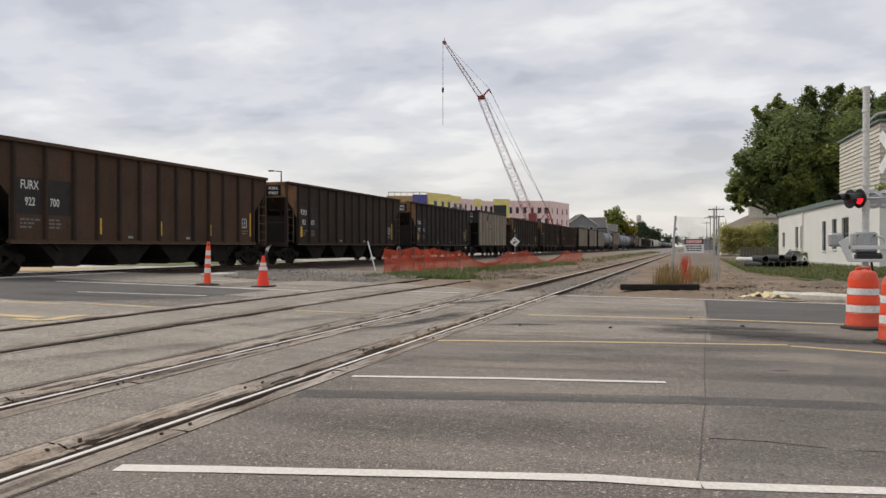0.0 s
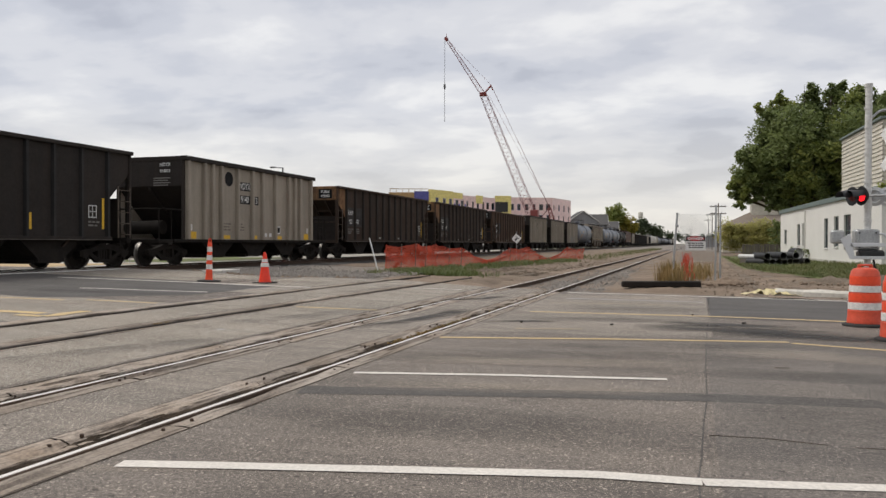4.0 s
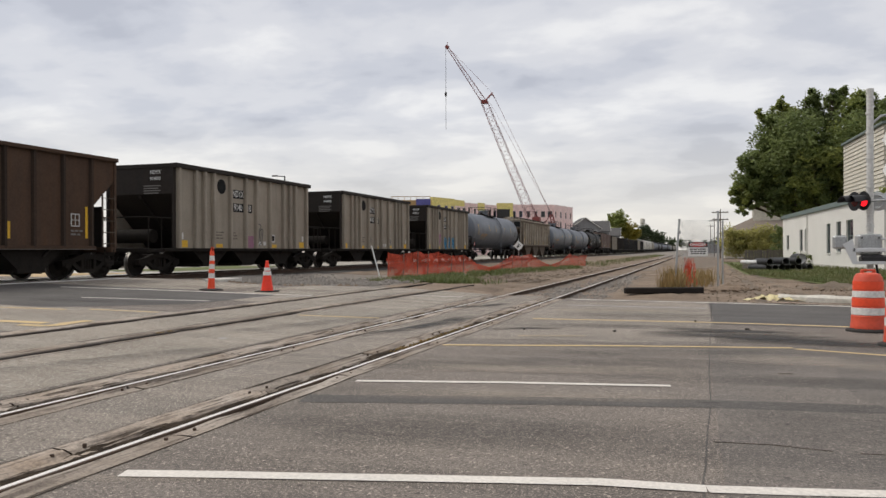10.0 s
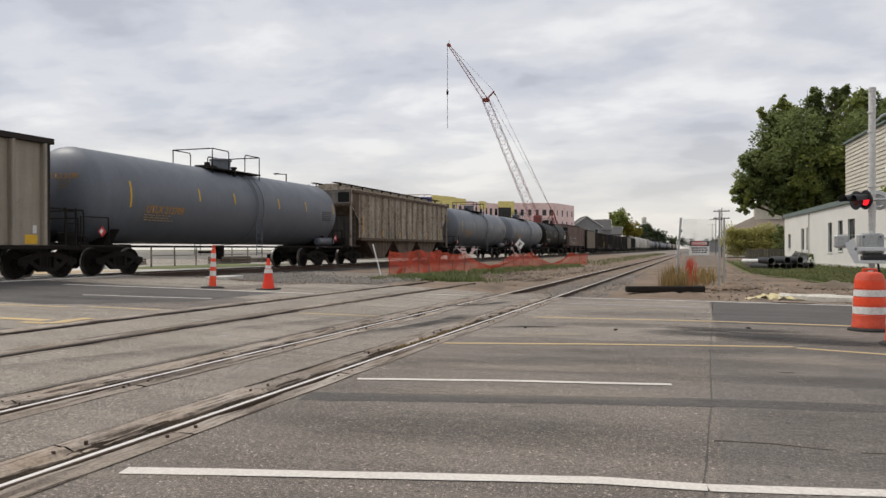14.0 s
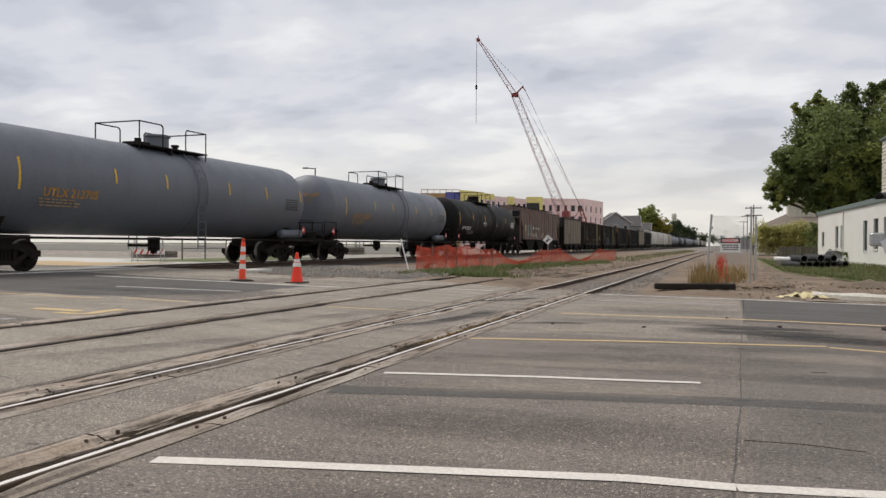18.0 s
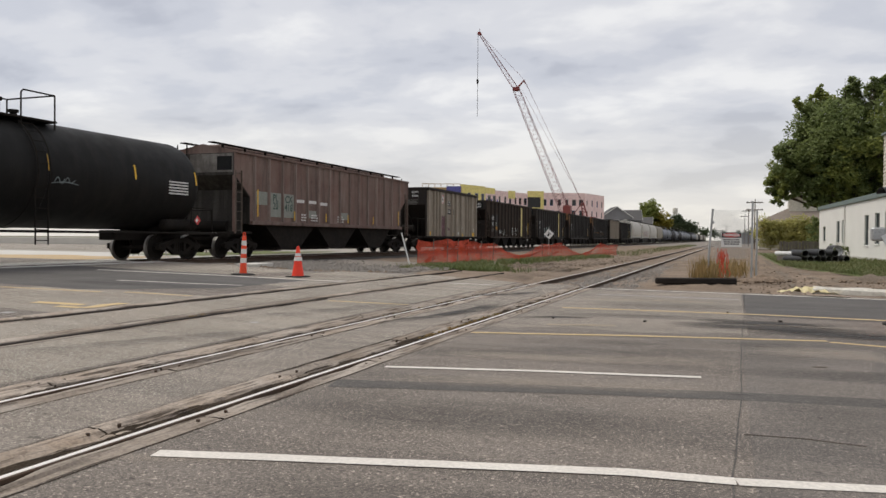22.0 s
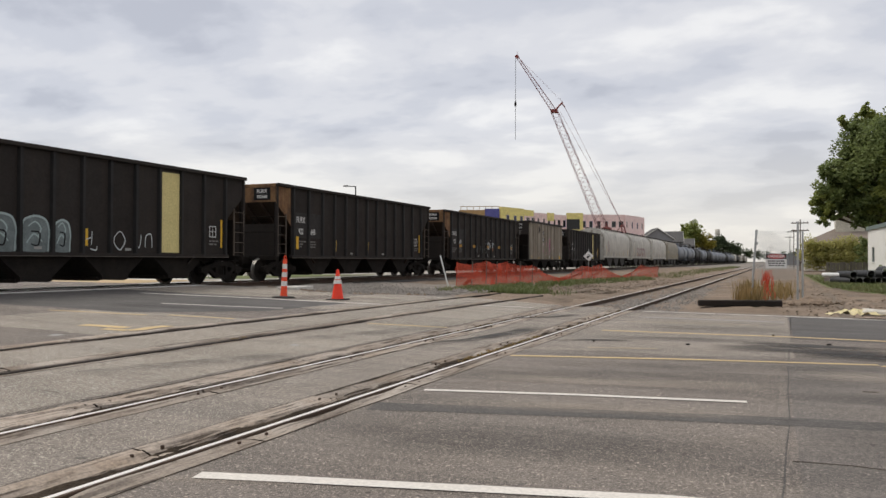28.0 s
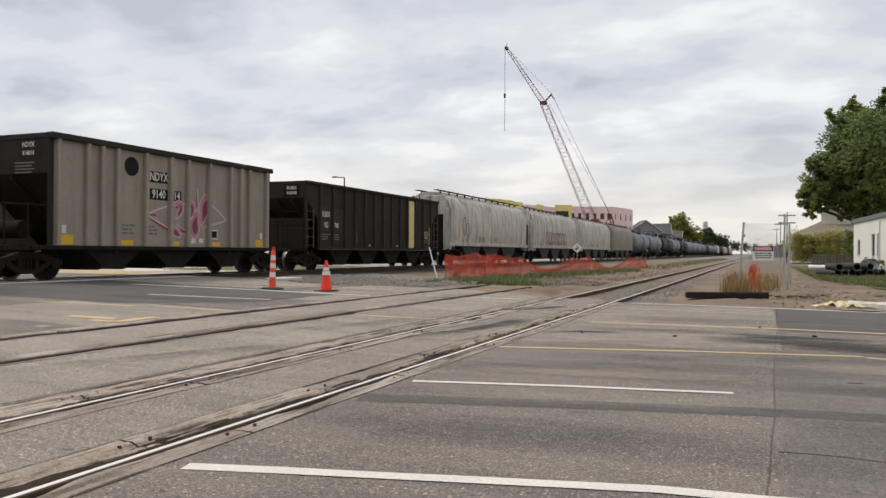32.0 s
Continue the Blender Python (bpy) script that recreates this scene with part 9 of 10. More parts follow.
def build_grass():
    rs = random.Random(31)

    def verge():
        s = rs.random() ** 1.2
        y = 25.5 + s * 30
        x = float(np.interp(y, [25.5, 29, 40, 62], [-10.4, -10.6, -9.9, -7.6])) + rs.gauss(0, 0.45)
        if noise.noise(Vector((x * 1.3, y * 0.8, 3))) < -0.12:
            x, y = x + 0.3, 27 + rs.random() * 3
        return x, y, soil(x, y) - 0.02
    thing("verge_grass", grass_geo(rs, 11000, verge, 0.23, 0.9), GRASS_FRESH, "ragged green grass along the safety fence", "grass", "stuff", smooth=False, fix=False)
    lawn = Geo().grid(sheet(2.6, 9.0, lambda x: 30.5 + max(0, 5.4 - x) * 5.2, lambda x: 92, 24, 40, lambda x, y: soil(x, y) + 0.015 + rough(x, y, 0.03, 0.5) + 0.1 * max(0, x - 6)))
    thing("lawn", lawn, GRASS_SOIL, "patchy green lawn before the white building", "lawn", "structure", fix=False)

    def meadow():
        x = rs.uniform(2.7, 8.9)
        y = 30.5 + max(0, 5.4 - x) * 5.2 + abs(rs.gauss(0, 16))
        if y > 90:
            y = 60
        return x, y, soil(x, y) + 0.05 + 0.1 * max(0, x - 6)
    thing("lawn_grass", grass_geo(rs, 14000, meadow, 0.16, 0.9), GRASS_BLADE, "short green grass before the white building", "grass", "stuff", smooth=False, fix=False)

    def weeds():
        x, y = rs.gauss(-0.80, 0.20), 27.6 + rs.random() * 3.6
        return x, y, -0.13
    thing("dry_weeds", grass_geo(rs, 330, weeds, 0.70, 0.4), DRY_GRASS, "tall dry ochre weeds round the fence post", "weeds", "stuff", smooth=False, fix=False)

    def weeds_b():
        x, y = rs.gauss(0.0, 0.35), 30.5 + rs.random() * 9.0
        return x, y, -0.13
    thing("dry_weeds", grass_geo(rs, 330, weeds_b, 0.55, 0.6), DRY_GRASS, "tall dry ochre weeds behind the danger sign", "weeds", "stuff", smooth=False, fix=False)

    def slot_grass():
        k = rs.random()
        x, y = (-3.66, 9.2 + 3.6 * rs.random()) if k < 0.55 else (-3.62, 14 + 6 * rs.random()) if k < 0.75 else (-5.14, 11 + 9 * rs.random()) if k < 0.92 else (-7.28, 9.3 + 0.4 * rs.random())
        return x + rs.gauss(0, 0.022), y, gz(x) - 0.02
    thing("slot_grass", grass_geo(rs, 300, slot_grass, 0.028, 0.9), DRY_GRASS, "tufts of grass growing beside the rails in the road", "grass", "stuff", smooth=False, fix=False)

    def far_edge():
        x, y = rs.uniform(-9.5, -6.8), rs.uniform(60, 190)
        return x, y, soil(x, y) - 0.02
    thing("verge_grass", grass_geo(rs, 2200, far_edge, 0.28, 0.8), GRASS_BLADE, "thin grass between the far tracks", "grass", "stuff", smooth=False, fix=False)


def build_gate():
    """Two posts with wire mesh, the danger sign and a torn net."""
    f = base("mesh_gate", "leaning galvanised posts with a sheet of wire mesh between them", "gate", pose(0, 0, 0))
    part("post", Geo().tube((-0.74, 28.73, -0.2), (-0.56, 28.78, 2.28), 0.038, n=10).tube((-0.56, 28.78, 2.28), (-0.555, 28.78, 2.34), 0.046, n=10), GALV, f)
    part("post", Geo().tube((0.72, 29.2, -0.2), (0.74, 29.2, 2.62), 0.036, n=10), GALV, f)
    part("post", Geo().tube((0.88, 29.35, -0.2), (0.89, 29.35, 2.3), 0.034, n=10), GALV, f)
    part("hinge", Geo().cbox((-0.62, 28.68, 1.83), (-0.5, 28.86, 1.93), 0.01), GALV, f)
    g = Geo()
    w = 0.0055
    for k in range(-22, 15):
        for s in (1, -1):
            x0 = -0.6 + k * 0.09
            a, b = (x0, 0.62), (x0 + s * 2.1, 2.3)
            t0 = t1 = None
            pts = []
            for j in range(13):
                t = j / 12
                x = a[0] + (b[0] - a[0]) * t + (1.3 if s < 0 else 0)
                z = a[1] + (b[1] - a[1]) * t
                if -0.6 <= x <= 0.72:
                    pts.append((x, 28.8 + (x + 0.6) * 0.3, z))
            for p, q in zip(pts, pts[1:]):
                g.add([(p[0], p[1], p[2] - w), (p[0], p[1], p[2] + w), (q[0], q[1], q[2] + w), (q[0], q[1], q[2] - w)], [(0, 1, 2, 3)])
    tagged(part("wire_mesh", g, GALV, f, "thin chain-link wire", smooth=False, fix=False), kind="stuff")
    s = base("danger_sign", "white danger sign with a red heading hung on wire mesh", "sign", pose(0.055, 28.93, 1.285, 0, 0, 15))
    part("sign_plate", Geo().cbox((-0.345, -0.012, -0.255), (0.345, 0.0, 0.255), 0.004), SIGN_WHITE, s)
    part("sign_border", Geo().box((-0.335, -0.0145, 0.06), (0.335, -0.0125, 0.245)), SIGN_BLACK, s, smooth=False)
    part("red_oval", Geo().lathe([(0.02, -0.002), (0.30, -0.002), (0.30, 0.0), (0.02, 0.0)], 32, pose(0, -0.0155, 0.152, 90, 0, 0) @ Matrix.Diagonal((1, 0.27, 1, 1))), SIGN_RED, s, smooth=False)
    part("oval_rim", Geo().lathe([(0.30, -0.002), (0.316, -0.002)], 32, pose(0, -0.0157, 0.152, 90, 0, 0) @ Matrix.Diagonal((1, 0.275, 1, 1))), SIGN_WHITE, s, smooth=False)
    o = new("heading", lettering("DANGER", 0.135, SIGN_WHITE, 0.004))
    o.parent = s
    o.matrix_basis = pose(0, -0.0185, 0.152, 0, 0, -90)
    tagged(o, "white lettering on the red oval")
    g = Geo()
    rs = random.Random(2)
    for k in range(3):
        a = -0.28 + 0.02 * k
        while a < 0.26:
            wd = rs.uniform(0.05, 0.12)
            g.box((a, -0.0145, -0.03 - k * 0.075), (min(a + wd, 0.3), -0.0125, 0.012 - k * 0.075))
            a += wd + 0.022
    part("small_lettering", g, SIGN_BLACK, s, "three lines of small black writing", smooth=False)
    n = base("torn_net", "torn orange safety net hanging in a bundle under the sign", "net", pose(-0.22, 28.6, -0.12))
    g = Geo()
    for k in range(26):
        x = rs.gauss(0, 0.075)
        y = rs.uniform(-0.12, 0.12)
        top = rs.uniform(0.75, 1.12)
        ln = rs.uniform(0.15, 0.55) if k % 3 else rs.uniform(0.7, 0.95)
        pts = [(x + rs.uniform(-0.02, 0.02) + 0.015 * j_ * rs.uniform(-1, 1), y + rs.uniform(-0.04, 0.04), top - ln * j_ / 5) for j_ in range(6)]
        g.grid([[(a - w_, b, c), (a + w_, b + w_, c)] for (a, b, c), w_ in zip(pts, [rs.uniform(0.004, 0.016) for _ in pts])])
    part("net", g, NET_ORANGE, n, smooth=False, fix=False)
    thing("timber_beam", Geo().cbox((-1.16, -0.11, -0.04), (1.16, 0.11, 0.14), 0.03), BEAM_WOOD, "blackened squared timber lying across the end of the path", "timber", at=pose(-0.92, 24.05, 0.01, 0, 0, 17.0))


def build_signal():
    s = base("crossing_signal", "grey level-crossing signal mast with a lit red lamp", "signal", pose(3.79, 20.1, 0))
    part("mast", Geo().tube((0, 0, -0.1), (0.02, 0.0, 4.85), 0.075, n=16).tube((0.02, 0, 4.85), (0.02, 0, 4.93), 0.085, n=16), MAST_PAINT, s, "pale grey steel mast")
    for z in (0.9, 1.75, 2.08, 2.65, 3.3, 3.9, 4.35):
        part("mast_clamp", Geo().tube((0.01, 0, z), (0.01, 0, z + 0.05), 0.088, n=16), MAST_PAINT, s)
    # two lamps that face the road user, two that face away
    face = pose(0, 0, 2.36, 0, 0, -20)
    part("lamp_arm", Geo().tube((-0.42, -0.05, 0.0), (0.42, -0.05, 0.0), 0.03, n=8, m=face).tube((0.0, -0.05, 0.0), (0, 0.4, 0.05), 0.025, n=8, m=face), GALV, s)
    for k, (x, y, lit, turn) in enumerate(((-0.34, -0.16, False, -62), (-0.16, -0.22, True, -62), (0.20, 0.16, None, 150), (0.44, 0.20, None, 150))):
        m = pose(x, y, 2.38 - 0.03, 0, 0, turn)
        lamp = part("signal_lamp", Geo().lathe([(0.02, 0.06), (0.12, 0.06), (0.14, 0.0), (0.15, -0.01)], 24, m @ pose(0, 0, 0, 90, 0, 0) @ pose(0, 0, -0.06)), ALU if lit is None else SIGNAL_BLACK, s)
        back = Geo()
        back.lathe([(0.125, -0.004), (0.215, -0.004), (0.219, 0.004), (0.125, 0.004)], 32, m @ pose(0, 0, 0, 90, 0, 0))
        part("lamp_backing", back, SIGNAL_BLACK if lit is not None else ALU, lamp, "round black backing plate" if lit is not None else "")
        if lit is not None:
            part("lens", Geo().lathe([(0.001, 0.05), (0.07, 0.04), (0.125, 0.0)], 24, m @ pose(0, 0, 0, 90, 0, 0)), LAMP_RED if lit else LAMP_OFF, lamp, "glowing red lens" if lit else "unlit dark red lens")
            hood = Geo()
            rows = []
            for j in range(15):
                a = math.pi * j / 14
                rows.append([(0.14 * math.cos(a), 0, 0.14 * math.sin(a)), (0.145 * math.cos(a), -0.33, 0.145 * math.sin(a) - 0.03)])
            hood.add([m @ Vector(p) for r in rows for p in r], [(2 * j, 2 * j + 1, 2 * j + 3, 2 * j + 2) for j in range(14)])
            part("hood", hood, SIGNAL_BLACK, lamp, "black hood over the lens")
    # crossbuck seen edge-on
    for sg in (-1, 1):
        m = pose(0.55, 0.05, 3.45, 0, 0, -70) @ pose(0, 0, 0, 0, sg * 45, 0)
        part("crossbuck_blade", Geo().cbox((-0.62, -0.008, -0.115), (0.62, 0.008, 0.115), 0.004, m), SIGN_WHITE, s, "white crossbuck blade")
    part("bracket_arm", Geo().path([(0.02, 0, 4.1), (0.25, 0.05, 4.3), (0.7, 0.1, 4.38)], 0.03, 8), GALV, s)
    # gate drive with its levers and counterweight arms
    part("gate_drive", Geo().cbox((-0.28, -0.22, 0.90), (0.22, 0.22, 1.38), 0.04), GALV, s, "grey gate drive case")
    part("drive_motor", Geo().tube((-0.22, -0.2, 0.84), (0.28, -0.2, 0.84), 0.07, n=12).cbox((-0.2, -0.3, 0.76), (0.3, 0.2, 0.88), 0.02), SIGNAL_BLACK, s, "dark motor between two plates")
    for bx, bz in ((-0.2, 0.98), (0.14, 0.98), (-0.2, 1.30), (0.14, 1.30)):
        part("bolt", Geo().tube((bx, -0.25, bz), (bx, -0.22, bz), 0.018, n=8), SIGNAL_BLACK, s)
    part("drive_door", Geo().cbox((-0.20, -0.235, 0.95), (0.10, -0.222, 1.36), 0.01), GALV, s)
    part("gate_arm_lever", Geo().cbox((-0.42, -0.42, 0.98), (0.50, -0.34, 1.07), 0.01), ALU, s)
    part("gate_arm_lever", Geo().cbox((-0.42, 0.34, 0.98), (0.50, 0.42, 1.07), 0.01), ALU, s)
    part("gate_arm_lever", Geo().cbox((-0.38, -0.40, 0.70), (0.5, -0.33, 0.77), 0.01), ALU, s)
    part("gate_arm_lever", Geo().prism([(-0.62, 1.15), (-0.42, 1.28), (-0.32, 0.72), (-0.42, 0.70)], -0.42, -0.36, 1), ALU, s)
    part("counterweight", Geo().cbox((-0.80, -0.34, 1.05), (-0.52, -0.08, 1.36), 0.04), GALV, s, "pale blue-grey counterweight")
    part("hoop", Geo().path([(0.32, -0.3, 0.75), (0.36, -0.3, 1.15), (0.30, -0.3, 1.26), (0.18, -0.3, 1.28)], 0.025, 8), ALU, s)
    part("gate_arm", Geo().cbox((0.5, -0.38, 0.94), (4.5, -0.34, 1.04), 0.008), SIGN_RED, s, "red and white gate arm")
    part("conduit", Geo().path([(0.14, 0.05, 0.9), (0.2, 0.05, 0.5), (0.06, 0.05, 0.25)], 0.025, 8), RUBBER, s)
    for o in s.children:
        if o.name.split(".")[0] in ("gate_drive", "drive_motor", "bolt", "drive_door", "gate_arm_lever", "counterweight", "hoop", "gate_arm"):
            o.matrix_basis = pose(0, 0, 0.21) @ o.matrix_basis
    part("foundation", Geo().cbox((-0.35, -0.35, -0.2), (0.35, 0.35, 0.08), 0.03), CONCRETE, s)


def traffic_drum(x, y, turn):
    d = base("traffic_drum", "scuffed orange traffic drum with white bands on a rubber foot", "traffic drum", pose(x, y, gz(x), 0, 0, turn) @ Matrix.Scale(0.98, 4), "traffic drums at the road edge")
    part("drum_body", Geo().lathe([(0.001, 0.915), (0.10, 0.915), (0.165, 0.895), (0.198, 0.85), (0.206, 0.80), (0.213, 0.79), (0.213, 0.65), (0.219, 0.642), (0.219, 0.53), (0.225, 0.522), (0.227, 0.39), (0.233, 0.38), (0.235, 0.255), (0.243, 0.245), (0.245, 0.14), (0.250, 0.13), (0.254, 0.05)], 40), DRUM_RED, d, "scuffed red-orange plastic shell")
    for z0, z1, r, m_, lab in ((0.535, 0.638, 0.2205, REFLECT_WHITE, "scuffed white reflective band"), (0.262, 0.376, 0.2355, REFLECT_WHITE, "scuffed white reflective band"), (0.656, 0.785, 0.2145, ORANGE_PLASTIC, "bright orange reflective band"), (0.397, 0.516, 0.2275, ORANGE_PLASTIC, "bright orange reflective band")):
        part("reflective_band", Geo().lathe([(r - 0.003, z0), (r + 0.003, z0 + 0.005), (r + 0.001, z1 - 0.005), (r - 0.006, z1)], 40), m_, d, lab)
    part("handle", Geo().cbox((-0.11, -0.022, 0.90), (-0.06, 0.022, 0.965), 0.012).cbox((0.06, -0.022, 0.90), (0.11, 0.022, 0.965), 0.012).cbox((-0.11, -0.02, 0.935), (0.11, 0.02, 0.968), 0.012), DRUM_RED, d)
    part("foot_ring", Geo().lathe([(0.24, 0.0), (0.32, 0.0), (0.315, 0.03), (0.262, 0.055), (0.24, 0.05)], 36, closed=False), RUBBER, d, "black rubber foot ring")
    return d


def build_cones():
    traffic_drum(2.49, 13.35, 10)
    traffic_drum(2.56, 11.45, 80)
    x, y = -10.64, 18.0
    c = base("traffic_cone", "red-orange traffic cone with white bands on a black foot", "traffic cone", pose(x, y, gz(x)))
    part("cone_body", Geo().lathe([(0.165, 0.03), (0.155, 0.06), (0.035, 0.80), (0.02, 0.81), (0.001, 0.81)], 28), RED_PLASTIC, c)
    part("reflective_band", Geo().lathe([(0.1135, 0.33), (0.0985, 0.43)], 28, pose(0, 0, 0.10)), REFLECT_WHITE, c, "white reflective band")
    part("reflective_band", Geo().lathe([(0.0815, 0.53), (0.068, 0.61)], 28, pose(0, 0, 0.02)), REFLECT_WHITE, c, "white reflective band")
    part("foot", Geo().cbox((-0.24, -0.24, 0), (0.24, 0.24, 0.035), 0.012), RUBBER, c)
    x, y = -12.10, 17.66
    t = base("tube_channelizer", "slim orange channelizer post with white bands on a black foot", "traffic post", pose(x, y, gz(x), 0, 2.0, 0))
    part("post_body", Geo().lathe([(0.100, 0.04), (0.090, 0.10), (0.055, 1.0), (0.045, 1.03), (0.001, 1.03)], 24), ORANGE_PLASTIC, t)
    for z in (0.32, 0.56, 0.78):
        r = 0.090 - (z - 0.1) * 0.0389
        part("reflective_band", Geo().lathe([(r + 0.003, z), (r - 0.0035, z + 0.13)], 24), REFLECT_WHITE, t, "white reflective band")
    part("loop_handle", Geo().path([(-0.03, 0, 1.02), (-0.035, 0, 1.10), (0, 0, 1.13), (0.035, 0, 1.10), (0.03, 0, 1.02)], 0.012), ORANGE_PLASTIC, t)
    part("foot", Geo().lathe([(0.001, 0.05), (0.14, 0.05), (0.30, 0.03), (0.31, 0.0)], 10), RUBBER, t)


def pipe(x, y, z, turn, length, r, liner=False, group="stacked drain pipes"):
    p = base("drain_pipe", "black corrugated plastic drain pipe with a pale inside" if liner else "black corrugated plastic drain pipe stacked on the grass", "pipe", pose(x, y, z, 0, 0, turn), group)
    prof = []
    n = int(length / 0.10)
    for k in range(n + 1):
        yy = -length / 2 + length * k / n
        prof.append((r - (0.03 if k % 2 else 0.0), yy))
    part("shell", Geo().lathe(prof, 24, pose(0, 0, 0, -90, 0, 0)), PIPE_BLACK, p)
    part("lining", Geo().lathe([(r - 0.05, -length / 2), (r - 0.05, length / 2)], 24, pose(0, 0, 0, -90, 0, 0)), PIPE_WHITE if liner else PIPE_BLACK, p)
    for e in (-1, 1):
        part("rim", Geo().lathe([(r - 0.03, 0), (r - 0.012, 0)], 24, pose(0, e * length / 2, 0, -90, 0, 0)), GALV, p, "pale cut rim")
    return p


def build_pipes():
    rs = random.Random(77)
    spots = [(3.75 + 0.47 * k, 52.6 + 0.10 * k, 0.12 + 0.012 * k, 0.225, False) for k in range(6)] + [(3.98, 52.6, 0.49, 0.225, False), (4.86, 52.7, 0.52, 0.24, False), (5.44, 52.8, 0.54, 0.225, False), (6.0, 52.9, 0.66, 0.34, True)]
    for k, (x, y, z, r, lin) in enumerate(spots):
        pipe(x, y, z, 24 + rs.uniform(-9, 14), rs.uniform(1.5, 2.2) if not lin else 0.8, r, lin)
    p = base("white_pipe", "white plastic drain pipe lying beside the black pipes", "pipe", pose(3.35, 53.5, 0.45, 0, 0, 50))
    part("shell", Geo().lathe([(0.12, -0.75), (0.14, -0.73), (0.14, 0.73), (0.12, 0.75)], 24, pose(0, 0, 0, -90, 0, 0)), PIPE_WHITE, p)
    part("support_block", Geo().cbox((-0.12, -0.6, -0.57), (0.12, 0.6, -0.138), 0.02), WOOD_GREY, p)


def build_litter():
    rs = random.Random(12)
    # long white sheet and crumpled tarp at the road edge
    prof = ((-0.32, -0.02), (-0.30, 0.10), (-0.22, 0.145), (0.08, 0.16), (0.30, 0.13), (0.36, -0.02))
    g = Geo().grid([[(x, y + 0.03 * math.sin(x * 3), z * (0.85 + 0.35 * noise.noise(Vector((x * 1.3, y * 2, 1))))) for y, z in prof] for x in [-1.25 + 0.10 * k for k in range(33)]])
    thing("white_sheet", g, SHEET_WHITE, "long dusty white membrane roll lying at the road edge", "sheet", at=pose(3.15, 20.85, 0.0, 0, 0, -12), fix=False)
    rows = [[(x, y, 0.02 + 0.22 * max(0, noise.noise(Vector((x * 6.1, y * 6.1, 5))) + 0.35) * max(0, 1 - abs(x) / 0.75)) for y in [-0.35 + 0.07 * k for k in range(11)]] for x in [-0.7 + 0.07 * k for k in range(21)]]
    thing("crumpled_tarp", Geo().grid(rows), CLOTH_YELLOW, "crumpled pale yellow tarp at the road edge", "tarp", at=pose(1.85, 21.05, -0.02, 0, 0, -10), fix=False)
    # leaning white stake and the diamond sign
    thing("leaning_stake", Geo().tube((0, 0, -0.2), (-0.42, 0, 1.30), 0.028, n=8), SIGN_WHITE, "white plastic stake leaning by the fence", "stake", at=pose(-11.5, 27.9, 0.16))
    d = base("diamond_sign", "white diamond marker on a thin post beyond the safety fence", "sign", pose(-10.36, 47.1, 0.1))
    part("post", Geo().tube((0, 0.02, -0.2), (0, 0.02, 1.9), 0.02, n=6), GALV, d)
    m = pose(0, 0, 1.46, 0, 0, 15) @ pose(0, 0, 0, 0, 40, 0)
    part("sign_plate", Geo().cbox((-0.22, -0.012, -0.22), (0.22, 0.0, 0.22), 0.004, m), SIGN_WHITE, d)
    part("sign_mark", Geo().box((-0.05, -0.015, -0.15), (0.06, -0.013, 0.02), m).box((-0.12, -0.015, 0.05), (0.1, -0.013, 0.09), m), SIGN_BLACK, d, "small black mark", smooth=False)
    # concrete panel end by the main track
    thing("concrete_block", Geo().cbox((-0.35, -0.65, -0.12), (0.35, 0.65, 0.08), 0.02), CONCRETE, "pale concrete end block of the main track crossing", "concrete block", at=pose(-14.6, 22.0, 0.32, 0, 0, 8))
    # dirt heaps
    for x, y, r, h in ((1.05, 28.3, 0.7, 0.28), (0.55, 27.6, 0.5, 0.22), (4.4, 29.6, 1.3, 0.30), (5.7, 29.2, 1.2, 0.42), (-0.92, 24.1, 1.55, 0.16)):
        n = 22
        rows = [[(r * t * math.cos(a), r * 0.8 * t * math.sin(a), h * (1 - t * t) * (0.8 + 0.6 * noise.noise(Vector((x + t * 3 * math.cos(a), y + t * 3 * math.sin(a), 0)))) - 0.03) for t in (0.0, 0.2, 0.4, 0.6, 0.8, 1.0)] for a in [2 * math.pi * k / n for k in range(n + 1)]]
        thing("dirt_mound", Geo().grid(rows), DIRT_DARK if x > 4 else DIRT, "low mound of dug brown dirt and stones", "dirt mound", at=pose(x, y, -0.12), fix=False)
    st = Geo()
    for k in range(420):
        if k < 160:
            x, y = rs.gauss(0.9, 0.5), 27.9 + rs.gauss(0, 0.4)
        elif k < 260:
            x, y = rs.uniform(-16, -9.8), 0
            y = road_edge(x) + rs.gauss(0.0, 0.12)
        else:
            x, y = rs.uniform(3.4, 6.5), 29.4 + rs.gauss(0, 0.7)
        r = rs.uniform(0.03, 0.10)
        vs = [(r, 0, 0), (-r, 0, 0), (0, r * 0.8, 0), (0, -r * 0.9, 0), (0, 0, r * 0.7), (0, 0, -r * 0.7)]
        st.add([(a * rs.uniform(0.8, 1.2), b * rs.uniform(0.8, 1.2), c) for a, b, c in vs], [(0, 2, 4), (2, 1, 4), (1, 3, 4), (3, 0, 4), (2, 0, 5), (1, 2, 5), (3, 1, 5), (0, 3, 5)], pose(x, y, soil(x, y) + r * 0.4 + (0.02 if k < 160 or k >= 260 else 0), 0, 0, rs.uniform(0, 360)))
    thing("rubble", st, DIRT, "scattered lumps of dirt and broken asphalt", "rubble", "stuff", smooth=False, fix=False)
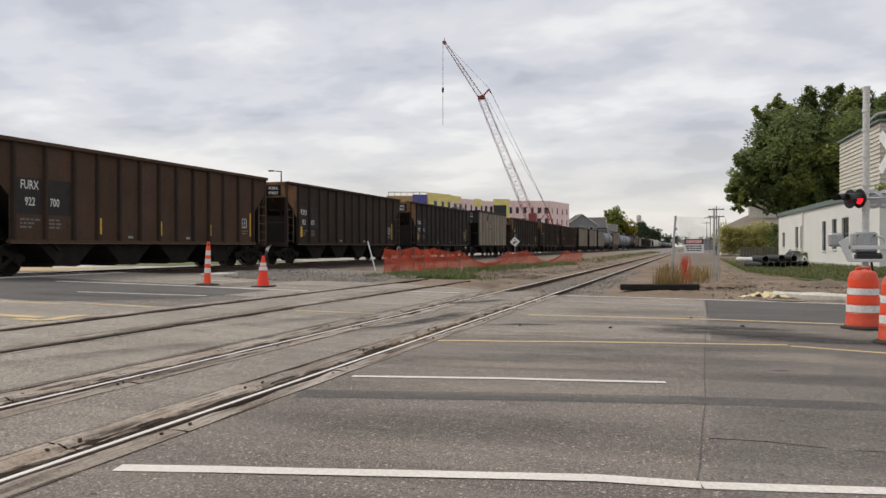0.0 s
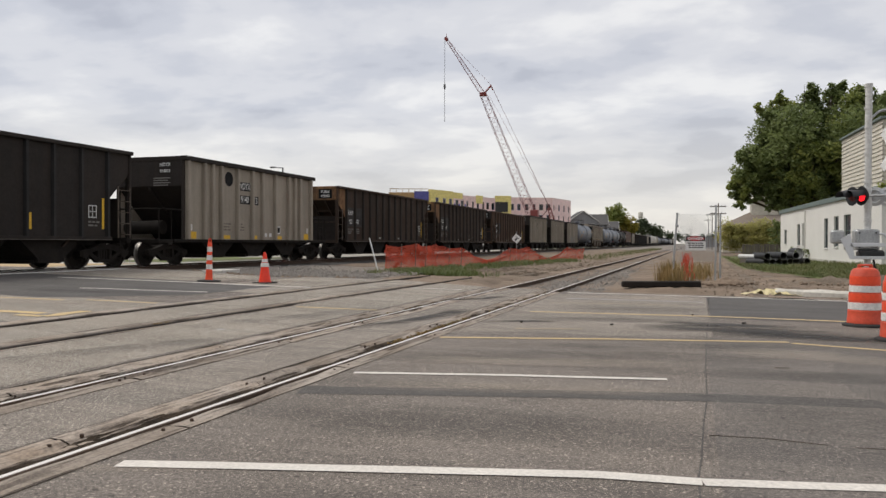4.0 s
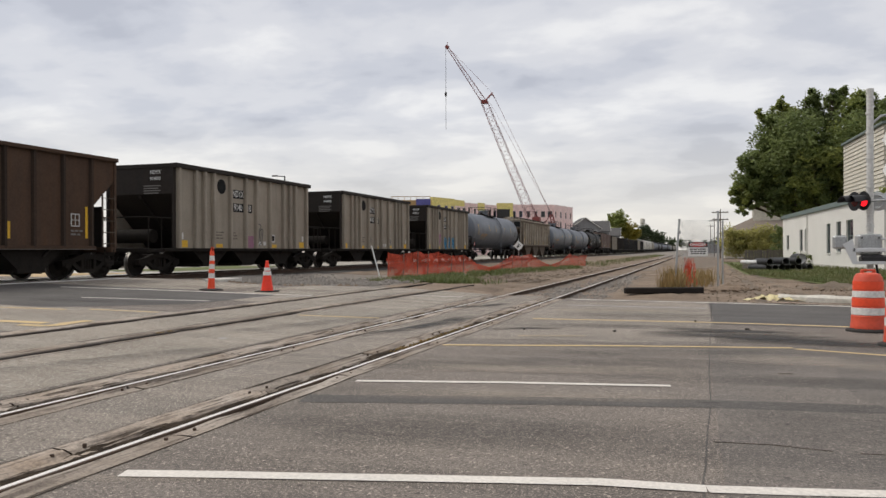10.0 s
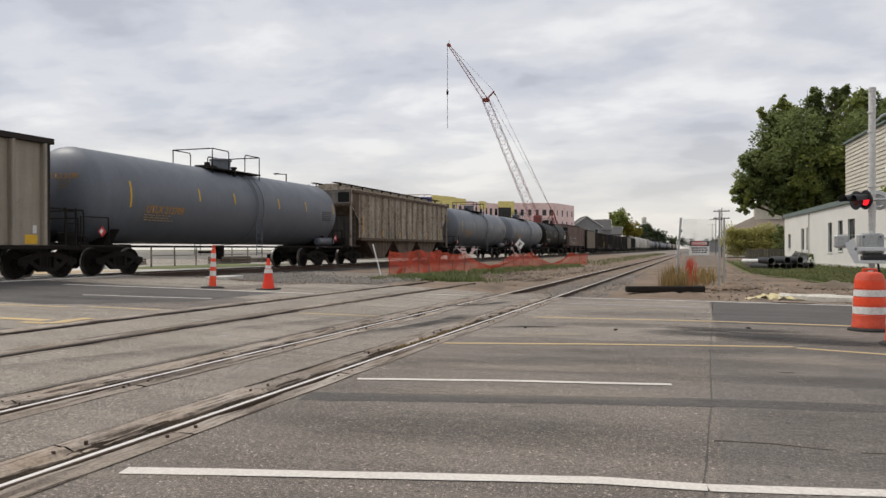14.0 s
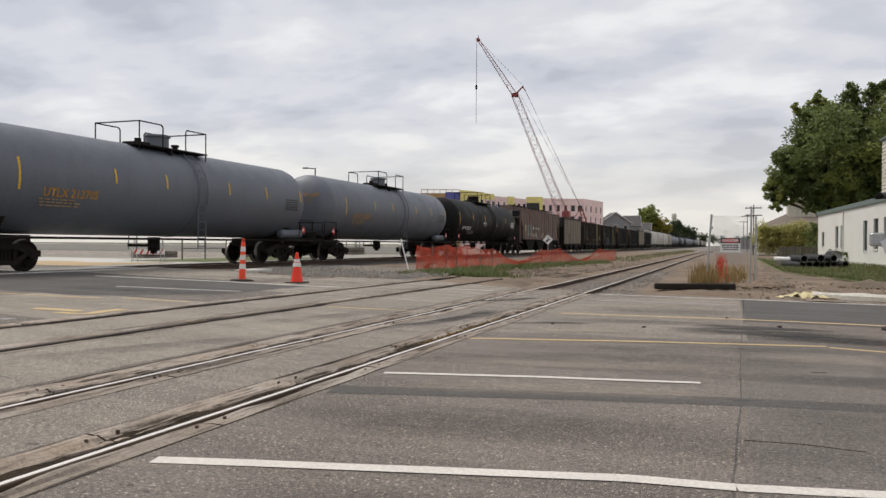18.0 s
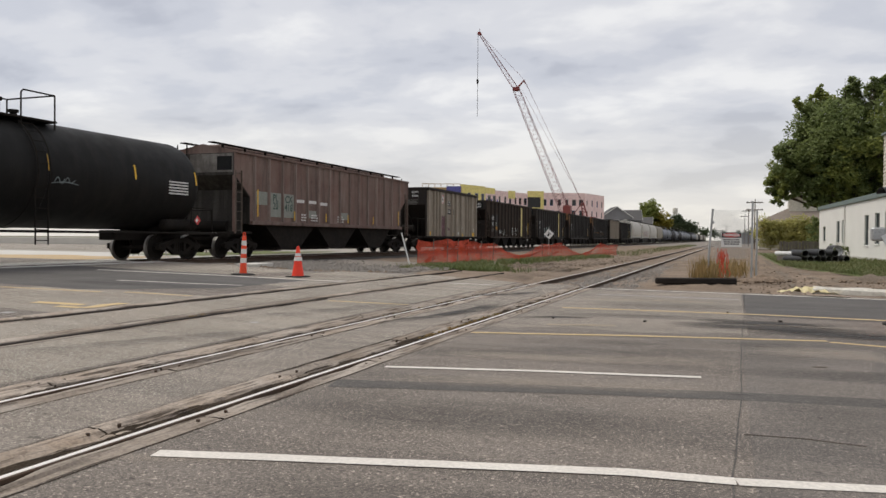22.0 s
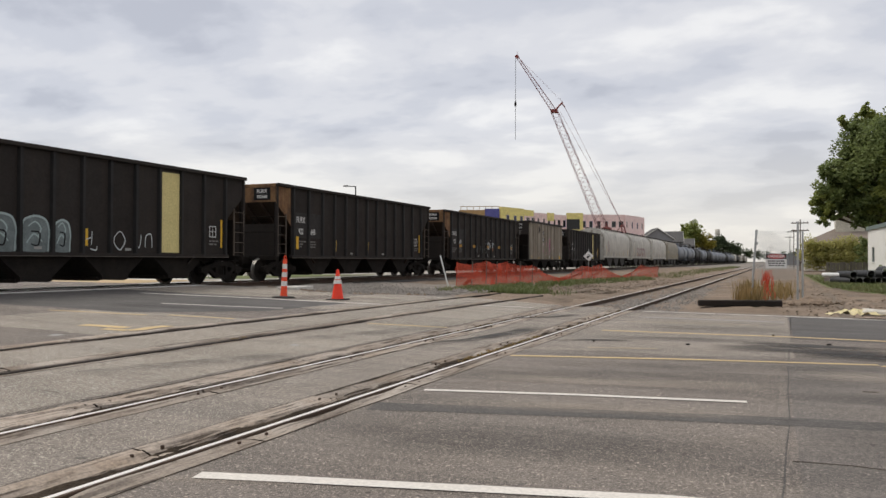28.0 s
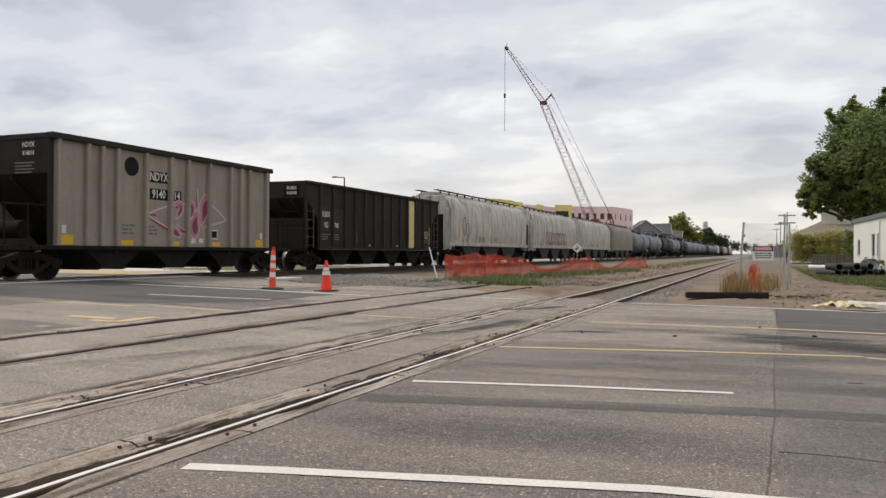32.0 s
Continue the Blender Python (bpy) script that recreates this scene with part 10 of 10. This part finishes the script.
    # crumbs on the asphalt
    for x, y in ((-0.02, 14.35), (0.75, 13.1), (-2.6, 12.2), (-1.2, 12.25)):
        thing("asphalt_crumb", Geo().cbox((-0.035, -0.02, 0), (0.035, 0.02, 0.022), 0.008), BEAM_WOOD, "dark crumb of broken asphalt on the road", "debris", at=pose(x, y, gz(x) + 0.004, 0, 0, rs.uniform(0, 180)), group="crumbs on the road")


def utility_pole(x, y, h, label, arms=2):
    p = base("utility_pole", label, "utility pole", pose(x, y, 0))
    part("pole", Geo().tube((0, 0, -0.3), (0.05, 0, h), 0.10, 0.07, n=10), BARK, p)
    for k in range(arms):
        part("cross_arm", Geo().cbox((-1.2, -0.06, h - 0.6 - k * 1.1), (1.2, 0.06, h - 0.46 - k * 1.1), 0.01), BARK, p)
        for s in (-1.0, -0.5, 0.5, 1.0):
            part("insulator", Geo().tube((s, 0, h - 0.46 - k * 1.1), (s, 0, h - 0.3 - k * 1.1), 0.05, n=6), GALV, p)


def build_poles():
    utility_pole(3.5, 127, 7.5, "wooden utility pole with cross arms beside the dirt road")
    utility_pole(3.7, 178, 8.0, "weathered wooden utility pole farther down the dirt road", 1)
    utility_pole(3.9, 235, 8.5, "distant wooden utility pole along the line", 1)
    utility_pole(-1.5, 420, 9.0, "distant wooden utility pole along the line", 1)
    lamp = base("street_lamp", "slim dark street lamp with a short arm behind the train", "street lamp", pose(-30.0, 53.4, 0.35))
    part("pole", Geo().tube((0, 0, 0), (0, 0, 6.7), 0.07, 0.05, n=10), SIGNAL_BLACK, lamp)
    part("arm", Geo().tube((0, 0, 6.66), (-0.7, -0.1, 6.72), 0.035, n=8), SIGNAL_BLACK, lamp)
    part("lamp_head", Geo().cbox((-1.0, -0.22, 6.68), (-0.6, 0.02, 6.78), 0.02), SIGNAL_BLACK, lamp)
    f = base("board_fence", "short grey weathered board fence behind the pipes", "fence", pose(5.0, 90.8, -0.1, 0, 0, 6))
    brd = part("board", Geo().cbox((0, -0.02, 0), (0.28, 0.02, 1.32), 0.01), WOOD_GREY, f)
    for k in range(1, 13):
        share(brd, f, pose(k * 0.31, 0, random.uniform(-0.06, 0.06), 0, random.uniform(-1.5, 1.5), 0))
    part("rail", Geo().cbox((-0.1, 0.021, 0.4), (4.0, 0.07, 0.5), 0.005).cbox((-0.1, 0.021, 1.0), (4.0, 0.07, 1.1), 0.005), WOOD_GREY, f)
    # thin site railing
    rail = base("site_railing", "thin grey post-and-rail barrier on the building site", "railing", pose(-27.0, 34.0, 0.33))
    post = part("post", Geo().tube((0, 0, 0), (0, 0, 1.15), 0.04, n=8), WOOD_GREY, rail)
    for k in range(1, 16):
        share(post, rail, pose(-0.35 * k, 2.4 * k, 0, random.uniform(-2, 2), random.uniform(-2, 2), 0))
    for z in (0.62, 1.10):
        part("rail", Geo().tube((0, 0, z), (-5.25, 36.0, z), 0.025, n=6), WOOD_GREY, rail)
    for x, y, l, hgt in ((-29.5, 45.0, 3.2, 0.5), (-31.0, 52.5, 4.5, 0.35), (-30.0, 60.0, 2.6, 0.6), (-33.0, 39.0, 3.0, 0.4)):
        st = base("timber_stack", "low stack of dark boards on the building site", "stack", pose(x, y, 0.335, 0, 0, random.uniform(-15, 15)))
        for k in range(3):
            part("board", Geo().cbox((-0.5, -l / 2, hgt * k / 3), (0.5, l / 2, hgt * (k + 1) / 3 - 0.02), 0.01), BARK if k % 2 else WOOD_GREY, st)
    # site barrier and kerb wall behind the train
    b = base("striped_barricade", "folding barricade with a red and white striped board", "barricade", pose(-25.4, 29.6, 0.35, 0, 0, 20))
    part("board", Geo().cbox((-0.75, -0.02, 0.35), (0.75, 0.02, 0.60), 0.005), SIGN_WHITE, b)
    for k in range(5):
        m = pose(-0.6 + 0.3 * k, -0.023, 0.475)
        part("stripe", Geo().add([(-0.12, 0, -0.12), (-0.02, 0, -0.12), (0.10, 0, 0.12), (0.0, 0, 0.12)], [(0, 1, 2, 3)], m), SIGN_RED, b, "red diagonal stripe", smooth=False, fix=False)
    for s in (-0.65, 0.65):
        part("leg", Geo().path([(s, -0.35, 0.0), (s, 0.0, 1.05), (s, 0.35, 0.0)], 0.025), GALV, b)
    w = Geo().cbox((-70, -0.15, 0), (30, 0.15, 0.75), 0.03)
    thing("low_site_wall", w, CONCRETE, "low pale concrete wall at the edge of the building site", "wall", at=pose(-52, 66, 0.33, 0, 0, -4), kind="structure")


build_white_building()
build_site_building()
build_far_houses()
build_crane()
build_trees()
build_net_fence()
build_grass()
build_gate()
build_signal()
build_cones()
build_pipes()
build_litter()
build_poles()


# ---- what moves ----
def motions():
    times = [float(k) for k in range(33)]
    for car, y in CARS:
        walk(car, [(t, pose(TRACK_X, y - travel(t), RAIL_Z)) for t in times])
    # all wheels roll alike, a turn about their axle
    rows = []
    for k in range(0, 32 * FPS + 1):
        t = k / FPS
        rows.append((t, Matrix.Rotation((travel(t) / 0.457) % (2 * math.pi), 4, "X")))
    first = WHEELSETS[0]
    walk(first, rows)
    act, slot = first.animation_data.action, first.animation_data.action_slot
    for w in WHEELSETS[1:]:
        w.rotation_mode = "QUATERNION"
        w.animation_data_create()
        w.animation_data.action = act
        w.animation_data.action_slot = slot


motions()
